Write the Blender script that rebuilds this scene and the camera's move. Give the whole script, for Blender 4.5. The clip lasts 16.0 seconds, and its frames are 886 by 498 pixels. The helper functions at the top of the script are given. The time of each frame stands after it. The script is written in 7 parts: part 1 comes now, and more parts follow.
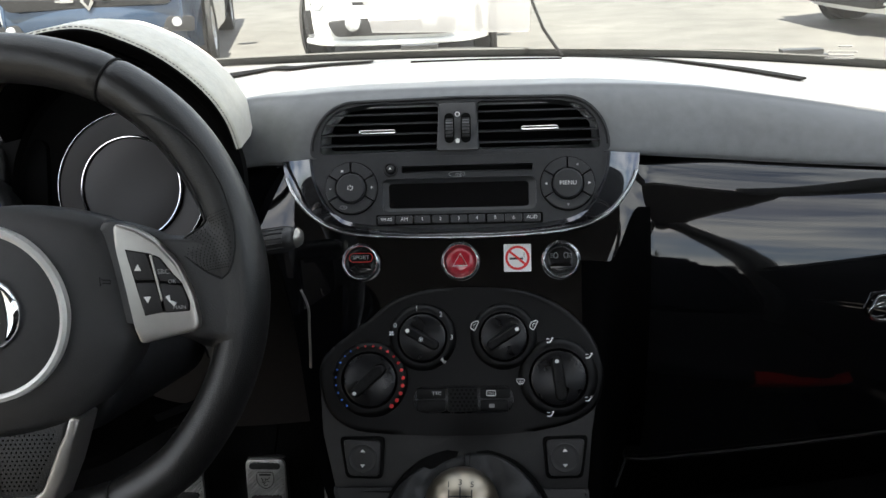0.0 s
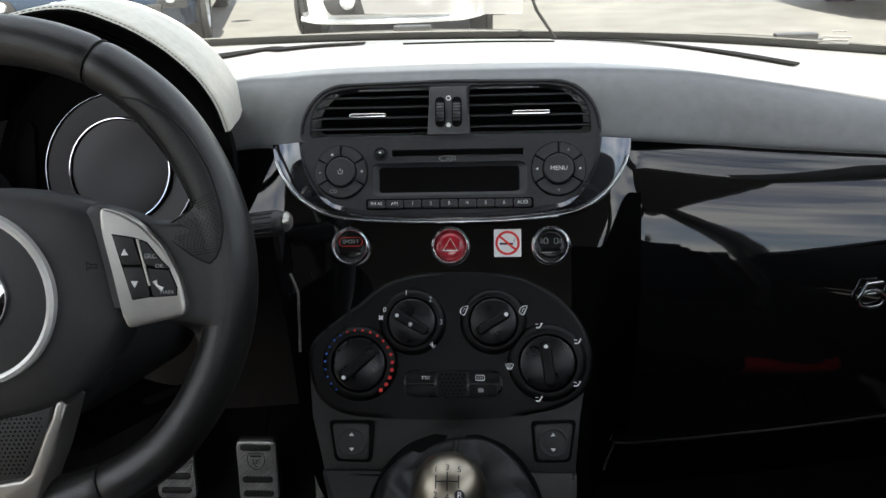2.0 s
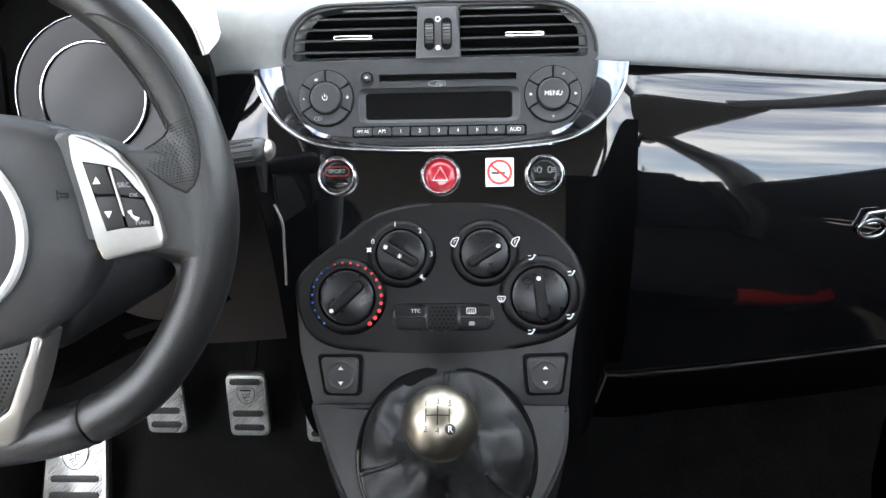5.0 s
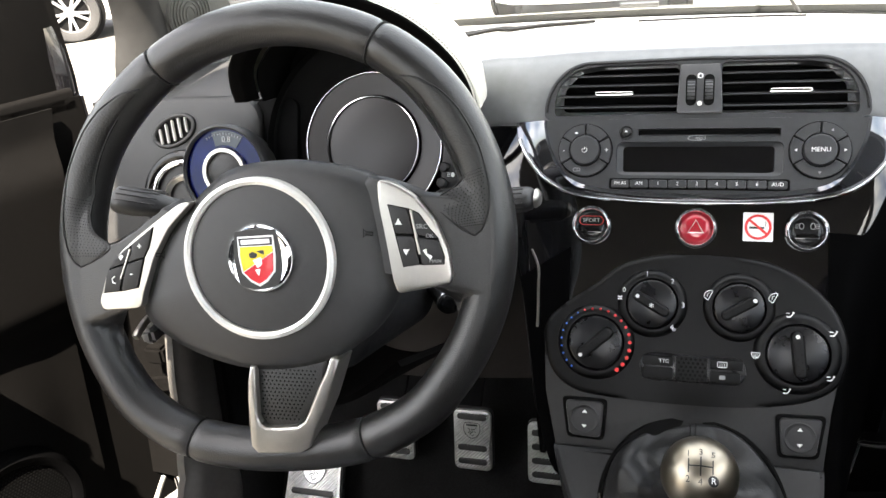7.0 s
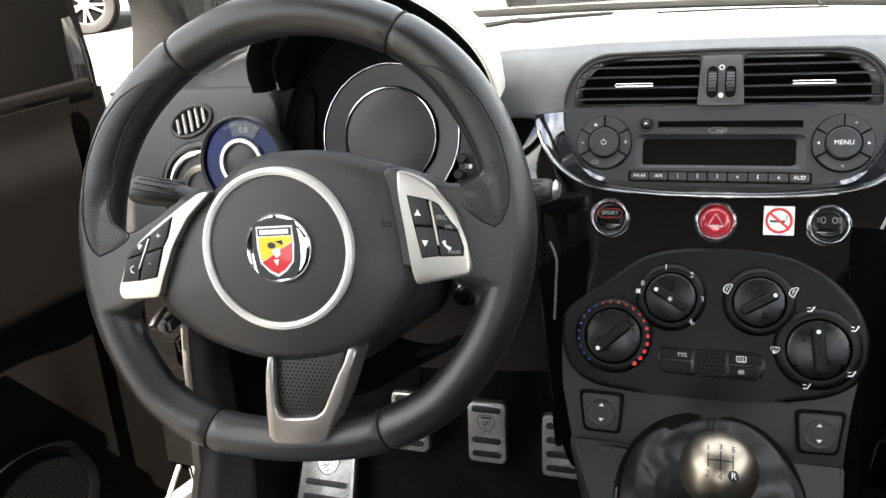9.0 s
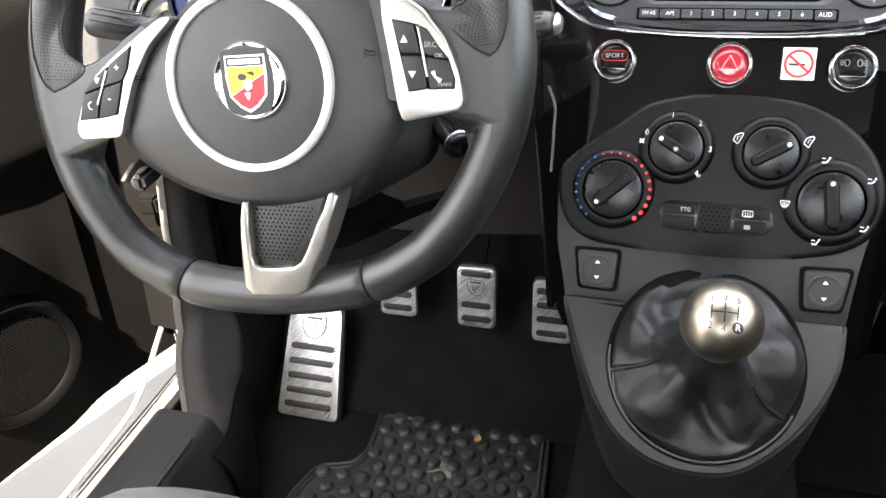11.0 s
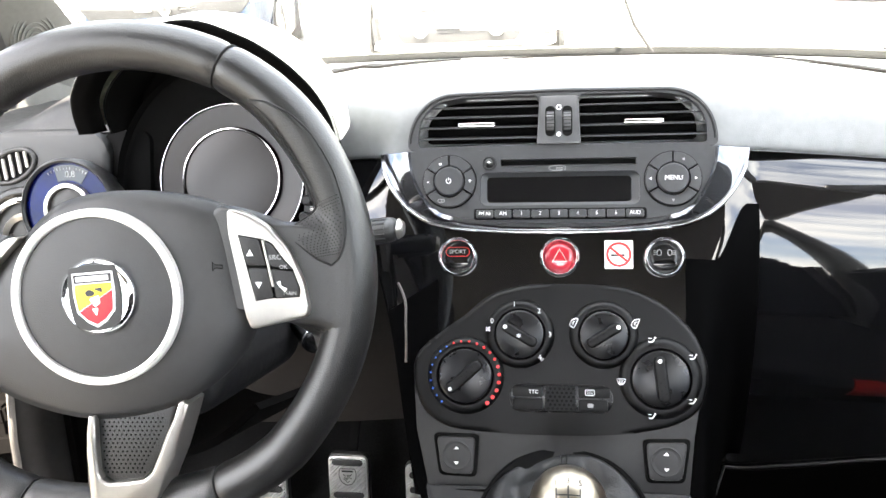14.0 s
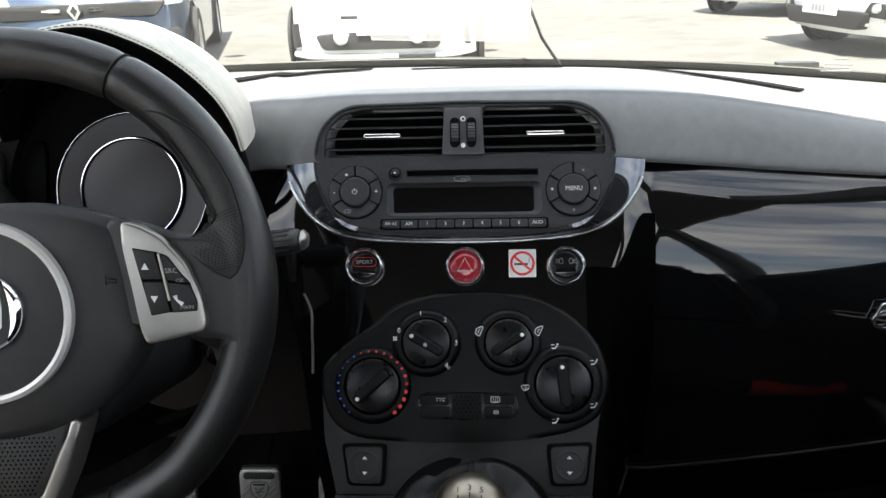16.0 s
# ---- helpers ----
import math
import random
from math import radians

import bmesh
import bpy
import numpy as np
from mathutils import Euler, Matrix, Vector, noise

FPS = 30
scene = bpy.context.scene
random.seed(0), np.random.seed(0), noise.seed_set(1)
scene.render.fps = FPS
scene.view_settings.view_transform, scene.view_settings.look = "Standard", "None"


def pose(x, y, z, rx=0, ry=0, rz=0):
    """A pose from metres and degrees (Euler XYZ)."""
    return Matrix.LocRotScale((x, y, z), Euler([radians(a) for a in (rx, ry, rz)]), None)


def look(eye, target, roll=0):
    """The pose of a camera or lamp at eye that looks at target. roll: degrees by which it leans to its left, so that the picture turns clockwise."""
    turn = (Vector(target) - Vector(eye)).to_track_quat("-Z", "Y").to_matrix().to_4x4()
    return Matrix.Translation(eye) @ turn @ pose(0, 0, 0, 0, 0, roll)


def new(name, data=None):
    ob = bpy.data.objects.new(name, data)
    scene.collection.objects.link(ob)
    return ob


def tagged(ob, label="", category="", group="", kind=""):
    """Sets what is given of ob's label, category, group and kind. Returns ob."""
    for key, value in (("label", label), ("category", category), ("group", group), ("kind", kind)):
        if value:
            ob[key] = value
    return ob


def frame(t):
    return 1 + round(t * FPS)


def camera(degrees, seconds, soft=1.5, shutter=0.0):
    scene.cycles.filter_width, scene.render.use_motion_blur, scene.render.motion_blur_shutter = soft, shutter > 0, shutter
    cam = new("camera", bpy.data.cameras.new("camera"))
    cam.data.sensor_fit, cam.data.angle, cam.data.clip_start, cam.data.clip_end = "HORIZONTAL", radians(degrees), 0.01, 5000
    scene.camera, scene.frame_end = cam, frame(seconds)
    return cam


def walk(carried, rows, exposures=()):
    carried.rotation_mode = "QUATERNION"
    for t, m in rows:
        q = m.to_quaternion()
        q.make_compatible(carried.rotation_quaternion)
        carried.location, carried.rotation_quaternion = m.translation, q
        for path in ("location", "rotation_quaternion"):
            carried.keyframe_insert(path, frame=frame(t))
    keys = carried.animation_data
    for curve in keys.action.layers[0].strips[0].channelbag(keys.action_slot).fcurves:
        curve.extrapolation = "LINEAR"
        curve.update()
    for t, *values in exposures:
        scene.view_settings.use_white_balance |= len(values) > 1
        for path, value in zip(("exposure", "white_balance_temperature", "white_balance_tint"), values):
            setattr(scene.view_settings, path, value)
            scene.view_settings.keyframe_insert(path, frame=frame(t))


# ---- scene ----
cam = camera(58.0, 16.0)
EXPOSURES = ((0, 2.15, 6900, 10), (2.6, 2.15, 6900, 10), (3, 2.72, 6700, 9), (3.7, 3.45, 6600, 8), (5.8, 4.40, 7000, 11), (6.1, 4.40, 7100, 11), (6.6, 3.88, 7300, 12), (7.4, 3.62, 7300, 12), (9, 3.52, 7300, 12), (9.5, 3.52, 7300, 12), (10, 3.80, 7300, 12), (12.4, 5.08, 7200, 12), (13, 5.22, 7200, 12), (13.5, 5.40, 7200, 12), (14, 4.58, 7200, 12), (14.5, 3.62, 7000, 11), (14.9, 3.2, 6900, 10), (16, 2.4, 6900, 10))
PATH = [
    (0, (0.041, -0.703, 1.073), (-0.113, 1.144, 0.323), -2.8),
    (0.5, (0.042, -0.701, 1.078), (-0.113, 1.139, 0.311), -2.6),
    (1, (0.042, -0.701, 1.076), (-0.111, 1.14, 0.31), -2.6),
    (1.5, (0.045, -0.701, 1.075), (-0.102, 1.136, 0.299), -2.5),
    (2, (0.045, -0.7, 1.076), (-0.096, 1.129, 0.28), -2.3),
    (2.5, (0.045, -0.699, 1.073), (-0.098, 1.125, 0.265), -2.4),
    (3, (0.045, -0.688, 1.067), (-0.1, 1.108, 0.198), -2.6),
    (3.5, (0.046, -0.679, 1.061), (-0.075, 1.084, 0.124), -2.2),
    (5.8, (0.041, -0.686, 1.065), (-0.083, 1.074, 0.123), -2.4),
    (6, (0.029, -0.696, 1.072), (-0.195, 1.07, 0.161), -3.9),
    (6.5, (0.003, -0.708, 1.075), (-0.471, 1.046, 0.238), -5.3),
    (7, (-0.01, -0.718, 1.079), (-0.584, 1.018, 0.269), -5.6),
    (7.5, (-0.014, -0.718, 1.078), (-0.594, 1.018, 0.274), -5.5),
    (8, (-0.013, -0.72, 1.079), (-0.588, 1.017, 0.272), -5.3),
    (8.5, (-0.016, -0.718, 1.077), (-0.601, 1.015, 0.267), -5.4),
    (9, (-0.016, -0.718, 1.077), (-0.616, 1.003, 0.255), -5.6),
    (9.5, (-0.016, -0.717, 1.076), (-0.618, 0.999, 0.245), -5.8),
    (10, (-0.017, -0.706, 1.059), (-0.635, 1.003, 0.224), -5.1),
    (10.2, (-0.02, -0.697, 1.043), (-0.62, 0.94, 0.063), -5.3),
    (12.3, (-0.029, -0.69, 1.026), (-0.564, 0.885, -0.084), -5.4),
    (12.5, (-0.027, -0.692, 1.027), (-0.568, 0.885, -0.077), -5.5),
    (13, (-0.023, -0.693, 1.036), (-0.567, 0.928, -0.001), -5.5),
    (13.5, (-0.01, -0.699, 1.051), (-0.51, 1.039, 0.197), -5.0),
    (14, (0.005, -0.701, 1.059), (-0.296, 1.139, 0.336), -3.5),
    (14.5, (0.02, -0.702, 1.062), (-0.151, 1.155, 0.339), -1.9),
    (15, (0.024, -0.701, 1.063), (-0.066, 1.155, 0.324), -1.2),
    (15.5, (0.021, -0.702, 1.062), (-0.066, 1.163, 0.345), -1.4),
    (16, (0.022, -0.703, 1.063), (-0.092, 1.161, 0.347), -1.9),
]
walk(cam, [(t, look(eye, target, roll)) for t, eye, target, roll in PATH], exposures=EXPOSURES)

# ---- light ----
SUN_DIR = Vector((0.03, -0.555, 0.83)).normalized()
world = bpy.data.worlds.new("sky")
scene.world = world
world.use_nodes = True
wn, wl = world.node_tree.nodes, world.node_tree.links
sky = wn.new("ShaderNodeTexSky")
sky.sky_type = "NISHITA"
sky.sun_disc = False
sky.sun_elevation = math.asin(SUN_DIR.z)
sky.sun_rotation = math.atan2(SUN_DIR.x, SUN_DIR.y)
sky.air_density, sky.dust_density = 1.0, 1.5
coord = wn.new("ShaderNodeTexCoord")
stretch = wn.new("ShaderNodeMapping")
stretch.inputs["Scale"].default_value = (1.6, 2.6, 5.0)
cloud = wn.new("ShaderNodeTexNoise")
cloud.inputs["Scale"].default_value = 1.5
cloud.inputs["Detail"].default_value = 8
cloud.inputs["Roughness"].default_value = 0.6
cloud_ramp = wn.new("ShaderNodeValToRGB")
cloud_ramp.color_ramp.elements[0].position = 0.40
cloud_ramp.color_ramp.elements[1].position = 0.62
cloud_mix = wn.new("ShaderNodeMix")
cloud_mix.data_type = "RGBA"
cloud_mix.inputs["B"].default_value = (11.0, 11.2, 11.6, 1)
wl.new(coord.outputs["Generated"], stretch.inputs["Vector"])
wl.new(stretch.outputs["Vector"], cloud.inputs["Vector"])
wl.new(cloud.outputs["Fac"], cloud_ramp.inputs["Fac"])
wl.new(cloud_ramp.outputs["Color"], cloud_mix.inputs["Factor"])
wl.new(sky.outputs["Color"], cloud_mix.inputs["A"])
wl.new(cloud_mix.outputs["Result"], wn["Background"].inputs["Color"])
wn["Background"].inputs["Strength"].default_value = 0.064
sun_data = bpy.data.lights.new("sun", "SUN")
sun_data.energy, sun_data.angle, sun_data.color = 5.0, radians(0.6), (1.0, 0.95, 0.87)
sun = new("sun", sun_data)
sun.matrix_world = look(SUN_DIR * 30, (0, 0, 0))


# ---- materials ----
def mat(name, color, rough=0.5, metal=0.0, vary=0.12, scale=30.0, bump=0.0, bump_scale=400.0, coat=0.0, spec=0.5, vary2=0.0, scale2=4.0, rvary=0.0, emit=0.0, sheen=0.0):
    """A principled surface with colour variation at two scales, fine relief and uneven gloss."""
    m = bpy.data.materials.new(name)
    m.use_nodes = True
    n, l = m.node_tree.nodes, m.node_tree.links
    p = n["Principled BSDF"]
    p.inputs["Roughness"].default_value, p.inputs["Metallic"].default_value = rough, metal
    p.inputs["Specular IOR Level"].default_value = spec
    p.inputs["Coat Weight"].default_value = coat
    p.inputs["Coat Roughness"].default_value = 0.03
    tc = n.new("ShaderNodeTexCoord")
    last = None
    for amount, size in ((vary, scale), (vary2, scale2)):
        if amount <= 0:
            continue
        t = n.new("ShaderNodeTexNoise")
        t.inputs["Scale"].default_value, t.inputs["Detail"].default_value = size, 5
        l.new(tc.outputs["Object"], t.inputs["Vector"])
        r = n.new("ShaderNodeMapRange")
        r.inputs["From Min"].default_value, r.inputs["From Max"].default_value = 0.3, 0.7
        r.inputs["To Min"].default_value, r.inputs["To Max"].default_value = 1 - amount, 1 + amount
        l.new(t.outputs["Fac"], r.inputs["Value"])
        mul = n.new("ShaderNodeVectorMath")
        mul.operation = "SCALE"
        if last is None:
            mul.inputs[0].default_value = color[:3]
        else:
            l.new(last, mul.inputs[0])
        l.new(r.outputs["Result"], mul.inputs["Scale"])
        last = mul.outputs["Vector"]
        if rvary and amount == vary:
            rr_ = n.new("ShaderNodeMapRange")
            rr_.inputs["From Min"].default_value, rr_.inputs["From Max"].default_value = 0.3, 0.7
            rr_.inputs["To Min"].default_value, rr_.inputs["To Max"].default_value = max(rough - rvary, 0.02), rough + rvary
            l.new(t.outputs["Fac"], rr_.inputs["Value"])
            l.new(rr_.outputs["Result"], p.inputs["Roughness"])
    if last is None:
        p.inputs["Base Color"].default_value = (*color[:3], 1)
    else:
        l.new(last, p.inputs["Base Color"])
    if bump > 0:
        v = n.new("ShaderNodeTexNoise")
        v.inputs["Scale"].default_value, v.inputs["Detail"].default_value = bump_scale, 3
        l.new(tc.outputs["Object"], v.inputs["Vector"])
        b = n.new("ShaderNodeBump")
        b.inputs["Strength"].default_value, b.inputs["Distance"].default_value = bump, 0.001
        l.new(v.outputs["Fac"], b.inputs["Height"])
        l.new(b.outputs["Normal"], p.inputs["Normal"])
    if sheen > 0:
        p.inputs["Sheen Weight"].default_value, p.inputs["Sheen Roughness"].default_value = sheen, 0.35
    if emit > 0:
        p.inputs["Emission Color"].default_value = (*color[:3], 1)
        p.inputs["Emission Strength"].default_value = emit
    return m


def glass_mat(name, tint=(0.93, 0.96, 0.95), gloss=1.0, dust=0.004):
    """Thin clear glass: it lets light straight through and mirrors more at a slant."""
    m = bpy.data.materials.new(name)
    m.use_nodes = True
    n, l = m.node_tree.nodes, m.node_tree.links
    n.remove(n["Principled BSDF"])
    a, g, f, x = n.new("ShaderNodeBsdfTransparent"), n.new("ShaderNodeBsdfGlossy"), n.new("ShaderNodeLayerWeight"), n.new("ShaderNodeMixShader")
    a.inputs["Color"].default_value = (*tint, 1)
    g.inputs["Roughness"].default_value = 0.02
    p, s = n.new("ShaderNodeMath"), n.new("ShaderNodeMath")
    p.operation, p.inputs[1].default_value = "POWER", 5.0
    s.operation, s.inputs[1].default_value, s.inputs[2].default_value = "MULTIPLY_ADD", 0.8, 0.05 * gloss
    f.inputs["Blend"].default_value = 0.5
    l.new(f.outputs["Facing"], p.inputs[0])
    l.new(p.outputs[0], s.inputs[0])
    l.new(s.outputs[0], x.inputs["Fac"])
    l.new(a.outputs["BSDF"], x.inputs[1])
    l.new(g.outputs["BSDF"], x.inputs[2])
    d, y = n.new("ShaderNodeBsdfDiffuse"), n.new("ShaderNodeMixShader")
    d.inputs["Color"].default_value = (0.8, 0.8, 0.78, 1)
    y.inputs["Fac"].default_value = dust
    l.new(x.outputs["Shader"], y.inputs[1])
    l.new(d.outputs["BSDF"], y.inputs[2])
    l.new(y.outputs["Shader"], n["Material Output"].inputs["Surface"])
    return m


# Black pad made paler, with full sheen: window glare painted into the material.
M_PAD = mat("soft_touch_glare", (0.148, 0.152, 0.154), 0.42, sheen=1.0, spec=0.8, vary=0.12, scale=90, bump=0.22, bump_scale=1300, vary2=0.06, scale2=7, rvary=0.05)
M_PLASTIC = mat("matte_black_plastic", (0.0085, 0.0085, 0.009), 0.48, vary=0.15, scale=140, bump=0.25, bump_scale=1100, vary2=0.1, scale2=9, rvary=0.06)
M_PLASTIC_GREY = mat("dark_grey_plastic", (0.021, 0.021, 0.0215), 0.45, vary=0.12, scale=140, bump=0.2, bump_scale=1200, vary2=0.08, scale2=10, rvary=0.06)
M_MIDGREY = mat("mid_grey_paint", (0.085, 0.086, 0.09), 0.34, 0.3, vary=0.06, scale=150, bump=0.05, bump_scale=1500, rvary=0.04)
M_RADIO = mat("charcoal_radio_plastic", (0.034, 0.035, 0.037), 0.40, vary=0.1, scale=160, bump=0.12, bump_scale=1400, vary2=0.06, scale2=14, rvary=0.05)
M_GLOSS = mat("piano_black_lacquer", (0.003, 0.003, 0.0035), 0.035, vary=0.1, scale=40, coat=0.6, rvary=0.012)
M_GLOSS_DIAL = mat("satin_black_dial", (0.006, 0.006, 0.007), 0.3, vary=0.1, scale=60, rvary=0.05)
M_SEMI = mat("semi_gloss_black", (0.006, 0.006, 0.0065), 0.22, vary=0.1, scale=60, rvary=0.04)
M_CHROME = mat("chrome", (0.86, 0.87, 0.88), 0.07, 1.0, vary=0.03, scale=60, rvary=0.03)
M_SATIN = mat("satin_silver_paint", (0.44, 0.42, 0.385), 0.30, 0.88, vary=0.03, scale=200, rvary=0.02)
M_CONSOLE = mat("console_plastic", (0.016, 0.016, 0.0165), 0.44, vary=0.12, scale=140, bump=0.2, bump_scale=1200, vary2=0.1, scale2=10, rvary=0.05)
M_DARKCHROME = mat("dark_chrome", (0.15, 0.155, 0.17), 0.06, 0.85, vary=0.05, scale=60, rvary=0.02)
M_HUBRING = mat("pale_silver_ring", (0.74, 0.73, 0.70), 0.40, 0.45, vary=0.03, scale=200, rvary=0.02)
# Far below black plastic's own tone: shade is put into this base colour.
M_CARD_SHADED = mat("door_card_shaded", (0.0026, 0.0024, 0.0023), 0.75, spec=0.04, vary=0.15, scale=140, bump=0.25, bump_scale=1100, vary2=0.1, scale2=9)
M_DUST = mat("dusty_rubber", (0.16, 0.145, 0.12), 0.9, vary=0.4, scale=60, vary2=0.3, scale2=200)
M_DRYLEAF = mat("dry_leaf", (0.30, 0.17, 0.07), 0.8, vary=0.3, scale=150)
M_HEATER = mat("heater_panel_black", (0.0036, 0.0036, 0.0038), 0.40, spec=0.22, vary=0.12, scale=140, bump=0.15, bump_scale=1200, vary2=0.1, scale2=9, rvary=0.05)
M_KNOB = mat("brushed_knob_metal", (0.33, 0.292, 0.235), 0.33, 1.0, vary=0.05, scale=80, bump=0.015, bump_scale=1500, rvary=0.03)
M_ALU = mat("ribbed_aluminium", (0.60, 0.60, 0.59), 0.36, 0.85, vary=0.12, scale=120, vary2=0.12, scale2=20, rvary=0.08)
M_LEATHER = mat("black_leather", (0.0125, 0.0122, 0.0120), 0.33, spec=0.62, vary=0.1, scale=120, bump=0.30, bump_scale=900, vary2=0.08, scale2=12, rvary=0.03)
M_PERF = mat("perforated_leather", (0.009, 0.009, 0.009), 0.42, vary=0.15, scale=120, bump=0.4, bump_scale=600)
# Dark hood leather in cream: the sunlight on it is put into the colour.
M_COWL_SUNLIT = mat("cowl_leather_sunlit", (0.60, 0.575, 0.49), 0.42, sheen=0.6, vary=0.1, scale=150, bump=0.3, bump_scale=800)
M_BOOT = mat("boot_leather", (0.0100, 0.0100, 0.0105), 0.50, vary=0.2, scale=90, bump=0.4, bump_scale=500, vary2=0.15, scale2=14, rvary=0.06)
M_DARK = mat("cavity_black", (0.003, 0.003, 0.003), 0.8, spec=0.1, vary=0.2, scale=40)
M_CARPET = mat("black_carpet", (0.006, 0.006, 0.006), 0.95, vary=0.5, scale=500, bump=0.8, bump_scale=900, vary2=0.3, scale2=20, spec=0.1)
M_RUBBER = mat("black_rubber", (0.012, 0.012, 0.012), 0.5, vary=0.2, scale=80, bump=0.2, bump_scale=500, vary2=0.3, scale2=15)
M_WHITE = mat("white_print", (0.82, 0.82, 0.80), 0.5, vary=0.05, scale=200)
M_DIM = mat("grey_print", (0.30, 0.30, 0.30), 0.5, vary=0.05, scale=200)
M_RED = mat("red_print", (0.75, 0.03, 0.03), 0.4, vary=0.05, scale=200)
M_BLUE = mat("blue_print", (0.03, 0.15, 0.65), 0.4, vary=0.05, scale=200)
M_YELLOW = mat("yellow_enamel", (0.85, 0.62, 0.03), 0.25, vary=0.05, scale=150, coat=0.5)
M_REDENAMEL = mat("red_enamel", (0.65, 0.02, 0.03), 0.2, vary=0.05, scale=150, coat=0.6)
M_BLACKPRINT = mat("black_print", (0.012, 0.012, 0.012), 0.5, vary=0.1, scale=200)
M_HAZARD = mat("red_lens", (0.42, 0.02, 0.035), 0.12, vary=0.1, scale=60, coat=0.8)
M_SCREEN = mat("dead_display", (0.004, 0.004, 0.0045), 0.12, vary=0.15, scale=30)
M_CLUSTER = mat("smoked_lens", (0.012, 0.0095, 0.0088), 0.34, vary=0.1, scale=20)
M_GAUGE = mat("blue_gauge_face", (0.002, 0.005, 0.060), 0.12, spec=0.2, vary=0.35, scale=25)
M_THREAD = mat("grey_thread", (0.16, 0.155, 0.14), 0.8, vary=0.2, scale=300)
M_STITCH = mat("black_thread", (0.008, 0.008, 0.008), 0.8, vary=0.2, scale=300)
M_SEAT = mat("grey_seat_leather", (0.17, 0.175, 0.18), 0.42, vary=0.08, scale=120, bump=0.3, bump_scale=500, vary2=0.08, scale2=8)
M_SEATRED = mat("red_seat_leather", (0.56, 0.018, 0.012), 0.40, vary=0.08, scale=120, bump=0.3, bump_scale=500, vary2=0.08, scale2=8)
M_SEATDARK = mat("dark_seat_cloth", (0.006, 0.006, 0.0065), 0.85, spec=0.1, vary=0.3, scale=200, bump=0.5, bump_scale=900)
M_CARBLACK = mat("black_car_paint", (0.006, 0.006, 0.007), 0.12, vary=0.1, scale=20, coat=1.0)
M_HEADLINER = mat("light_headliner", (0.14, 0.14, 0.135), 0.9, vary=0.08, scale=300, bump=0.3, bump_scale=900)
M_KNEE = mat("brown_black_knee_panel", (0.020, 0.0165, 0.0145), 0.55, vary=0.12, scale=140, bump=0.2, bump_scale=1200, vary2=0.12, scale2=8)
# Blacker than any plastic: stands in for shade and missing reflections.
M_UNLIT_BLACK = mat("unlit_black", (0.0008, 0.0008, 0.0009), 0.6, spec=0.02, vary=0.2, scale=40)
M_KICK = mat("kick_panel_plastic", (0.056, 0.053, 0.050), 0.5, vary=0.12, scale=140, bump=0.2, bump_scale=1200, vary2=0.12, scale2=8)
M_PILLAR = mat("grey_pillar_trim", (0.068, 0.070, 0.067), 0.55, vary=0.08, scale=150, bump=0.2, bump_scale=900)
M_METALSILL = mat("sill_metal", (0.35, 0.35, 0.34), 0.45, 0.7, vary=0.15, scale=60, rvary=0.1)
M_GROUND = mat("worn_asphalt", (0.100, 0.097, 0.090), 0.9, vary=0.18, scale=2.5, bump=0.5, bump_scale=120, vary2=0.2, scale2=0.35)
M_WHITEPAINT = mat("white_car_paint", (0.80, 0.80, 0.79), 0.2, vary=0.02, scale=5, coat=1.0)
M_BLUEPAINT = mat("blue_car_paint", (0.030, 0.050, 0.085), 0.25, 0.3, vary=0.1, scale=5, coat=1.0)
M_TYRE = mat("tyre_rubber", (0.018, 0.018, 0.018), 0.75, vary=0.2, scale=40, bump=0.3, bump_scale=100)
M_ALLOY = mat("alloy_wheel", (0.55, 0.55, 0.56), 0.3, 0.9, vary=0.05, scale=40)
M_LAMP = mat("headlamp_lens", (0.62, 0.64, 0.66), 0.08, 0.6, vary=0.3, scale=25, coat=1.0)
M_CARGLASS = mat("tinted_car_glass", (0.02, 0.022, 0.024), 0.05, vary=0.1, scale=5, coat=0.8)
M_GRILLE = mat("grille_black", (0.015, 0.015, 0.016), 0.5, vary=0.2, scale=40)
M_PAPER = mat("white_paper", (0.85, 0.85, 0.84), 0.7, vary=0.03, scale=40)
M_PLATE = mat("plate_white", (0.75, 0.76, 0.78), 0.4, vary=0.05, scale=60)
M_GLASS = glass_mat("window_glass")
M_SCREENGLASS = glass_mat("dusty_windscreen_glass", tint=(0.92, 0.97, 0.965), dust=0.013)


# ---- building helpers ----
def part(name, bm, material, parent=None, label="", smooth=None):
    """Links a bmesh as one mesh object, under a thing or a part."""
    bmesh.ops.recalc_face_normals(bm, faces=bm.faces)
    me = bpy.data.meshes.new(name)
    bm.to_mesh(me)
    bm.free()
    me.materials.append(material)
    ob = new(name, me)
    ob.parent = parent
    if smooth is not None:
        me.shade_smooth()
        me.set_sharp_from_angle(angle=radians(smooth))
    return tagged(ob, label=label)


def thing(name, label, category, m=None, group="", kind=""):
    ob = new(name)
    ob.empty_display_size = 0.02
    if m is not None:
        ob.matrix_world = m
    return tagged(ob, label, category, group, kind)


def basis(o, u, v):
    """A frame at o: x along u, y along v, z out of the surface."""
    u, v = Vector(u).normalized(), Vector(v).normalized()
    w = u.cross(v)
    return Matrix(((u.x, v.x, w.x, o[0]), (u.y, v.y, w.y, o[1]), (u.z, v.z, w.z, o[2]), (0, 0, 0, 1)))


def move(bm, m):
    bmesh.ops.transform(bm, matrix=m, verts=bm.verts)
    return bm


def at(x, y, z=0, rz=0, rx=0, ry=0):
    return pose(x, y, z, rx, ry, rz)


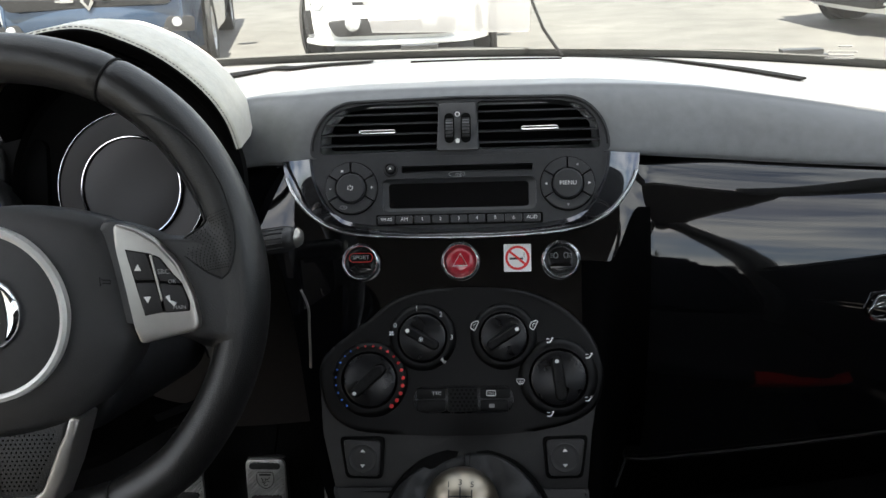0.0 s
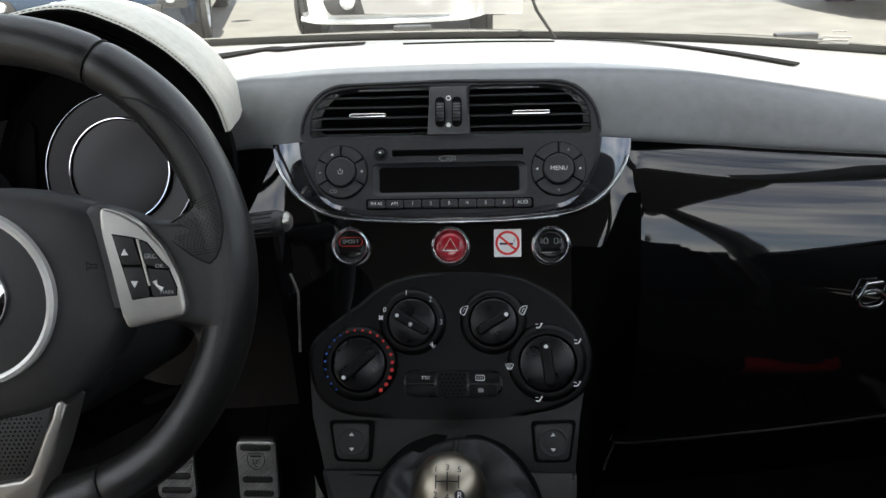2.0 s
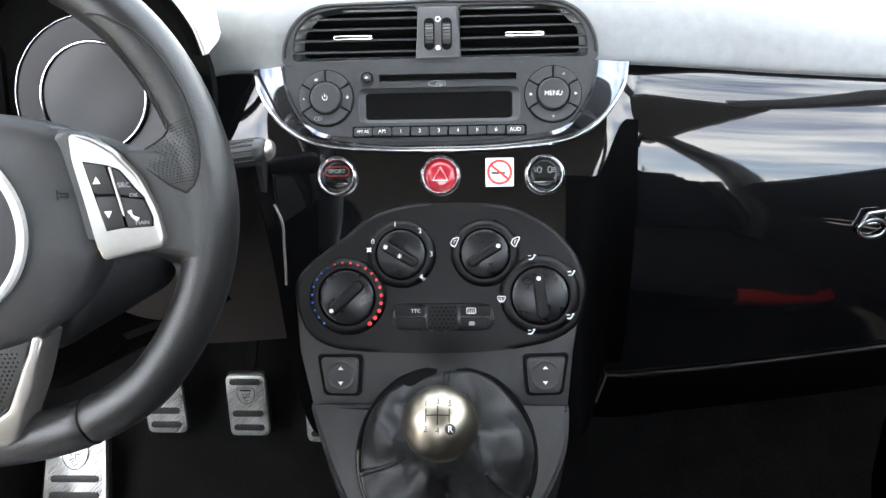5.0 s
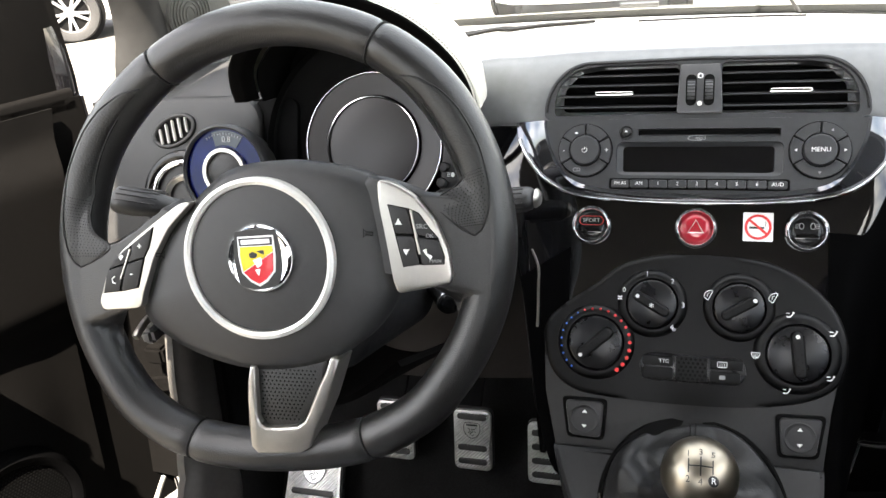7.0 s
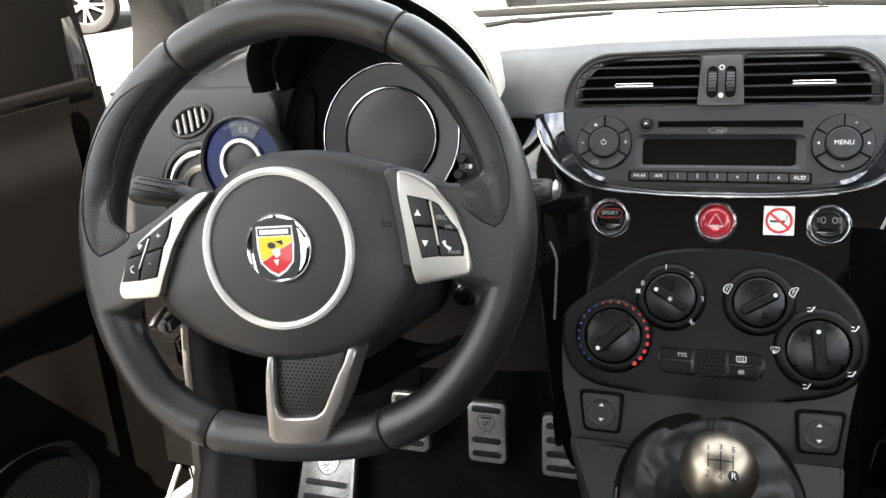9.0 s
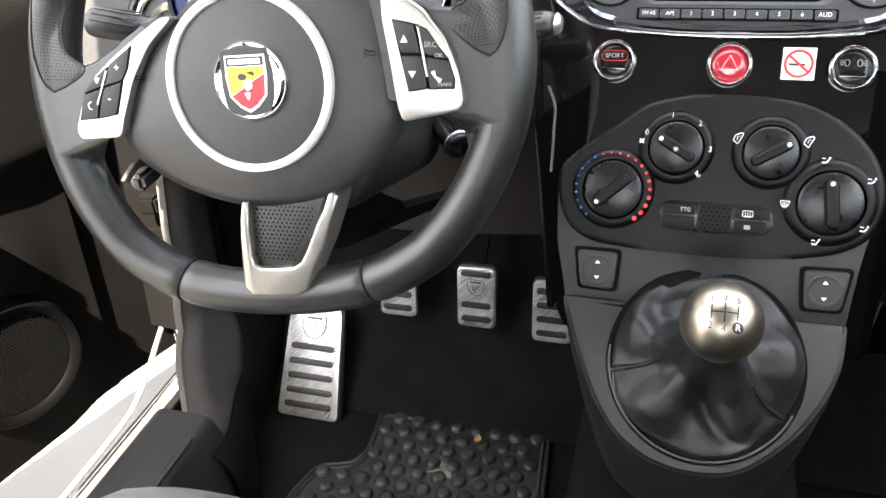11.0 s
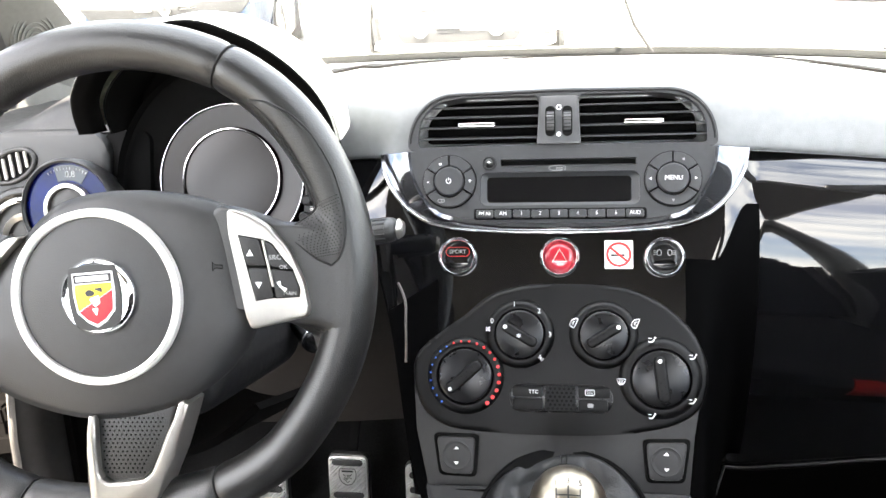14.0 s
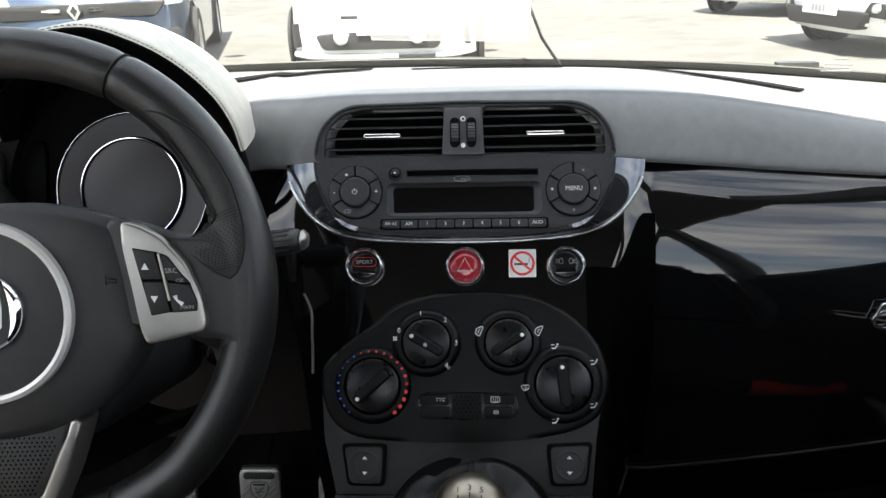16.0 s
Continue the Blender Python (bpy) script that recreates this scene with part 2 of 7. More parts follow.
def rrect(w, h, r, n=5, cx=0, cy=0):
    pts = []
    for k, (sx, sy) in enumerate(((1, 1), (-1, 1), (-1, -1), (1, -1))):
        for i in range(n + 1):
            a = radians(90 * k + 90 * i / n)
            pts.append((cx + sx * (w / 2 - r) + r * math.cos(a), cy + sy * (h / 2 - r) + r * math.sin(a)))
    return pts


def oval(rx, ry, n=40, cx=0, cy=0, a0=0.0):
    return [(cx + rx * math.cos(2 * math.pi * i / n + a0), cy + ry * math.sin(2 * math.pi * i / n + a0)) for i in range(n)]


def rounded(pts, r, n=5):
    """A polygon with its corners rounded."""
    out = []
    k = len(pts)
    for i in range(k):
        p, a, b = Vector(pts[i]), Vector(pts[i - 1]), Vector(pts[(i + 1) % k])
        d = min(r, (a - p).length * 0.45, (b - p).length * 0.45)
        p0, p1 = p + (a - p).normalized() * d, p + (b - p).normalized() * d
        for j in range(n + 1):
            t = j / n
            q = p0 * (1 - t) ** 2 + p * 2 * t * (1 - t) + p1 * t * t
            out.append((q.x, q.y))
    return out


def smooth_loop(pts, per=6):
    """A closed Catmull-Rom curve through a few points."""
    out, k = [], len(pts)
    P = [Vector(p) for p in pts]
    for i in range(k):
        a, b, c, d = P[i - 1], P[i], P[(i + 1) % k], P[(i + 2) % k]
        for j in range(per):
            t = j / per
            q = 0.5 * ((2 * b) + (c - a) * t + (2 * a - 5 * b + 4 * c - d) * t * t + (3 * b - a - 3 * c + d) * t ** 3)
            out.append(tuple(q))
    return out


def smooth_line(pts, per=6):
    out = []
    P = [Vector(p) for p in pts]
    P = [2 * P[0] - P[1]] + P + [2 * P[-1] - P[-2]]
    for i in range(1, len(P) - 2):
        a, b, c, d = P[i - 1], P[i], P[i + 1], P[i + 2]
        for j in range(per):
            t = j / per
            out.append(0.5 * ((2 * b) + (c - a) * t + (2 * a - 5 * b + 4 * c - d) * t * t + (3 * b - a - 3 * c + d) * t ** 3))
    out.append(P[-2])
    return out


def slab(pts, z0, z1, bevel=0.0, seg=2, bm=None, taper=0.0):
    """A plate with the given outline from z0 to z1, its front edge rounded."""
    own = bmesh.new()
    lo = [own.verts.new((x, y, z0)) for x, y in pts]
    f = own.faces.new(lo)
    ext = bmesh.ops.extrude_face_region(own, geom=[f])
    top = [v for v in ext["geom"] if isinstance(v, bmesh.types.BMVert)]
    for v in top:
        v.co.z = z1
    if bevel > 0:
        ts = set(top)
        edges = [e for e in own.edges if e.verts[0] in ts and e.verts[1] in ts]
        bmesh.ops.bevel(own, geom=edges, offset=bevel, segments=seg, affect="EDGES", profile=0.6, clamp_overlap=True)
    if bm is None:
        return own
    return join(bm, own)


def join(bm, other):
    me = bpy.data.meshes.new("tmp")
    other.to_mesh(me)
    other.free()
    bm.from_mesh(me)
    bpy.data.meshes.remove(me)
    return bm


def lathe(profile, n=48, bm=None):
    """Turns (radius, height) pairs round z."""
    own = bmesh.new()
    rings = []
    for r, z in profile:
        if r < 1e-6:
            rings.append([own.verts.new((0, 0, z))])
        else:
            rings.append([own.verts.new((r * math.cos(2 * math.pi * i / n), r * math.sin(2 * math.pi * i / n), z)) for i in range(n)])
    for a, b in zip(rings, rings[1:]):
        for i in range(n):
            j = (i + 1) % n
            if len(a) == 1 and len(b) == 1:
                continue
            if len(a) == 1:
                own.faces.new((a[0], b[j], b[i]))
            elif len(b) == 1:
                own.faces.new((a[i], a[j], b[0]))
            else:
                own.faces.new((a[i], a[j], b[j], b[i]))
    return own if bm is None else join(bm, own)


def ring(R, r, n=56, flat=1.0, bm=None):
    return lathe([(R + r * math.cos(a), flat * r * math.sin(a)) for a in [2 * math.pi * i / 10 for i in range(11)]], n, bm)


def sweep(pts, section, closed=False, up=(0, 0, 1), bm=None, scales=None, caps=True):
    """Carries a 2D section along a line of points."""
    own = bmesh.new()
    P = [Vector(p) for p in pts]
    k, rings = len(P), []
    up = Vector(up)
    for i in range(k):
        if closed:
            d = P[(i + 1) % k] - P[i - 1]
        else:
            d = P[min(i + 1, k - 1)] - P[max(i - 1, 0)]
        d.normalize()
        side = d.cross(up)
        if side.length < 1e-5:
            side = d.cross(Vector((1, 0, 0)))
        side.normalize()
        top = side.cross(d)
        s = scales[i] if scales else 1.0
        rings.append([own.verts.new(P[i] + side * (x * s) + top * (y * s)) for x, y in section])
    m = len(section)
    for i in range(k if closed else k - 1):
        a, b = rings[i], rings[(i + 1) % k]
        for j in range(m):
            own.faces.new((a[j], a[(j + 1) % m], b[(j + 1) % m], b[j]))
    if not closed and caps:
        own.faces.new(rings[0])
        own.faces.new(rings[-1])
    return own if bm is None else join(bm, own)


def circle_section(r, n=10, ry=None):
    return [(r * math.cos(2 * math.pi * i / n), (ry or r) * math.sin(2 * math.pi * i / n)) for i in range(n)]


def sheet(fn, nu, nv, thick=0.003, inward=None):
    """A surface from fn(i, j) -> point, with thickness."""
    bm = bmesh.new()
    V = [[bm.verts.new(fn(i / nu, j / nv)) for j in range(nv + 1)] for i in range(nu + 1)]
    for i in range(nu):
        for j in range(nv):
            bm.faces.new((V[i][j], V[i + 1][j], V[i + 1][j + 1], V[i][j + 1]))
    if thick:
        bmesh.ops.recalc_face_normals(bm, faces=bm.faces)
        bmesh.ops.solidify(bm, geom=bm.faces[:], thickness=thick)
    return bm


def box(x0, x1, y0, y1, z0, z1, bevel=0.0, seg=2, bm=None):
    own = bmesh.new()
    bmesh.ops.create_cube(own, size=1)
    bmesh.ops.transform(own, matrix=Matrix.Translation(((x0 + x1) / 2, (y0 + y1) / 2, (z0 + z1) / 2)) @ Matrix.Diagonal((x1 - x0, y1 - y0, z1 - z0, 1)), verts=own.verts)
    if bevel:
        bmesh.ops.bevel(own, geom=own.edges[:], offset=bevel, segments=seg, affect="EDGES", clamp_overlap=True)
    return own if bm is None else join(bm, own)


def text(words, size, x=0, y=0, z=0, deep=0.0002, turn=0.0, bm=None, sx=1.0):
    """Raised lettering as a mesh, centred on its place."""
    cu = bpy.data.curves.new("letters", "FONT")
    cu.body, cu.size, cu.extrude, cu.resolution_u = words, size, deep, 2
    cu.align_x, cu.align_y = "CENTER", "CENTER"
    ob = bpy.data.objects.new("letters", cu)
    me = bpy.data.meshes.new_from_object(ob)
    own = bmesh.new()
    own.from_mesh(me)
    bpy.data.objects.remove(ob)
    bpy.data.curves.remove(cu)
    bpy.data.meshes.remove(me)
    move(own, at(x, y, z, turn) @ Matrix.Diagonal((sx, 1, 1, 1)))
    return own if bm is None else join(bm, own)


def smoothstep(x, a, b):
    t = min(max((x - a) / (b - a), 0), 1)
    return t * t * (3 - 2 * t)


def lin(x, table):
    if x <= table[0][0]:
        return table[0][1]
    for (a, p), (b, q) in zip(table, table[1:]):
        if x <= b:
            return p + (q - p) * (x - a) / (b - a)
    return table[-1][1]


def soft_lin(x, table, h=0.02):
    return (lin(x - h, table) + 2 * lin(x - h / 2, table) + 2 * lin(x, table) + 2 * lin(x + h / 2, table) + lin(x + h, table)) / 8


# Frames of the main faces: the dash face, the gear console, the wheel, the dials.
TILT = math.atan(0.46)
DASH = basis((0, 0, 0.85), (1, 0, 0), (0, math.sin(TILT), math.cos(TILT)))
GEAR = basis((0, -0.112, 0.61), (1, 0, 0), (0, 0.7071, 0.7071))


def leaning(o, tau, yaw=0.0):
    n = Vector((math.sin(yaw) * math.cos(tau), -math.cos(tau) * math.cos(yaw), math.sin(tau)))
    u = Vector((math.cos(yaw), math.sin(yaw), 0))
    return basis(o, u, n.cross(u))


WHEEL = leaning((-0.3087, -0.2469, 0.8452), 0.2935, 0.0558)
DIALS = leaning((-0.3082, -0.006, 0.8576), radians(20))
LEFT = leaning((-0.5, -0.01, 0.85), radians(15))

# ---- the place: ground and car shell ----
def ground_fn(a, b):
    x, y = -1 + 2 * a, -1 + 2 * b
    x, y = 260 * x * abs(x) ** 1.5, 260 * y * abs(y) ** 1.5
    return (x, y + 4, 0.012 * noise.noise(Vector((x * 0.35, y * 0.35, 0))))


tagged(part("ground", sheet(ground_fn, 70, 70, 0), M_GROUND, smooth=60), "pale worn asphalt of a car dealer's yard", "ground", kind="structure")

# Cabin floor, tunnel, bulkhead.
floor_bm = box(-0.60, 0.66, -1.9, 0.34, 0.15, 0.235, 0.01)
tagged(part("floor", floor_bm, M_CARPET), "black carpeted car floor", "floor", kind="structure")
bulk = sheet(lambda a, b: (-0.64 + 1.34 * a, 0.05 + 0.30 * math.sin(b * 1.5), 0.235 + 0.42 * b), 12, 12, 0.01)
tagged(part("wall_bulkhead", bulk, M_CARPET, smooth=60), "black carpeted footwell bulkhead", "wall", kind="structure")
tunnel = slab(rounded([(-0.125, 0), (0.125, 0), (0.105, 0.20), (-0.105, 0.20)], 0.05), -0.30, 1.80, 0.0)
move(tunnel, Matrix.Translation((0, 0, 0.225)) @ pose(0, 0, 0, 90))
tagged(part("tunnel", tunnel, M_CARPET, smooth=60), "black carpeted transmission tunnel", "tunnel", kind="structure")

# Kick panel and door sill on the driver's side, and their like on the other.
def kick_x(y, z):
    up = smoothstep(z, 0.28, 0.44)
    return -0.588 - 0.034 * up + 0.058 * smoothstep(-y, 0.0, 0.13) * (1 - up)


def kick_fn(a, b):
    z = 0.235 + 0.52 * b
    end = lin(z, [(0.235, -0.15), (0.34, -0.14), (0.37, -0.09), (0.41, -0.03), (0.47, -0.008), (0.545, 0.003), (0.76, 0.06)])
    y = 0.15 + (end - 0.15) * a
    return (kick_x(y, z) - 0.012 * smoothstep(a, 0.8, 1.0), y, z)


LINING_EDGE = smooth_line([(0.078, 0.60, 0), (0.060, 0.45, 0), (0.048, 0.371, 0), (0.030, 0.343, 0), (0.008, 0.319, 0), (-0.025, 0.313, 0), (-0.069, 0.320, 0), (-0.106, 0.325, 0), (-0.145, 0.328, 0)], 4)
LINING_FOOT = [(0.152, 0.60), (0.152, 0.45), (0.152, 0.371), (0.152, 0.30), (0.12, 0.236), (0.03, 0.236), (-0.04, 0.236), (-0.09, 0.236), (-0.145, 0.236)]


def lining_fn(a, b):
    """Carpet over the lower kick panel, tucked behind the panel's rolled edge."""
    p = LINING_EDGE[min(int(round(a * (len(LINING_EDGE) - 1))), len(LINING_EDGE) - 1)]
    t = a * (len(LINING_FOOT) - 1)
    i = min(int(t), len(LINING_FOOT) - 2)
    f = [LINING_FOOT[i][k] + (LINING_FOOT[i + 1][k] - LINING_FOOT[i][k]) * (t - i) for k in (0, 1)]
    y, z = p[0] + (f[0] - p[0]) * b, p[1] + (f[1] - p[1]) * b
    return (kick_x(y, z) + 0.005 * smoothstep(b, 0.0, 0.10) + 0.015, y, z)


tagged(part("wall_kick", sheet(kick_fn, 44, 56, 0.012), M_KICK, smooth=60), "dark grey plastic kick panel", "wall", kind="structure")
tagged(part("wall_footwell_lining", sheet(lining_fn, len(LINING_EDGE) - 1, 14, 0.003), M_CARPET, smooth=60), "black carpet lining beside the footrest", "wall", kind="structure")
sill = slab(rounded([(-0.640, 0.20), (-0.635, 0.335), (-0.618, 0.362), (-0.545, 0.362), (-0.522, 0.30), (-0.515, 0.20)], 0.012), 0.115, 1.75, 0.0)
move(sill, pose(0, 0, 0, 90))
tagged(part("door_sill", sill, M_PLASTIC_GREY, smooth=50), "black plastic door sill trim", "sill", kind="structure")
scuff_ob = thing("sill_plate", "flat dark plastic plate on the door sill", "sill plate")
part("plate", slab(rounded([(-0.579, -0.158), (-0.545, -0.150), (-0.545, -0.62), (-0.585, -0.62)], 0.006), 0.360, 0.3645, 0.0012), M_PLASTIC_GREY, scuff_ob)
part("inset", slab(rounded([(-0.573, -0.170), (-0.550, -0.164), (-0.550, -0.61), (-0.578, -0.61)], 0.005), 0.3642, 0.3652, 0.0004), M_PLASTIC_GREY, scuff_ob)
seal_pts = [(-0.662, -0.02, 0.405), (-0.660, -0.10, 0.355), (-0.660, -0.18, 0.343), (-0.660, -0.45, 0.341), (-0.660, -1.2, 0.341)]
tagged(part("door_seal", sweep(smooth_line(seal_pts, 8), circle_section(0.0035, 8), up=(1, 0, 0)), M_METALSILL, smooth=60), "dusty rubber door seal along the sill", "door seal")
lip = box(-0.668, -0.648, -1.3, 0.03, 0.300, 0.325, 0.006)
tagged(part("sill_flange", lip, M_METALSILL), "bare metal sill flange with dusty paint", "sill", kind="structure")
sill_r = slab(rounded([(0.52, 0.20), (0.525, 0.30), (0.56, 0.365), (0.66, 0.365), (0.69, 0.30), (0.69, 0.20)], 0.015), -0.30, 1.75, 0.0)
# Blackened so that its sunlit patch does not mirror in the fascia.
tagged(part("door_sill", move(sill_r, pose(0, 0, 0, 90)), M_UNLIT_BLACK, smooth=50), "black plastic passenger sill trim", "sill", kind="structure")

# Roof, pillars, passenger side, rear.
def roof_fn(a, b):
    x, y = -0.56 + 1.12 * a, -0.26 - 1.55 * b
    return (x, y, 1.43 - 0.12 * (x / 0.56) ** 2 * 0.6 + 0.05 * math.sin(b * 2.6) - 0.03)


tagged(part("ceiling", sheet(roof_fn, 16, 16, 0.02), M_HEADLINER, smooth=60), "pale grey cloth headliner", "ceiling", kind="structure")


def pillar(name, pts, w, d, material, label):
    sec = rounded([(-w / 2, -d / 2), (w / 2, -d / 2), (w / 2, d / 2), (-w / 2, d / 2)], min(w, d) * 0.4, 3)
    return tagged(part(name, sweep(smooth_line(pts, 6), sec, up=(1, 0, 0)), material, smooth=60), label, "pillar", kind="structure")


REAR_EDGE = smooth_line([(-0.705, 0.165, 0.82), (-0.700, 0.170, 0.90), (-0.685, 0.165, 1.00), (-0.640, 0.03, 1.19), (-0.575, -0.25, 1.37)], 6)
FRONT_EDGE = smooth_line([(-0.655, 0.44, 0.82), (-0.640, 0.36, 0.90), (-0.620, 0.27, 0.99), (-0.585, 0.04, 1.19), (-0.550, -0.20, 1.38)], 6)


def pillar_left(a, b):
    t = b * (len(REAR_EDGE) - 1)
    i = min(int(t), len(REAR_EDGE) - 2)
    p, q = REAR_EDGE[i].lerp(REAR_EDGE[i + 1], t - i), FRONT_EDGE[i].lerp(FRONT_EDGE[i + 1], t - i)
    c = p.lerp(q, a)
    return (c.x + 0.015 * math.sin(math.pi * a), c.y, c.z)


tagged(part("pillar_a_left", sheet(pillar_left, 10, 16, 0.012), M_PILLAR, smooth=60), "grey plastic windscreen pillar trim", "pillar", kind="structure")
tagged(part("pillar_seal", sheet(lambda a, b: Vector(pillar_left(-0.14 + 0.34 * a, b)) + Vector((0.006 + 0.010 * math.sin(math.pi * a), -0.004, 0)), 8, 16, 0.008), M_RUBBER, smooth=60), "black rubber seal along the windscreen pillar", "seal", kind="structure")
pillar("pillar_a_right", [(0.70, 0.30, 0.80), (0.665, 0.20, 0.94), (0.62, -0.02, 1.15), (0.56, -0.27, 1.38)], 0.085, 0.06, M_PILLAR, "grey plastic windscreen pillar trim")
pillar("pillar_b_right", [(0.67, -0.98, 0.34), (0.67, -1.0, 0.9), (0.575, -1.02, 1.37)], 0.10, 0.06, M_PILLAR, "grey plastic centre pillar trim")
pillar("pillar_b_left", [(-0.67, -0.98, 0.34), (-0.67, -1.0, 0.9), (-0.575, -1.02, 1.37)], 0.10, 0.06, M_PILLAR, "grey plastic centre pillar trim")
for s in (-1, 1):
    pillar("roof_rail", [(s * 0.56, -0.26, 1.375), (s * 0.575, -0.9, 1.40), (s * 0.55, -1.8, 1.36)], 0.05, 0.06, M_PILLAR, "grey roof rail trim above the door")
    rq = sheet(lambda a, b: (s * (0.68 - 0.06 * b), -1.0 - 0.85 * a, 0.235 + 0.70 * b), 6, 6, 0.02)
    tagged(part("wall_rear_side", rq, M_PLASTIC, smooth=60), "black plastic rear side trim", "wall", kind="structure")
tagged(part("wall_rear", sheet(lambda a, b: (-0.68 + 1.36 * a, -1.86, 0.235 + 0.70 * b), 4, 4, 0.02), M_PLASTIC), "black plastic rear wall below the tailgate window", "wall", kind="structure")
pillar("tailgate_frame", [(-0.6, -1.86, 0.94), (-0.55, -1.82, 1.36), (0.55, -1.82, 1.36), (0.6, -1.86, 0.94)], 0.06, 0.08, M_PILLAR, "grey tailgate window frame")

# Passenger door, shut.
pdoor = thing("door_1", "black passenger door with a grey card, shut", "door", kind="structure")
part("card", sheet(lambda a, b: (0.665 + 0.03 * math.sin(b * 3.0), 0.14 - 1.10 * a, 0.36 + 0.54 * b), 8, 10, 0.03), M_PLASTIC, pdoor, smooth=60)
part("armrest", box(0.60, 0.67, -0.75, -0.15, 0.60, 0.66, 0.02), M_PLASTIC_GREY, pdoor)
part("belt_rail", box(0.655, 0.69, -0.96, 0.14, 0.90, 0.93, 0.01), M_PLASTIC, pdoor)
wp = part("window_glass", sheet(lambda a, b: (0.675 - 0.085 * b, 0.12 - 1.05 * a - 0.30 * b * (1 - a), 0.93 + 0.43 * b), 6, 6, 0), M_GLASS, pdoor)
wp.visible_shadow = False

# Windscreen with its lower trim.
WS_LOW = [(-0.69, 0.893), (-0.45, 0.896), (-0.25, 0.8940), (-0.05, 0.8910), (0.15, 0.8868), (0.35, 0.8808), (0.55, 0.8690), (0.72, 0.858)]


def ws_base(x):
    return 0.50 - 0.30 * x * x, soft_lin(x, WS_LOW, 0.06)


def ws_fn(a, b):
    x0 = -0.69 + 1.38 * a
    yb, zb = ws_base(x0)
    x1 = x0 * 0.80
    return (x0 + (x1 - x0) * b, yb + (-0.26 - yb) * b, zb + (1.40 - zb) * b + 0.05 * math.sin(b * math.pi))


screen = thing("windscreen", "clear windscreen with a printed mark in its corner", "windscreen", kind="structure")
pane = part("pane", sheet(ws_fn, 20, 12, 0), M_SCREENGLASS, screen, smooth=60)
pane.visible_shadow = False
band = part("lower_band", sheet(lambda a, b: Vector(ws_fn(a, b * 0.018)) + Vector((0, 0.004, 0.002)), 30, 1, 0.002), M_BLACKPRINT, screen, "black printed band along the lower edge")
mark = bmesh.new()
for k, (w_, v_) in enumerate(((0.016, 0.030), (0.034, 0.020), (0.030, 0.014), (0.036, 0.008))):
    box(-w_ / 2, w_ / 2, v_, v_ + 0.0022, 0, 0.0004, bm=mark)
part("glass_mark", move(mark, basis((0.480, 0.392, 0.882), (1, -0.26, 0), (0, -0.62, 0.78))), M_DIM, screen, "small pale printed maker's mark as bars")

# Scuttle and bonnet in front of the windscreen, below the line of sight.
tagged(part("bonnet", sheet(lambda a, b: ((-0.70 + 1.40 * a) * (1 - 0.15 * b), 0.50 - 0.30 * (-0.70 + 1.40 * a) ** 2 + 0.95 * b, 0.845 - 0.06 * (2 * a - 1) ** 2 - 0.12 * b - 0.42 * b ** 4), 20, 16, 0.01), M_CARBLACK, smooth=60), "glossy black bonnet of the car", "bonnet")
for s, (x0, x1) in zip((0, 1), ((-0.33, 0.205), (0.225, 0.66))):
    w = thing("wiper", "black windscreen wiper at rest on the scuttle", "wiper", group="wipers")
    pts = [Vector((x0 + (x1 - x0) * t / 8, ws_base(x0 + (x1 - x0) * t / 8)[0] + 0.045, ws_base(x0 + (x1 - x0) * t / 8)[1] - 0.007 + 0.006 * math.sin(math.pi * t / 8))) for t in range(9)]
    part("blade", sweep(pts, circle_section(0.007, 8, 0.010), up=(0, 0, 1)), M_RUBBER, w, smooth=60)
    cx = x0 + (x1 - x0) * (0.46 if s == 0 else 0.55)
    part("arm_head", box(cx - 0.035, cx + 0.035, ws_base(cx)[0] + 0.03, ws_base(cx)[0] + 0.062, ws_base(cx)[1] - 0.003, ws_base(cx)[1] + 0.014, 0.007), M_PLASTIC_GREY, w, smooth=50)

aerial = thing("aerial_lead", "thin black lead hanging down the windscreen to the dash", "cable")
part("lead", sweep([(0.072, 0.42, 1.02), (0.083, 0.435, 0.974), (0.099, 0.44, 0.935), (0.113, 0.445, 0.914), (0.130, 0.45, 0.890)], circle_section(0.0022, 8), up=(1, 0, 0)), M_RUBBER, aerial, smooth=60)

# ---- dashboard ----
SIDE = [(-0.03, 0.072), (0.0, 0.030), (0.010, 0.0170), (0.022, 0.0055), (0.035, -0.0041), (0.050, -0.0124), (0.070, -0.0208), (0.100, -0.0298), (0.120, -0.0334), (0.150, -0.0358), (0.20, -0.0358), (0.27, -0.026), (0.315, -0.014), (0.50, 0.053)]


def seam_z(x):
    return soft_lin(abs(x), [(0, 0.8740), (0.14, 0.8730), (0.26, 0.8570), (0.39, 0.8465), (0.70, 0.827)], 0.04)


def face_y(x, z):
    d = seam_z(x) - z
    g = smoothstep(d, 0.06, 0.125)
    b = smoothstep(abs(x), 0.136 - 0.014 * g, 0.176 - 0.012 * g) if x > 0 else 0.75 * smoothstep(-x, 0.146, 0.200)
    side = soft_lin(d, SIDE, 0.013) + 0.007 + 0.03 * max(abs(x) - 0.2, 0) ** 1.5
    return (1 - b) * ((z - 0.85) * 0.46 + 0.0035) + b * side


def fascia_bottom(x):
    if x >= 0:
        return 0.575 if x < 0.12 else soft_lin(x, [(0.12, 0.575), (0.16, 0.546), (0.46, 0.602), (0.70, 0.66)], 0.02)
    return soft_lin(x, [(-0.27, 0.825), (-0.2, 0.802), (-0.17, 0.785), (-0.15, 0.715), (-0.138, 0.63), (-0.12, 0.575), (0, 0.575)], 0.008)


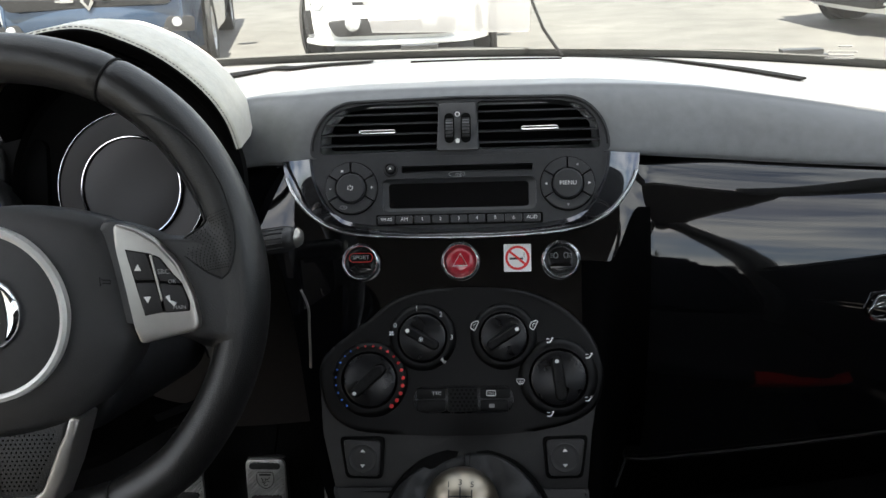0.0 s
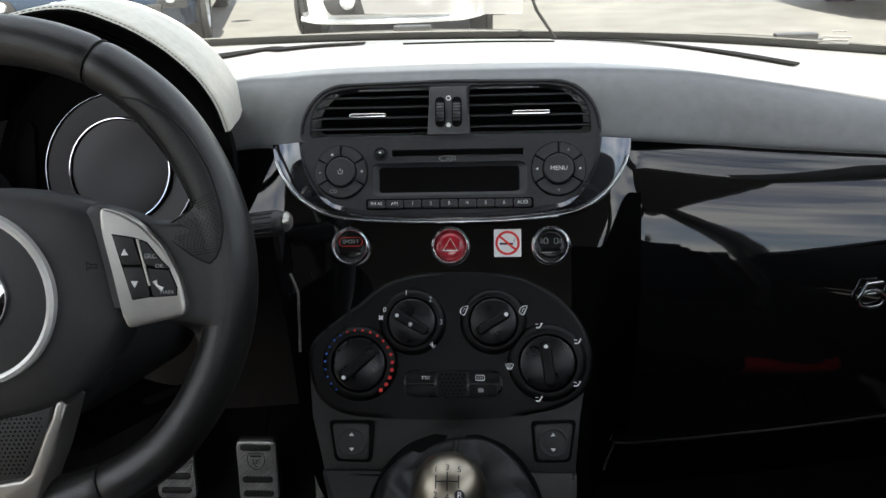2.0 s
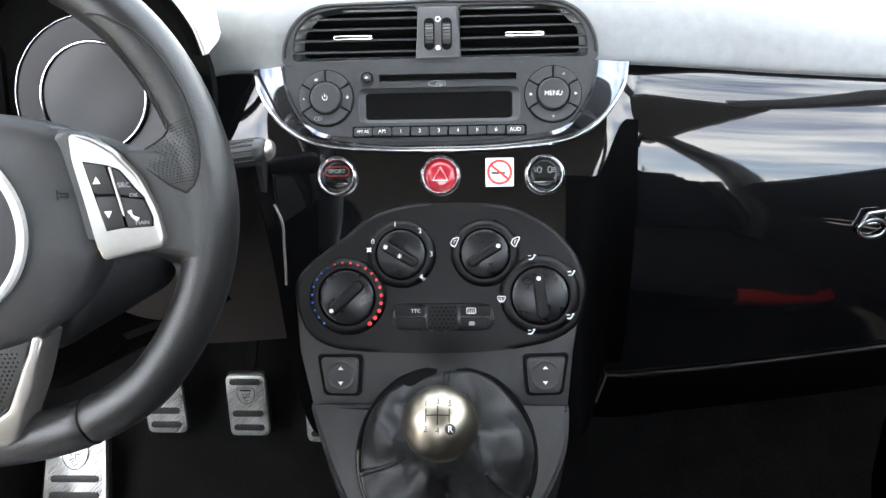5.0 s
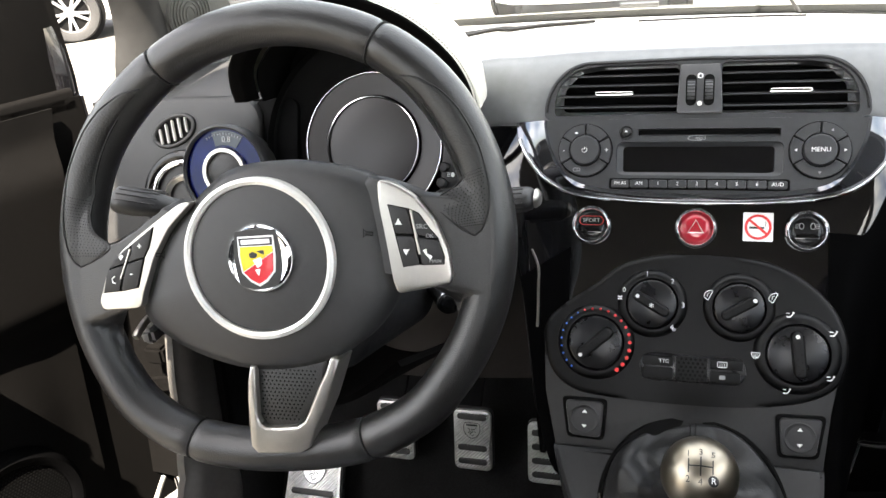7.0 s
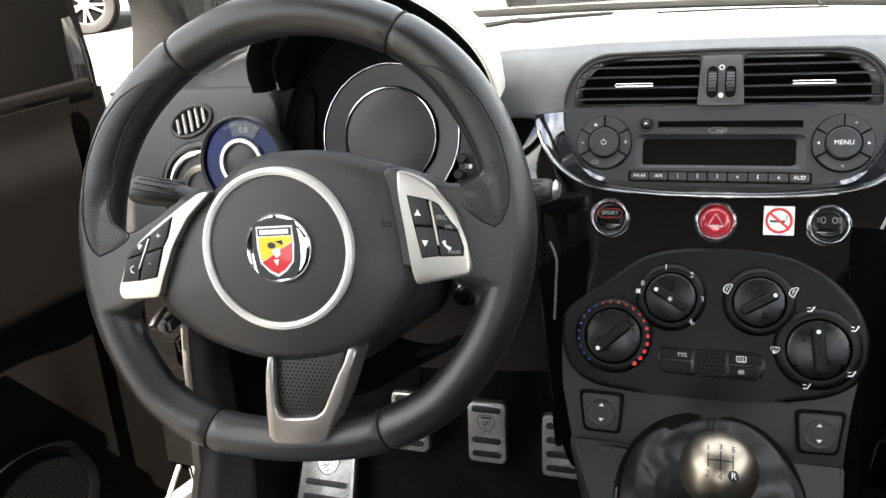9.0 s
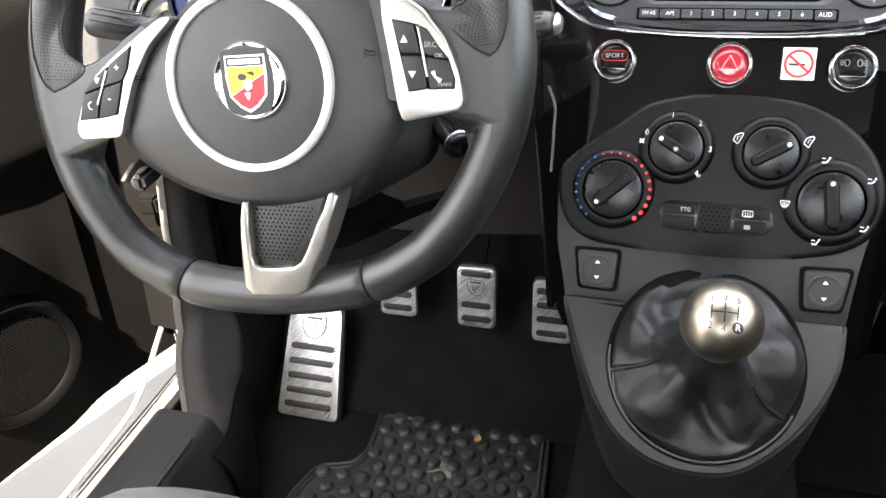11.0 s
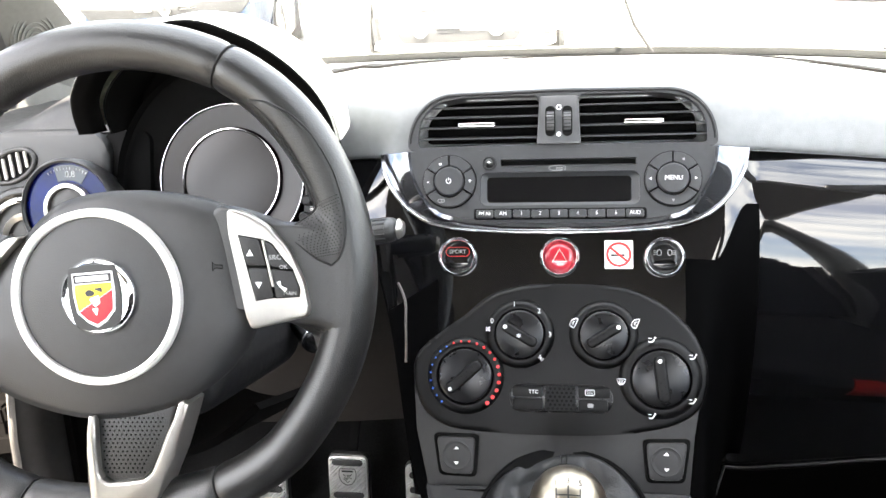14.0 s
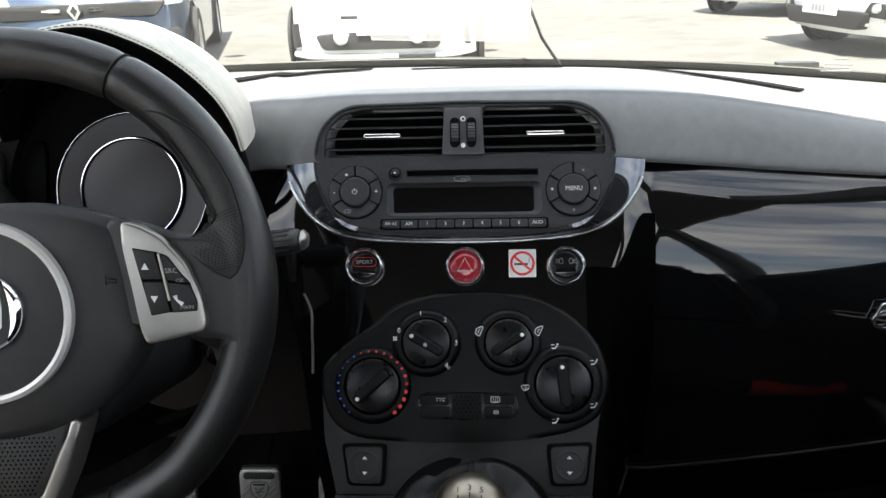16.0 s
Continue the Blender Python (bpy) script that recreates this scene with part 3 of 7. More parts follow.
def fascia_fn(a, b):
    x = -0.27 + 0.96 * a
    z0, z1 = fascia_bottom(x), seam_z(x)
    z = z0 + (z1 - z0) * b
    edge = 0.006 * (1 - smoothstep(b, 0, 0.03)) + 0.004 * smoothstep(b, 0.985, 1.0)
    return (x, face_y(x, z) + edge, z)


dash = thing("dashboard", "black car dashboard with soft grained top and lacquered fascia", "dashboard")
part("fascia", sheet(fascia_fn, 150, 60, 0.006), M_GLOSS, dash, "piano-black lacquered fascia panel", smooth=50)


# Added black sheets beside the console, covering bright reflections in the lacquer.
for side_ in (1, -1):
    def cover_fn(a, b, side_=side_):
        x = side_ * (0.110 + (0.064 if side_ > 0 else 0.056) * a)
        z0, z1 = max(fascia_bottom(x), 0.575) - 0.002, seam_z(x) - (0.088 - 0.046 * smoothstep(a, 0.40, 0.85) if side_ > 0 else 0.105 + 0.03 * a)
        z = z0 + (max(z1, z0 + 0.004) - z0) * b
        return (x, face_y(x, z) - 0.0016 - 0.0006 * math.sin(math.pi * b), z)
    part("reflection_cover", sheet(cover_fn, 24, 20, 0.001), M_UNLIT_BLACK, dash, "matte black sheet added over the fascia to hide bright reflections", smooth=70)


def lip_z(x):
    return soft_lin(abs(x), [(0, 0.932), (0.13, 0.931), (0.22, 0.922), (0.32, 0.905), (0.42, 0.888), (0.72, 0.855)], 0.04)


def pad_fn(a, b):
    x = -0.46 + 1.18 * a
    zs, zl = seam_z(x) + 0.0025, lip_z(x)
    y0 = (0.0135 + (face_y(0.26, seam_z(0.26)) - 0.0145) * smoothstep(x, 0.11, 0.27) if 0 < x < 0.27 else face_y(x, seam_z(x)) - 0.001) + 0.07 * smoothstep(-x, 0.235, 0.26)
    yl = y0 + 0.030 + 0.02 * abs(x)
    yb, zb = ws_base(x)
    P = [(y0 + 0.012, zs - 0.004), (y0, zs), (y0 + 0.012, zs + 0.55 * (zl - zs)), (yl, zl - 0.004), (yl + 0.03, zl), (yl + 0.18, zl - 0.008), (yb, zb)]
    t = b * (len(P) - 1)
    i = min(int(t), len(P) - 2)
    f = t - i
    g = [P[max(i - 1, 0)], P[i], P[i + 1], P[min(i + 2, len(P) - 1)]]
    q = [0.5 * (2 * g[1][k] + (g[2][k] - g[0][k]) * f + (2 * g[0][k] - 5 * g[1][k] + 4 * g[2][k] - g[3][k]) * f * f + (3 * g[1][k] - g[0][k] - 3 * g[2][k] + g[3][k]) * f ** 3) for k in (0, 1)]
    v = (q[1] - 0.85) / math.cos(TILT)
    gone = (1 - smoothstep(abs(x), 0.120, 0.130)) * smoothstep(v, 0.024, 0.031) * (1 - smoothstep(v + 9.0 * max(abs(x) - 0.095, 0) ** 1.7, 0.066, 0.075))
    return (x, q[0] + 0.05 * gone * (b < 0.75), q[1])


part("top_pad", sheet(pad_fn, 260, 60, 0.004), M_PAD, dash, "grained black soft pad, paled to carry window glare", smooth=60)


def pad_height(x, y):
    """Height of the pad's upper side at a point of the plan."""
    a = (x + 0.46) / 1.18
    best = [pad_fn(a, 0.5 + 0.5 * k / 40) for k in range(41)]
    for p, q in zip(best, best[1:]):
        if p[1] <= y <= q[1]:
            return p[2] + (q[2] - p[2]) * (y - p[1]) / max(q[1] - p[1], 1e-6)
    return best[-1][2]


def demister(near, far):
    def fn(a, b):
        t = a * (len(near) - 1)
        i = min(int(t), len(near) - 2)
        p = Vector(near[i]).lerp(Vector(near[i + 1]), t - i).lerp(Vector(far[i]).lerp(Vector(far[i + 1]), t - i), b)
        return (p.x, p.y, pad_height(p.x, p.y) + 0.0035)
    part("demister_slot", sheet(fn, 40, 3, 0.002), M_DARK, dash, "dark demister slot")


demister([(-0.315, 0.338), (-0.22, 0.342), (-0.128, 0.346)], [(-0.337, 0.388), (-0.232, 0.386), (-0.131, 0.383)])
demister([(0.118, 0.372), (0.245, 0.322), (0.329, 0.280), (0.386, 0.252)], [(0.116, 0.392), (0.254, 0.360), (0.344, 0.324), (0.404, 0.284)])
demister([(-0.070, 0.286), (0.029, 0.290), (0.112, 0.262)], [(-0.070, 0.294), (0.029, 0.298), (0.112, 0.268)])

# Grey lip under the fascia.
part("bright_edge", sweep([Vector((x, face_y(x, fascia_bottom(x)) + 0.003, fascia_bottom(x) - 0.001)) for x in [0.145 + 0.54 * k / 30 for k in range(31)]], circle_section(0.0013, 6), up=(0, 0, 1)), M_PLASTIC_GREY, dash, smooth=60)

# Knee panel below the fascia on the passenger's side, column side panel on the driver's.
part("knee_panel", sheet(lambda a, b: (0.10 + 0.58 * a, face_y(0.3, fascia_bottom(0.10 + 0.58 * a)) + 0.012 + 0.14 * (1 - b), fascia_bottom(0.10 + 0.58 * a) - 0.004 - 0.17 * (1 - b)), 12, 8, 0.006), M_CARD_SHADED, dash, smooth=60)
part("knee_panel", sheet(lambda a, b: (-0.63 + 0.50 * a, 0.16 - 0.06 * b - 0.03 * math.sin(a * 3.1), 0.50 + 0.30 * b), 14, 8, 0.006), M_KNEE, dash, smooth=60)
part("column_side", sheet(lambda a, b: (-0.150 + 0.03 * a - 0.014 * b, -0.03 + 0.16 * a, 0.52 + 0.28 * b), 6, 8, 0.006), M_SEMI, dash, smooth=60)
part("trim_edge", sweep(smooth_line([(-0.1401, -0.070, 0.7794), (-0.1360, -0.072, 0.7698), (-0.1339, -0.074, 0.7601), (-0.1346, -0.077, 0.7432), (-0.1350, -0.080, 0.7247), (-0.1362, -0.082, 0.7069)], 6), circle_section(0.0012, 6), up=(0, 1, 0)), M_SATIN, dash, "bright rim on the edge of the fascia", smooth=60)

# Left end of the dash, around the boost gauge.
left = part("left_panel", slab(rounded([(-0.15, -0.16), (0.055, -0.16), (0.068, -0.05), (0.068, 0.045), (0.05, 0.060), (-0.05, 0.060), (-0.15, 0.03)], 0.02), -0.03, 0.0, 0.008), M_PLASTIC_GREY, dash, "grey plastic panel round the boost gauge", smooth=50)
left.matrix_parent_inverse = Matrix()
left.matrix_basis = LEFT
def left_top(a, b):
    x = -0.645 + 0.215 * a
    yb, zb = ws_base(x)
    z0 = (LEFT @ Vector((x + 0.5, 0.056, -0.01)))
    crest = max(z0.z + 0.004, min(0.899 + 0.48 * (x + 0.566), 0.936))
    if b < 0.5:
        t = b * 2
        return (x, z0.y + (0.065 - z0.y) * t, z0.z + (crest - z0.z) * math.sin(t * 1.5708))
    t = b * 2 - 1
    return (x, 0.065 + (yb - 0.065) * t, crest + (zb - crest) * smoothstep(t, 0, 0.6))


part("left_top", sheet(left_top, 12, 20, 0.004), M_PLASTIC_GREY, dash, smooth=60)
tagged(part("pillar_foot", sheet(lambda a, b: (-0.672 + 0.105 * a - 0.012 * b, 0.185 + 0.20 * a, 0.78 + (0.17 - 0.10 * a) * b), 10, 8, 0.006), M_PILLAR, smooth=60), "grey plastic foot of the pillar trim", "pillar", kind="structure")

side_vent = thing("side_air_vent", "oval side air vent with pale slats", "air vent", LEFT @ at(-0.0336, 0.0245, 0.001, 22))
part("bezel", sweep([(x, y, 0) for x, y in oval(0.026, 0.0145, 32)], circle_section(0.0025, 8), True), M_PLASTIC_GREY, side_vent, smooth=60)
part("well", slab(oval(0.025, 0.0135, 32), -0.012, 0.0006), M_DARK, side_vent)
for k in range(5):
    h = 0.0115 * math.sqrt(max(1 - ((k - 2) * 0.0085 / 0.0245) ** 2, 0.1))
    part("slat", move(slab(rrect(0.0034, 2 * h, 0.0015, 3), -0.004, 0.0035, 0.0012), at((k - 2) * 0.0085, 0, 0, -14, 0, 25)), M_SATIN, side_vent, smooth=50)

round_vent = thing("round_air_vent", "round chrome-ringed air vent behind the boost gauge", "air vent", LEFT @ at(-0.022, -0.048, 0.004))
part("outer_ring", ring(0.047, 0.0055, 48, 0.8), M_SEMI, round_vent, smooth=60)
part("chrome_ring", ring(0.040, 0.0035, 48, 0.8), M_CHROME, round_vent, smooth=60)
part("well", lathe([(0, -0.015), (0.037, -0.012), (0.039, 0.0)], 40), M_DARK, round_vent, smooth=60)
part("louvre", lathe([(0.020, 0.0), (0.024, 0.003), (0.027, 0.0)], 40), M_SATIN, round_vent, smooth=60)

gauge = thing("boost_gauge", "round blue turbo gauge with a pale inner ring", "gauge", LEFT @ at(0.0445, -0.0165, 0.030))
part("housing", lathe([(0.036, -0.045), (0.047, -0.012), (0.048, 0.004), (0.0455, 0.0065), (0.0435, 0.004)], 56), M_PLASTIC_GREY, gauge, smooth=50)
part("face", lathe([(0.0, 0.0), (0.0445, 0.0005)], 56), M_GAUGE, gauge, smooth=60)
part("dark_band", slab([(0.0415 * math.cos(radians(a)), 0.0415 * math.sin(radians(a))) for a in range(58, 112, 3)] + [(0.027 * math.cos(radians(a)), 0.027 * math.sin(radians(a))) for a in range(111, 57, -3)], 0.0006, 0.0012), M_SCREEN, gauge)
part("inner_ring", lathe([(0.0195, 0.001), (0.0205, 0.005), (0.024, 0.005), (0.025, 0.001)], 48), M_SATIN, gauge, smooth=40)
part("centre", lathe([(0.0, 0.004), (0.0125, 0.0045), (0.0195, 0.0015)], 40), M_PLASTIC, gauge, smooth=40)
for k in range(13):
    a = radians(60 + 5 * k)
    part("tick", move(box(-0.0002, 0.0002, 0.037, 0.0395, 0.0012, 0.0016), at(0, 0, 0, math.degrees(a) - 90)), M_DIM, gauge)
part("numeral", text("0.8", 0.0085, 0.003, 0.0325, 0.0014), M_DIM, gauge)

tw = thing("tweeter_grille", "oval ribbed tweeter grille on the pillar trim", "speaker", basis((-0.636, 0.222, 0.966), (0.467, 0.884, 0), (0.12, -0.28, 0.95)))
part("surround", slab(oval(0.030, 0.046, 32), -0.02, 0.004, 0.002), M_PILLAR, tw, smooth=50)
for k in range(6):
    part("rib", sweep([(x, y, 0.005) for x, y in oval(0.027 - 0.0042 * k, 0.042 - 0.0062 * k, 28)], circle_section(0.0013, 6), True), M_PILLAR, tw, smooth=60)

# ---- instrument binnacle ----
binnacle = thing("instrument_cluster", "round black instrument cluster with thin chrome rings, unlit", "instrument cluster", DIALS)
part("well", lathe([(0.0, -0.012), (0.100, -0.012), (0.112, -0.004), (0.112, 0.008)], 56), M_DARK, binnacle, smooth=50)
part("side_cheek", move(slab(rrect(0.050, 0.16, 0.012), -0.03, -0.006, 0.004), at(-0.110, -0.030, 0)), M_DARK, binnacle, smooth=50)
part("outer_ring", ring(0.0715, 0.0006, 72), M_CHROME, binnacle, "thin chrome outer ring", smooth=60)
part("dial_band", lathe([(0.050, -0.004), (0.0705, -0.002), (0.072, -0.005)], 64), M_CLUSTER, binnacle, smooth=40)
part("inner_ring", lathe([(0.0468, -0.004), (0.0476, 0.0012), (0.0484, 0.0012), (0.0490, -0.004)], 64), M_CHROME, binnacle, "chrome ring round the display", smooth=40)
part("display", lathe([(0.0, 0.0), (0.030, -0.0005), (0.0466, -0.0015)], 56), M_CLUSTER, binnacle, "dark smoked display lens", smooth=60)
part("side_strip", move(slab(rrect(0.022, 0.085, 0.008), -0.008, 0.004, 0.002), at(0.084, -0.022, 0, -4)), M_PLASTIC, binnacle, smooth=50)
for k, (u, v) in enumerate(((0.0767, -0.0212), (0.0745, -0.0364), (0.073, -0.0484))):
    b_ = part("trim_button", move(lathe([(0.0, 0.011), (0.0035, 0.011), (0.0048, 0.0095), (0.0050, 0.002), (0.0058, 0.002)], 20), at(u, v, 0)), M_PLASTIC, binnacle, smooth=40)
part("plus_sign", text("+", 0.007, 0.0855, -0.014, 0.0045), M_WHITE, binnacle)
part("minus_sign", text("-", 0.007, 0.080, -0.044, 0.0045), M_WHITE, binnacle)
lampsym = slab(rrect(0.0035, 0.0045, 0.0016), 0.0042, 0.0046)
for k in range(3):
    box(-0.0055, -0.0025, -0.0018 + 0.0016 * k, -0.0012 + 0.0016 * k, 0.0042, 0.0046, bm=lampsym)
part("lamp_symbol", move(lampsym, at(0.0845, -0.0285, 0)), M_WHITE, binnacle)

# Leather-covered hood over the cluster.
HX, HY = -0.304, -0.06
ARCH = [(0.112, 0.900), (0.108, 0.925), (0.096, 0.950), (0.072, 0.976), (0.040, 0.996), (0.0, 1.008), (-0.06, 0.998), (-0.098, 0.975), (-0.120, 0.950), (-0.126, 0.930), (-0.126, 0.912)]
arch = [Vector((p[0], p[1])) for p in smooth_line([Vector((x, z, 0)) for x, z in ARCH], 6)]


def hood_fn(a, b):
    t = a * (len(arch) - 1)
    i = min(int(t), len(arch) - 2)
    p = arch[i].lerp(arch[i + 1], t - i)
    prof = [(0.020, -0.014), (0.004, -0.010), (-0.002, 0.0), (0.006, 0.004), (0.05, 0.004), (0.11, -0.004), (0.17, -0.028), (0.22, -0.06)]
    s = b * (len(prof) - 1)
    k = min(int(s), len(prof) - 2)
    f = s - k
    dy = prof[k][0] + (prof[k + 1][0] - prof[k][0]) * f
    dn = prof[k][1] + (prof[k + 1][1] - prof[k][1]) * f
    c = Vector((0, 0.90))
    d = (p - c).normalized()
    q = p + d * dn
    return (HX + q.x * (1 - 0.9 * max(dy - 0.005, 0)), HY + dy + 0.02 * (1.008 - p.y) / 0.1, max(q.y, 0.86))


hood = thing("instrument_hood", "stitched dark leather hood over the instruments, its top coloured pale for sunlight", "hood")
# One leather in two tones: sunlight painted on the top, shade on the rim.
part("cover", sheet(lambda a, b: hood_fn(a, 0.33 + 0.67 * b), 60, 36, 0.004), M_COWL_SUNLIT, hood, "grained leather top coloured pale for sunlight", smooth=60)
part("rim_band", sheet(lambda a, b: hood_fn(a, 0.335 * b), 60, 10, 0.003), M_CARD_SHADED, hood, "dark leather rim of the hood", smooth=60)
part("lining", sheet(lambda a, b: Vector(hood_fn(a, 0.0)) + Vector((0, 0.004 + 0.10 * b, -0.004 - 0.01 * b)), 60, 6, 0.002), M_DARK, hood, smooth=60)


def hood_back(a, b):
    t = a * (len(arch) - 1)
    i = min(int(t), len(arch) - 2)
    p = arch[i].lerp(arch[i + 1], t - i)
    return (HX + p.x * 0.90, 0.050, 0.83 + (p.y - 0.014 - 0.83) * b)


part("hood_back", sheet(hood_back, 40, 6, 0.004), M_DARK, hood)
for k in range(110):
    p = Vector(hood_fn((k + 0.2) / 110, 0.37))
    q = Vector(hood_fn((k + 0.75) / 110, 0.37))
    up_ = Vector(((p.x - HX), 0, p.z - 0.90)).normalized() * 0.0003
    part("stitch", sweep([p + up_, q + up_], circle_section(0.0005, 4), up=(0, 1, 0)), M_THREAD, hood)

# ---- centre stack ----
housing_out = rounded([(-0.1380, 0.0275), (-0.1372, 0.0440), (-0.1315, 0.0600), (-0.1190, 0.0740), (-0.1030, 0.0805), (0.0, 0.0824), (0.1030, 0.0805), (0.1190, 0.0740), (0.1315, 0.0600), (0.1372, 0.0440), (0.1380, 0.0275)], 0.010, 4)


def vent_side(s):
    return rounded([(s * 0.0187, 0.0322), (s * 0.1285, 0.0309), (s * 0.1281, 0.0480), (s * 0.1236, 0.0608), (s * 0.1115, 0.0722), (s * 0.0880, 0.0764), (s * 0.0180, 0.0772)], 0.005, 4)


vents = thing("centre_air_vents", "black twin centre air vents in a rounded housing", "air vent", DASH)
inner_r = [vent_side(1), vent_side(-1)]


def frame_with_holes(outer, holes, z0, z1):
    """A plate with holes: faces bridged from fill of the outlines, then given depth."""
    bm = bmesh.new()
    edges = []
    for loop in [outer] + holes:
        vs = [bm.verts.new((x, y, z1)) for x, y in loop]
        edges += [bm.edges.new((vs[i], vs[(i + 1) % len(vs)])) for i in range(len(vs))]
    bmesh.ops.triangle_fill(bm, use_beauty=True, use_dissolve=False, edges=edges)
    ext = bmesh.ops.extrude_face_region(bm, geom=bm.faces[:])
    for v in ext["geom"]:
        if isinstance(v, bmesh.types.BMVert):
            v.co.z = z0
    return bm


part("housing", frame_with_holes(housing_out, inner_r, -0.012, 0.006), M_RADIO, vents, smooth=40)
part("rim_bead", sweep([(x * 0.985, y if y < 0.03 else 0.0285 + (y - 0.0285) * 0.965, 0.006) for x, y in housing_out if y > 0.034], circle_section(0.0012, 6)), M_PLASTIC, vents, smooth=60)
part("well", slab([(x * 0.97, 0.03 + (y - 0.0285) * 0.94) for x, y in housing_out], -0.030, -0.026), M_DARK, vents)
for s in (-1, 1):
    for k, (v, x1) in enumerate(((0.0400, 0.1345), (0.0500, 0.1335), (0.0597, 0.1300), (0.0686, 0.1225))):
        m = Matrix(((0, 0, s, 0), (0, 1, 0, v), (-1, 0, 0, 0.002), (0, 0, 0, 1)))
        sl = part("slat", move(slab([(0.0, -0.0012), (0.0, 0.0), (0.018, 0.0046), (0.018, 0.0030)], 0.0150, x1), m), M_PLASTIC, vents, smooth=30)
        part("slat_edge", move(slab([(-0.0008, -0.0014), (-0.0008, -0.0002), (0.0, 0.0002), (0.0006, -0.0014)], 0.0150, x1), m), M_RADIO, sl)
    tab = slab(rrect(0.0345, 0.0036, 0.0015), -0.002, 0.0065, 0.0012)
    part("tab", move(tab, at(s * 0.0745, 0.0512, 0)), M_CHROME, vents, "chrome air-flow tab", smooth=40)
mid = slab(rounded([(-0.0195, 0.0318), (0.0195, 0.0318), (0.0170, 0.0752), (-0.0170, 0.0752)], 0.002, 3), -0.006, 0.0095, 0.0015)
centre = part("centre_block", mid, M_MIDGREY, vents, smooth=40)
for s in (-1, 1):
    part("wheel_slot", move(slab(rrect(0.0090, 0.0275, 0.0043), 0.0090, 0.0100), at(s * 0.0075, 0.0520)), M_DARK, centre)
    tw_ = lathe([(0.0, -0.0033), (0.0125, -0.0033), (0.0130, -0.0022), (0.0130, 0.0022), (0.0125, 0.0033), (0.0, 0.0033)], 36)
    wheel_ob = part("thumb_wheel", move(tw_, at(s * 0.0075, 0.0520, 0.0005) @ pose(0, 0, 0, 0, 90)), M_MIDGREY, centre, smooth=40)
    for k in range(9):
        a = radians(-52 + 13 * k)
        part("rib", move(box(-0.0034, 0.0034, -0.0004, 0.0004, 0.0128, 0.0136), at(s * 0.0075, 0.0520, 0.0005) @ pose(0, 0, 0, math.degrees(a))), M_PLASTIC, wheel_ob)
part("open_mark", move(ring(0.0019, 0.0005, 20), at(0, 0.0645, 0.0098)), M_WHITE, centre)
part("dot_mark", move(lathe([(0, 0.0002), (0.0021, 0.0002), (0.0021, -0.0004)], 18), at(0, 0.0402, 0.0099)), M_WHITE, centre)

# Lacquered cradle and chrome line round the radio.
radio_out = smooth_loop([(-0.1372, 0.0262), (-0.1350, 0.010), (-0.1278, -0.010), (-0.1160, -0.0265), (-0.0985, -0.0362), (-0.055, -0.0425), (0.0, -0.0440), (0.055, -0.0425), (0.0985, -0.0362), (0.1160, -0.0265), (0.1278, -0.010), (0.1350, 0.010), (0.1372, 0.0262), (0.07, 0.0270), (0.0, 0.0270), (-0.07, 0.0270)], 5)
cradle = thing("radio_surround", "piano-black radio cradle with a chrome lower line", "radio surround", DASH)


def cradle_fn(a, b):
    # a runs along the U from the left shoulder, under the radio, to the right shoulder; b from outside in
    pts_o = [(-0.165, 0.0265), (-0.162, 0.010), (-0.152, -0.010), (-0.136, -0.0275), (-0.110, -0.0400), (-0.055, -0.0462), (0.0, -0.0472), (0.055, -0.0462), (0.110, -0.0400), (0.136, -0.0275), (0.152, -0.010), (0.162, 0.010), (0.165, 0.0265)]
    pts_i = [(-0.137, 0.0265), (-0.1345, 0.009), (-0.1270, -0.0105), (-0.1150, -0.0270), (-0.0975, -0.0365), (-0.05, -0.0425), (0.0, -0.0436), (0.05, -0.0425), (0.0975, -0.0365), (0.1150, -0.0270), (0.1270, -0.0105), (0.1345, 0.009), (0.137, 0.0265)]

    def curve(P):
        t = a * (len(P) - 1)
        i = min(int(t), len(P) - 2)
        f = t - i
        g = [Vector(P[max(i - 1, 0)]), Vector(P[i]), Vector(P[i + 1]), Vector(P[min(i + 2, len(P) - 1)])]
        return 0.5 * (2 * g[1] + (g[2] - g[0]) * f + (2 * g[0] - 5 * g[1] + 4 * g[2] - g[3]) * f * f + (3 * g[1] - g[0] - 3 * g[2] + g[3]) * f ** 3)

    po, pi = curve(pts_o), curve(pts_i)
    q = po.lerp(pi, b)
    return (q.x, q.y, 0.0005 + 0.012 * b ** 1.5)


part("cradle", sheet(cradle_fn, 120, 12, 0.004), M_DARKCHROME, cradle, smooth=60)
part("chrome_line", sweep([Vector(cradle_fn(0.08 + 0.84 * k / 80, 0.03)) + Vector((0, 0, 0.0012)) for k in range(81)], circle_section(0.0017, 8), up=(0, 0, 1)), M_CHROME, cradle, "chrome line under the radio", smooth=60)

# ---- radio ----
radio = thing("car_radio", "charcoal car radio with disc slot and blank display", "radio", DASH)
holes = [rrect(0.1405, 0.0300, 0.006, 4, 0.0, -0.0083), rrect(0.1195, 0.0062, 0.0012, 3, 0.0078, 0.0152)]
part("faceplate", frame_with_holes(radio_out, holes, -0.014, 0.0085), M_RADIO, radio, smooth=40)
part("display_recess", sheet(lambda a, b: ((-0.0702 + 0.1404 * a), -0.0233 + 0.0300 * b, 0.0055 - 0.0035 * min(1, 6 * min(a, 1 - a, b * 0.35, (1 - b) * 0.35) / 0.35)), 24, 12, 0.001), M_RADIO, radio, smooth=60)
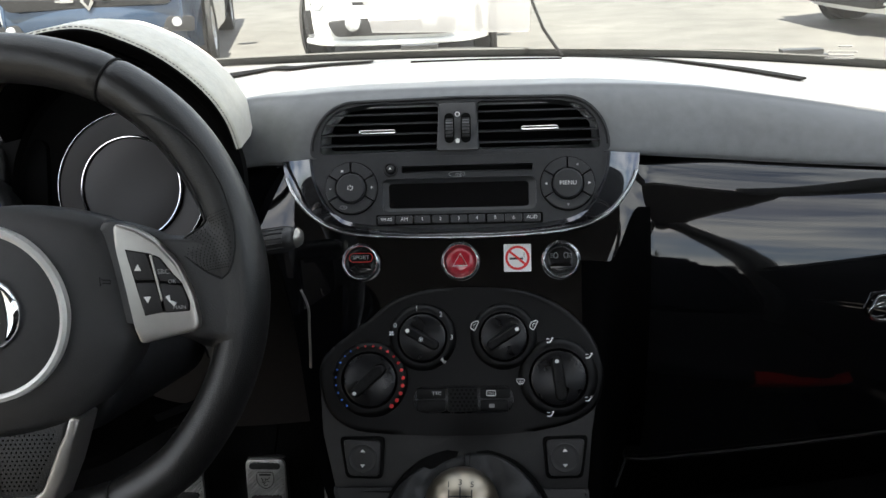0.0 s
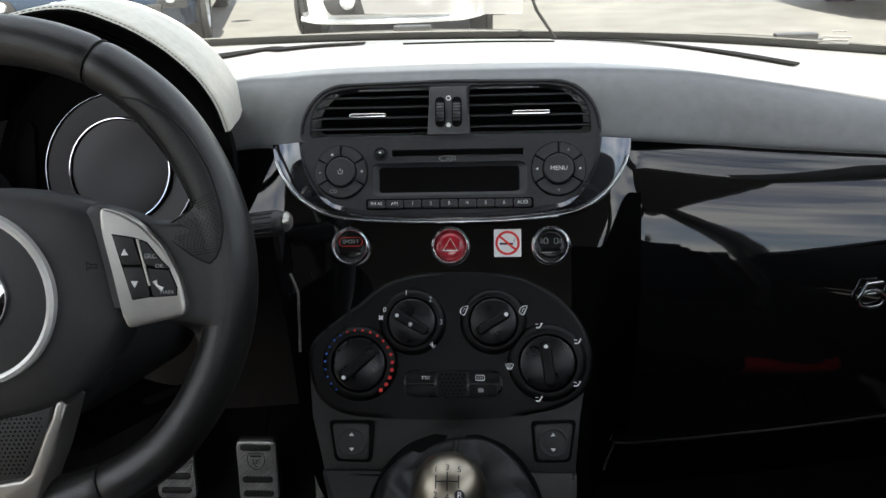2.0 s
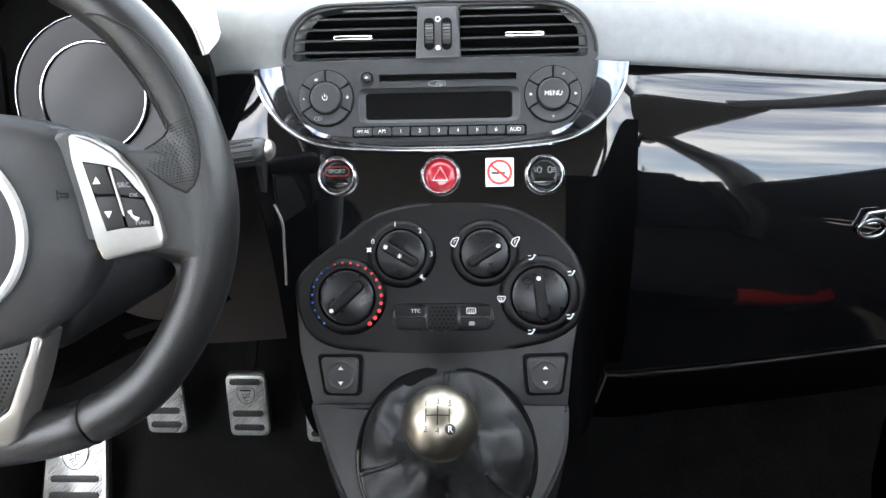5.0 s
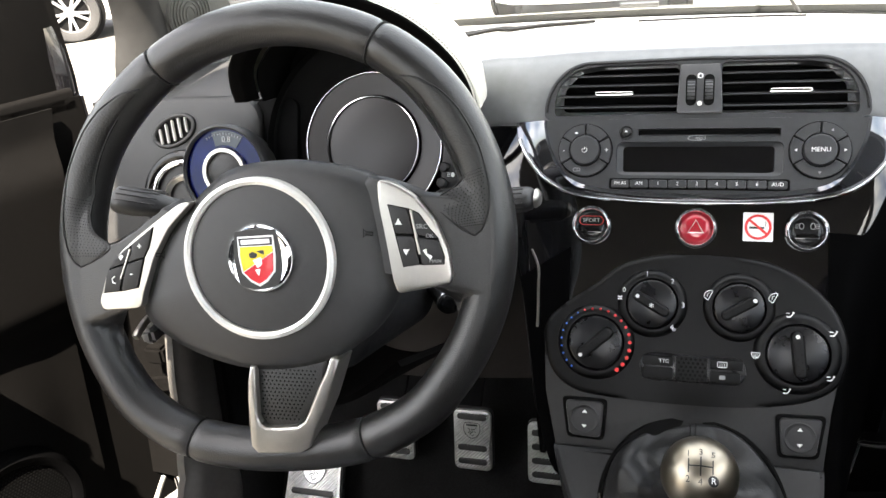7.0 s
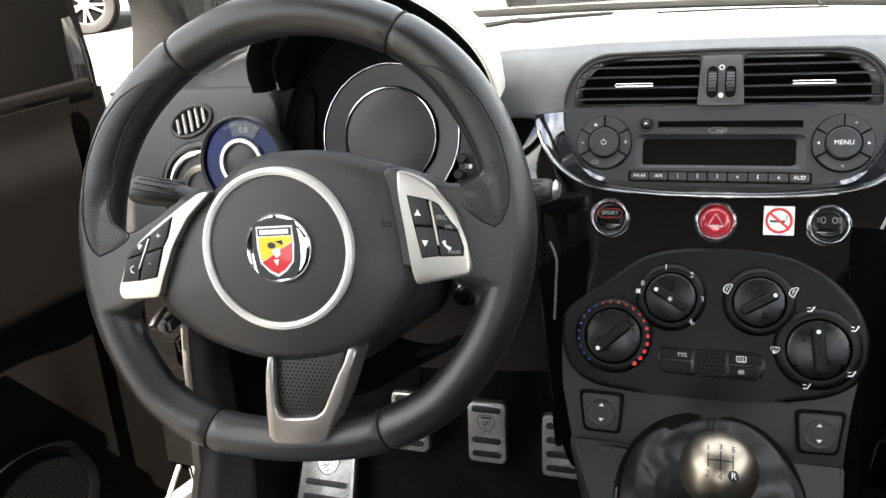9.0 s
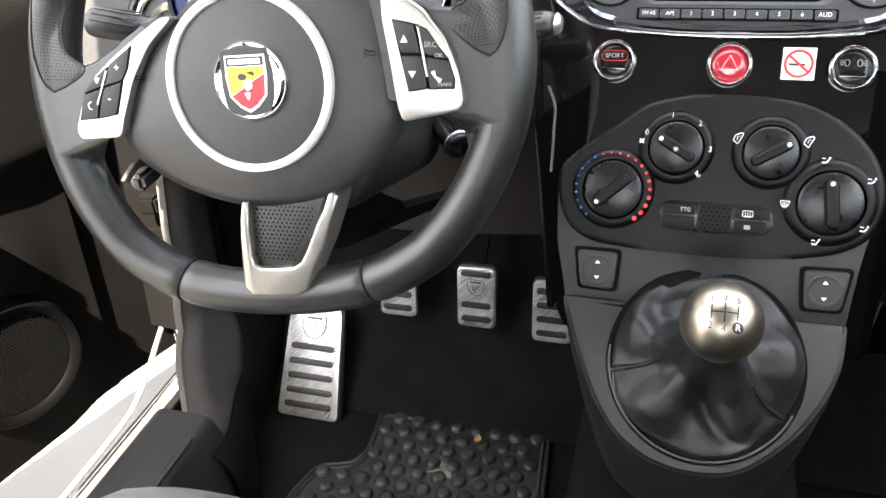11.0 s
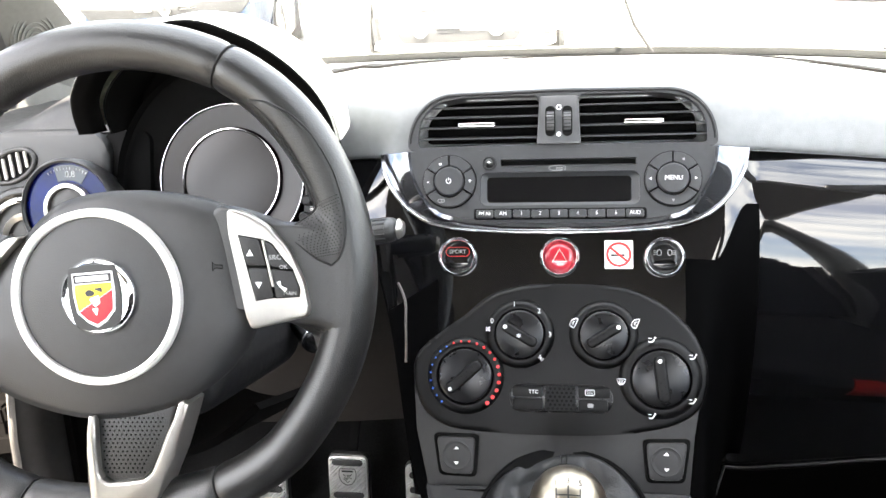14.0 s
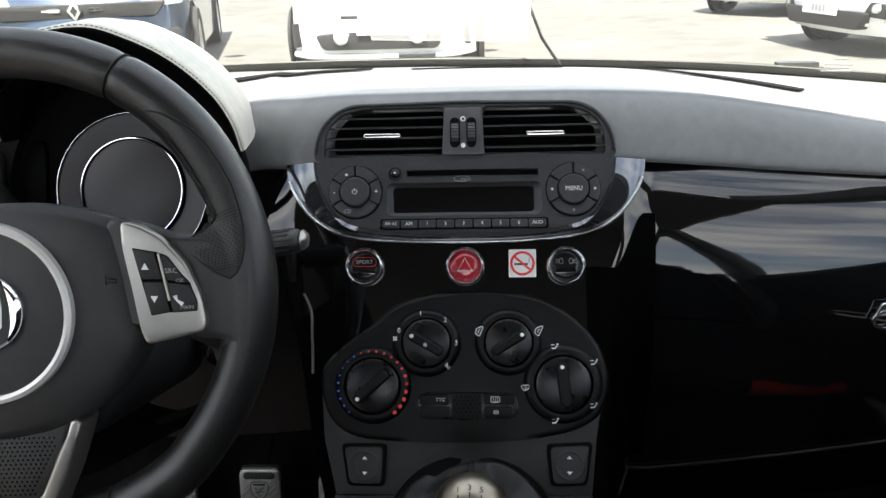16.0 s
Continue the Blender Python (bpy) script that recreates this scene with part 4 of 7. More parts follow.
part("display", slab(rrect(0.1290, 0.0235, 0.004, 4, -0.0005, -0.0088), 0.0022, 0.0034, 0.0005), M_SCREEN, radio, "black unlit display")
part("disc_slot", slab(rrect(0.128, 0.0080, 0.001, 2, 0.0060, 0.0154), -0.010, 0.001), M_DARK, radio)
part("slot_lip", sheet(lambda a, b: (-0.0500 + 0.1160 * a, 0.0112 + 0.0022 * b, 0.0088 - 0.004 * b), 4, 2, 0.0008), M_RADIO, radio)
ej = part("eject_button", move(lathe([(0, 0.0125), (0.0028, 0.0122), (0.0040, 0.0105), (0.0044, 0.008), (0.0052, 0.008)], 24), at(-0.0622, 0.0152)), M_PLASTIC, radio, smooth=50)
part("eject_mark", move(slab([(-0.0016, -0.0006), (0.0016, -0.0006), (0, 0.0013)], 0.0125, 0.0129), at(-0.0622, 0.0155)), M_WHITE, ej)
part("slot_collar", move(ring(0.0058, 0.0009, 28), at(-0.0622, 0.0152, 0.0085)), M_PLASTIC, radio, smooth=60)
logo = text("mp3", 0.0052, 0.002, 0.0098, 0.0087)
part("format_mark", logo, M_DIM, radio)
part("format_loop", move(sweep([(x, y, 0) for x, y in oval(0.0078, 0.0024, 24)][3:21], circle_section(0.0003, 4)), at(-0.001, 0.0098, 0.0087)), M_DIM, radio)
for k, w_ in enumerate(("FM AS", "AM", "1", "2", "3", "4", "5", "6", "AUD")):
    x = -0.0660 + 0.0165 * k
    bt = part("preset_button", move(slab(rrect(0.0155, 0.0072, 0.0015, 3), 0.004, 0.0125, 0.0014), at(x, -0.0312)), M_RADIO, radio, smooth=40)
    part("button_text", text(w_, 0.0046 if len(w_) < 5 else 0.0040, x, -0.0310, 0.0127), M_WHITE, bt)
part("button_gap", slab(rrect(0.1520, 0.0100, 0.002, 3, 0, -0.0312), 0.0086, 0.0090), M_DARK, radio)


def sector(r0, r1, a0, a1, gap=0.0006, n=14):
    aa = [a0 + (a1 - a0) * i / n for i in range(n + 1)]
    return [(r1 * math.cos(radians(a)), r1 * math.sin(radians(a))) for a in aa] + [(r0 * math.cos(radians(a)), r0 * math.sin(radians(a))) for a in reversed(aa)]


for s, words in ((-1, "power"), (1, "menu")):
    cx, cy = s * 0.0985, -0.0013
    for a0, a1 in ((32, 88), (92, 148), (-28, 28), (152, 208), (212, 328)):
        part("cluster_button", move(slab(sector(0.0146, 0.0238 if a1 - a0 < 90 else 0.0232, a0, a1), 0.007, 0.0118, 0.0012), at(cx, cy)), M_RADIO, radio, smooth=40)
    part("cluster_well", move(lathe([(0, 0.0086), (0.0246, 0.0088), (0.0250, 0.0082)], 40), at(cx, cy)), M_DARK, radio)
    kn = part("knob", move(lathe([(0, 0.0150), (0.0100, 0.0152), (0.0122, 0.0148), (0.0134, 0.0134), (0.0139, 0.008)], 44), at(cx, cy)), M_RADIO, radio, "round radio knob", smooth=35)
    if s > 0:
        part("knob_text", text("MENU", 0.0056, cx, cy, 0.0153), M_WHITE, kn)
        for a in (0, 180, 90, 270):
            tri = slab([(0.0014, 0), (-0.0010, 0.0013), (-0.0010, -0.0013)], 0.0121, 0.0124)
            part("arrow_mark", move(tri, at(cx, cy) @ at(0, 0, 0, a if a != 90 else 62) @ at(0.0192, 0, 0)), M_WHITE if a in (0, 180) else M_DIM, radio)
    else:
        pw = sweep([(0.0022 * math.sin(radians(a)), 0.0022 * math.cos(radians(a)), 0) for a in range(35, 330, 15)], circle_section(0.00028, 4))
        box(-0.0003, 0.0003, 0.0005, 0.0028, -0.0002, 0.0003, bm=pw)
        part("power_mark", move(pw, at(cx, cy, 0.0153)), M_WHITE, kn)
        part("plus_mark", text("+", 0.0066, cx + 0.0192, cy, 0.0122), M_WHITE, radio)
        part("minus_mark", text("-", 0.0066, cx - 0.0192, cy, 0.0122), M_WHITE, radio)
        part("source_text", text("CD", 0.0050, cx - 0.007, cy - 0.0178, 0.0122), M_DIM, radio)
        part("note_mark", move(box(-0.0012, 0.0012, -0.0009, 0.0009, 0.0119, 0.0123), at(cx - 0.008, cy + 0.0158)), M_WHITE, radio)

# ---- round buttons and the sticker ----
def round_button(name, label, x, y, face, cap):
    th = thing(name, label, "button", DASH @ at(x, y, 0.001))
    part("chrome_ring", lathe([(0.0178, -0.006), (0.0178, 0.003), (0.0170, 0.0062), (0.0155, 0.0074), (0.0142, 0.0062), (0.0140, 0.001)], 56), M_CHROME, th, "chrome ring", smooth=50)
    part("cap", lathe([(0.0, 0.0062 if cap else 0.003), (0.008, 0.0058 if cap else 0.003), (0.0125, 0.0044 if cap else 0.0028), (0.0140, 0.001)], 48), face, th, smooth=60)
    return th


sport = round_button("sport_button", "black round sport-mode button in a chrome ring", -0.0912, -0.0690, M_SEMI, False)
part("word", text("SPORT", 0.0052, 0, 0.0042, 0.0033), M_DIM, sport)
part("red_line", sweep([(x, y + 0.0042, 0.0032) for x, y in rrect(0.0215, 0.0080, 0.0038)], circle_section(0.00025, 4), True), M_RED, sport)
part("rocker", slab([(0.011 * math.cos(radians(a)), -0.0075 + 0.0058 * math.sin(radians(a))) for a in range(20, 161, 10)] + [(-0.0095, -0.0075), (0.0095, -0.0075)], 0.0025, 0.0055, 0.0012), M_GLOSS, sport, smooth=40)
haz = round_button("hazard_button", "red hazard-light button in a chrome ring", 0.0005, -0.0695, M_HAZARD, True)
for r_ in (0.0075, 0.0042):
    part("triangle", sweep([(r_ * math.cos(radians(a)), -0.0005 + r_ * math.sin(radians(a)), 0.0062) for a in (90, 210, 330)], circle_section(0.00035, 4), True), M_REDENAMEL if r_ < 0.005 else M_PAPER, haz)
fog = round_button("fog_lamp_button", "black round fog-lamp button in a chrome ring", 0.0914, -0.0697, M_SEMI, False)
for s in (-1, 1):
    fs = sweep([(s * (0.0045 + 0.0018 * math.cos(radians(a))), 0.004 + 0.0026 * math.sin(radians(a)), 0.0033) for a in range(0, 360, 30)], circle_section(0.0003, 4), True)
    for k in range(3):
        box(min(s * 0.0068, s * 0.0095), max(s * 0.0068, s * 0.0095), 0.0022 + 0.0016 * k, 0.0026 + 0.0016 * k, 0.0031, 0.0035, bm=fs)
    part("lamp_mark", fs, M_DIM, fog)
part("rocker", slab([(0.011 * math.cos(radians(a)), -0.0075 + 0.0058 * math.sin(radians(a))) for a in range(20, 161, 10)] + [(-0.0095, -0.0075), (0.0095, -0.0075)], 0.0025, 0.0055, 0.0012), M_GLOSS, fog, smooth=40)

sticker = thing("no_smoking_sticker", "white square no-smoking sticker on the fascia", "sticker", DASH @ at(0.0524, -0.0672, 0.0006))
part("paper", slab(rrect(0.0248, 0.0252, 0.0008, 2), 0, 0.0005), M_PAPER, sticker)
part("red_ring", move(ring(0.0100, 0.0011, 40, 0.2), at(0, 0, 0.0006)), M_RED, sticker)
part("cigarette", box(-0.0072, 0.0050, -0.0016, 0.0002, 0.0005, 0.0008), M_BLACKPRINT, sticker)
part("smoke", sweep([(0.0062, 0.0005, 0.0007), (0.0058, 0.0022, 0.0007), (0.0066, 0.0036, 0.0007), (0.0056, 0.0048, 0.0007)], circle_section(0.0004, 4)), M_DIM, sticker)
part("red_bar", move(box(-0.0098, 0.0098, -0.0010, 0.0010, 0.0007, 0.0010), at(0, 0, 0, -40)), M_RED, sticker)

# ---- heater panel ----
hv = smooth_loop([(-0.131, -0.180), (-0.1285, -0.158), (-0.112, -0.142), (-0.086, -0.123), (-0.062, -0.104), (-0.030, -0.0945), (0.0, -0.0935), (0.030, -0.0940), (0.062, -0.0975), (0.092, -0.112), (0.115, -0.134), (0.1265, -0.160), (0.1265, -0.183), (0.117, -0.205), (0.088, -0.2195), (0.04, -0.2255), (0.0, -0.2270), (-0.05, -0.2265), (-0.096, -0.2235), (-0.121, -0.208)], 4)
heater = thing("heater_control_panel", "matte black heater panel with four rotary dials", "control panel", DASH)
part("panel", slab(hv, -0.010, 0.005, 0.006, 4), M_HEATER, heater, smooth=40)


def dial(name, x, y, r, pointer, marks):
    base = part("dial_collar", move(lathe([(r * 1.46, 0.003), (r * 1.42, 0.0085), (r * 1.22, 0.012), (r * 1.08, 0.0115), (r * 1.02, 0.008)], 56), at(x, y)), M_HEATER, heater, smooth=50)
    kn = part("dial", move(lathe([(0, 0.012), (r * 0.90, 0.0125), (r * 0.98, 0.0115), (r, 0.008)], 56), at(x, y)), M_GLOSS_DIAL, heater, "round black rotary dial", smooth=50)
    grip = slab(rrect(r * 1.62, r * 0.42, r * 0.20), 0.010, 0.0225, 0.003, 3)
    part("grip", move(grip, at(x, y, 0, pointer)), M_HEATER, kn, smooth=50)
    part("pointer_dot", move(lathe([(0, 0.0003), (0.0018, 0.0003), (0.0018, -0.0006)], 16), at(x, y, 0, pointer) @ at(r * 0.66, 0, 0.0228)), M_WHITE, kn)
    for k in range(6):
        part("grip_dimple", move(lathe([(0, 0.0002), (0.0007, 0.0002), (0.0008, -0.0002)], 8), at(x, y, 0, pointer) @ at(-r * 0.62 + 0.0032 * k, 0.0016 * (-1) ** k, 0.0226)), M_DARK, kn)
    return kn


dial("fan", -0.0346, -0.1382, 0.0212, 150, None)
dial("air", 0.0388, -0.1380, 0.0208, 32, None)
dial("temp", -0.0832, -0.1760, 0.0240, 222, None)
dial("mode", 0.0868, -0.1750, 0.0244, 97, None)
for k, (w_, a) in enumerate((("0", 155), ("1", 100), ("2", 50), ("3", 0), ("4", -48))):
    part("fan_number", text(w_, 0.0064, -0.0346 + 0.0268 * math.cos(radians(a)), -0.1382 + 0.0268 * math.sin(radians(a)), 0.0135), M_WHITE, heater)
fanmark = bmesh.new()
for k in range(4):
    box(-0.0007, 0.0007, 0.0003, 0.0024, 0, 0.0004, bm=fanmark)
    move(fanmark, pose(0, 0, 0, 0, 0, 90))
part("fan_mark", move(fanmark, at(-0.0625, -0.1340, 0.0125, 45)), M_WHITE, heater)
snow = bmesh.new()
for k in range(3):
    box(-0.0003, 0.0003, -0.0022, 0.0022, 0, 0.0003, bm=snow)
    move(snow, pose(0, 0, 0, 0, 0, 60))
part("snow_mark", move(snow, at(-0.0346, -0.1390, 0.0228)), M_WHITE, heater)
for k in range(22):
    a = radians(228 - 13.2 * k)
    red = k >= 9
    rr_ = 0.0008 + (0.00009 * (k - 8) if red else 0.00002 * (9 - k))
    part("temperature_dot", move(lathe([(0, 0.0004), (rr_, 0.0004), (rr_, -0.0006)], 14), at(-0.0832 + 0.0308 * math.cos(a), -0.1760 + 0.0308 * math.sin(a), 0.0123)), M_RED if red else M_BLUE, heater)


def flow_mark(x, y, kind):
    bm = bmesh.new()
    if kind == "screen":
        sweep([(x_, y_, 0) for x_, y_ in rounded([(-0.0038, 0.002), (0.0038, 0.002), (0.0022, -0.0022), (-0.0022, -0.0022)], 0.001, 2)], circle_section(0.0003, 4), True, bm=bm)
        for k in (-1, 0, 1):
            box(k * 0.0013 - 0.0002, k * 0.0013 + 0.0002, -0.0035, 0.0008, -0.0001, 0.0003, bm=bm)
    elif kind == "car":
        sweep([(x_, y_, 0) for x_, y_ in rounded([(-0.0045, -0.002), (-0.0035, 0.0025), (0.001, 0.0030), (0.0045, -0.0004), (0.0045, -0.002)], 0.001, 2)], circle_section(0.0004, 4), True, bm=bm)
        sweep([(-0.002, 0, 0), (0.0005, 0.0008, 0), (0.0018, -0.0006, 0)], circle_section(0.00035, 4), bm=bm)
    else:
        move(lathe([(0, 0.0003), (0.0009, 0.0003), (0.0009, -0.0001)], 10, bm=bm), Matrix())
        move(bm, at(0.0018, 0.0018))
        sweep([(0.0014, 0.0006, 0), (-0.0004, -0.0018, 0), (-0.0034, -0.0018, 0)], circle_section(0.0006, 5), bm=bm)
        sweep([(-0.0038, 0.0014, 0), (-0.0010, 0.0012, 0)], circle_section(0.00035, 4), bm=bm)
    part("symbol", move(bm, at(x, y, 0.0130, 65 if kind == "car" else 0)), M_WHITE, heater)


flow_mark(0.0128, -0.1275, "car")
flow_mark(0.0655, -0.1275, "car")
for x, y in ((0.0800, -0.1415), (0.1142, -0.1555), (0.1132, -0.1932), (0.0795, -0.2066)):
    flow_mark(x, y, "seat")
flow_mark(0.0530, -0.1775, "screen")
part("small_screen_mark", move(slab([(-0.0022, 0.0012), (0.0022, 0.0012), (0.0012, -0.0012), (-0.0012, -0.0012)], 0, 0.0003), at(-0.0150, -0.1600, 0.0128)), M_DIM, heater)
strip = part("switch_strip", slab(rrect(0.0900, 0.0245, 0.011, 6, 0.0015, -0.1945), 0.004, 0.0068, 0.0014), M_GLOSS_DIAL, heater, smooth=40)
sw1 = part("strip_button", slab(rounded([(-0.041, -0.1935), (-0.041, -0.184), (-0.0145, -0.184), (-0.0145, -0.1935)], 0.002), 0.0062, 0.0085, 0.001), M_HEATER, strip, smooth=40)
part("button_text", text("TTC", 0.0045, -0.0225, -0.1888, 0.0087), M_WHITE, sw1)
part("strip_button", slab(rounded([(-0.041, -0.205), (-0.041, -0.1945), (-0.0145, -0.1945), (-0.0145, -0.205)], 0.002), 0.0062, 0.0080, 0.001), M_HEATER, strip, smooth=40)
sw2 = part("strip_button", slab(rounded([(0.0165, -0.1935), (0.0165, -0.184), (0.044, -0.184), (0.044, -0.1935)], 0.002), 0.0062, 0.0085, 0.001), M_HEATER, strip, smooth=40)
heat = sweep([(x_, y_, 0) for x_, y_ in rrect(0.0078, 0.0046, 0.0008, 2)], circle_section(0.0003, 4), True)
for k in (-1, 0, 1):
    box(k * 0.0018 - 0.0002, k * 0.0018 + 0.0002, -0.0030, 0.0012, -0.0002, 0.0003, bm=heat)
part("button_mark", move(heat, at(0.0265, -0.1885, 0.0088)), M_WHITE, sw2)
part("strip_button", slab(rounded([(0.0165, -0.205), (0.0165, -0.1945), (0.042, -0.1945), (0.042, -0.205)], 0.002), 0.0062, 0.0080, 0.001), M_HEATER, strip, smooth=40)
part("button_mark", move(slab(rrect(0.005, 0.0035, 0.001), 0, 0.0003), at(0.027, -0.1998, 0.0081)), M_DIM, strip)
part("sensor_grille", slab(rrect(0.0270, 0.0225, 0.002, 3, 0.0010, -0.1945), 0.0064, 0.0078, 0.0006), M_HEATER, strip)
for i in range(6):
    for j in range(6):
        part("grille_hole", move(lathe([(0, 0.0081), (0.0013, 0.0081), (0.0013, 0.0076)], 6), at(-0.0097 + 0.0040 * i + 0.002 * (j % 2), -0.2032 + 0.0035 * j)), M_DARK, strip)

# ---- console with window switches and gear lever ----
console = thing("centre_console", "dark grey plastic centre console below the heater panel", "console")
cu_ = part("upper_panel", slab(rounded([(-0.1315, -0.175), (-0.1285, -0.225), (-0.1175, -0.2748), (0.1112, -0.2748), (0.1160, -0.225), (0.1245, -0.175)], 0.0012, 3), -0.02, 0.0, 0.003), M_CONSOLE, console, smooth=40)
cu_.matrix_basis = DASH
tongue = smooth_loop([(-0.1128, -0.0105), (-0.1143, -0.0135), (-0.1010, -0.0490), (-0.0880, -0.0779), (-0.0745, -0.1020), (-0.0560, -0.1230), (-0.0300, -0.1375), (0.0015, -0.1425), (0.0330, -0.1375), (0.0590, -0.1195), (0.0790, -0.0978), (0.0944, -0.0731), (0.1054, -0.0444), (0.1082, -0.0145), (0.1068, -0.0105), (0.1035, -0.0102), (0.055, -0.0102), (0.0, -0.0102), (-0.06, -0.0102), (-0.1095, -0.0102)], 6)
BC = (0.004, -0.0545)
lo_ = part("lower_panel", slab(tongue, -0.010, 0.0, 0.003), M_CONSOLE, console, smooth=40)
lo_.matrix_basis = GEAR
skirt = sheet(lambda a, b: tuple(GEAR @ Vector((tongue[int(a * (len(tongue) - 1))][0] * (1 - 0.16 * b), tongue[int(a * (len(tongue) - 1))][1] + 0.015 * b, -0.004 - 0.01 * math.sin(b * 1.5)))) if b < 0.05 else tuple(GEAR @ Vector((tongue[int(a * (len(tongue) - 1))][0] * (1 - 0.12 * b), tongue[int(a * (len(tongue) - 1))][1], -0.002)) + Vector((0, 0.10 * b * b + 0.02 * b, -0.20 * b))), len(tongue) - 1, 8, 0.004)
part("skirt", skirt, M_PLASTIC, console, smooth=60)
for s, q in ((-1, [(-0.1130, -0.2285), (-0.0712, -0.2285), (-0.0735, -0.2668), (-0.1072, -0.2660)]), (1, [(0.1125, -0.2250), (0.0715, -0.2285), (0.0780, -0.2640), (0.1075, -0.2625)])):
    if s > 0:
        q = [(-x, y) for x, y in [(-0.1128, -0.2270), (-0.0714, -0.2285), (-0.0745, -0.2660), (-0.1072, -0.2650)]]
    ws_ = thing("window_switch", "black electric window switch with white arrows", "switch", DASH, group="window switches")
    part("bezel", slab(rounded(q, 0.005, 3), -0.002, 0.0028, 0.001), M_DARK, ws_, smooth=40)
    cx, cy = sum(p[0] for p in q) / 4, sum(p[1] for p in q) / 4
    q2 = [(cx + (x - cx) * 0.84, cy + (y - cy) * 0.86) for x, y in q]
    rk = part("rocker", slab(rounded(q2, 0.005, 3), 0.002, 0.0048, 0.0016), M_PLASTIC_GREY, ws_, smooth=40)
    part("thumb_dish", move(lathe([(0, 0.0042), (0.009, 0.0046), (0.0125, 0.0054), (0.0135, 0.0046)], 36), at(cx, cy)), M_PLASTIC_GREY, rk, smooth=50)
    for d in (-1, 1):
        part("arrow", slab([(cx - 0.0023, cy + d * 0.0068 - d * 0.0013), (cx + 0.0023, cy + d * 0.0068 - d * 0.0013), (cx, cy + d * 0.0068 + d * 0.0015)], 0.0050, 0.0057), M_WHITE, rk)

lever = thing("gear_lever", "five-speed gear lever with metal ball knob and leather boot", "gear lever")
K = Vector((0.007, -0.238, 0.684))
collar = part("boot_collar", lathe([(0.0, 0.002), (0.066, 0.002), (0.0745, 0.0055), (0.0775, 0.006), (0.0798, 0.003), (0.0802, -0.008)], 64), M_DARK, lever, smooth=50)
collar.matrix_basis = GEAR @ at(BC[0], BC[1], 0.001) @ Matrix.Diagonal((1, 1.03, 1, 1))
cr = part("chrome_ring", sweep([(0.0768 * math.cos(radians(a)), 0.0792 * math.sin(radians(a)), 0.0066) for a in range(176, 338, 4)], circle_section(0.0015, 6)), M_CHROME, lever, "chrome ring round the boot", smooth=60)
cr.matrix_basis = GEAR @ at(BC[0], BC[1], 0.001)
inv = GEAR.inverted()
kl = inv @ K


def boot_fn(a, b):
    """A leather bag: puffed out near its ring, drawn up to a neck under the knob."""
    ang = 2 * math.pi * a
    t = b
    mid_ = Vector((BC[0], BC[1], 0)).lerp(Vector((kl.x, kl.y - 0.002, 0)), smoothstep(t, 0.25, 1.0))
    r = lin(t, [(0.0, 0.0752), (0.12, 0.0722), (0.30, 0.0580), (0.45, 0.0400), (0.58, 0.0285), (0.75, 0.0215), (1.0, 0.0175)])
    h = lin(t, [(0.0, 0.004), (0.12, 0.014), (0.30, 0.024), (0.45, 0.030), (0.58, 0.042), (0.75, 0.070), (1.0, kl.z - 0.030)])
    env = math.sin(math.pi * min(t / 0.85, 1)) ** 0.8
    fold = env * (0.0066 * math.sin(2 * ang + 0.6 + 3.0 * t) + 0.0056 * math.sin(5 * ang + 2.1 - 5 * t) + 0.0034 * math.sin(3 * ang - 1.0 + 7 * t))
    crease = -0.010 * env * (math.exp(-((math.sin(ang * 0.5 + 0.35 + t) / 0.10) ** 2)) + math.exp(-((math.sin(ang * 0.5 + 2.2 - 0.8 * t) / 0.09) ** 2)) + 0.7 * math.exp(-((math.sin(ang * 0.5 - 0.75 + 0.6 * t) / 0.08) ** 2)))
    fine = 0.0008 * env * math.sin(17 * ang + 9 * t) * math.sin(6 * t + ang)
    return (mid_.x + (r + fold * 0.6) * math.cos(ang), mid_.y + (r + fold * 0.6) * math.sin(ang) * 1.03, h + (fold + crease + fine) * (1 - smoothstep(t, 0.6, 0.95)))


bm_boot = sheet(boot_fn, 150, 60, 0)
bmesh.ops.remove_doubles(bm_boot, verts=bm_boot.verts, dist=0.00005)
bt_ = part("boot", bm_boot, M_BOOT, lever, "creased black leather gear boot", smooth=80)
bt_.matrix_basis = GEAR
for a0 in (0.53, 0.92):
    welt = part("welt", sweep([Vector(boot_fn(a0, 0.02 + 0.5 * k / 24)) + Vector((0, 0, 0.0006)) for k in range(25)], circle_section(0.0014, 6)), M_BOOT, lever, "raised seam of the boot", smooth=60)
    welt.matrix_basis = GEAR
for a0 in (0.53, 0.92, 0.25):
    for off in (-0.006, 0.006):
        for k in range(22):
            p = Vector(boot_fn((a0 + off * (1 - 0.3 * k / 22)) % 1, 0.03 + 0.022 * k))
            q = Vector(boot_fn((a0 + off * (1 - 0.3 * k / 22)) % 1, 0.03 + 0.022 * k + 0.014))
            up_ = Vector((p.x - BC[0], p.y - BC[1], 0.03)).normalized() * 0.0007
            st = part("stitch", sweep([p + up_, q + up_], circle_section(0.0006, 4)), M_STITCH, lever)
            st.matrix_basis = GEAR
part("stem", sweep([GEAR @ Vector((BC[0], BC[1], 0.0)), K - Vector((0, 0.006, 0.012))], circle_section(0.009, 14), up=(1, 0, 0)), M_PLASTIC, lever, smooth=60)
axis = (K - (GEAR @ Vector((BC[0], BC[1], 0)))).normalized()
KN = basis(K, (1, 0, 0), Vector((0, axis.z, -axis.y)))
R_K = 0.0272
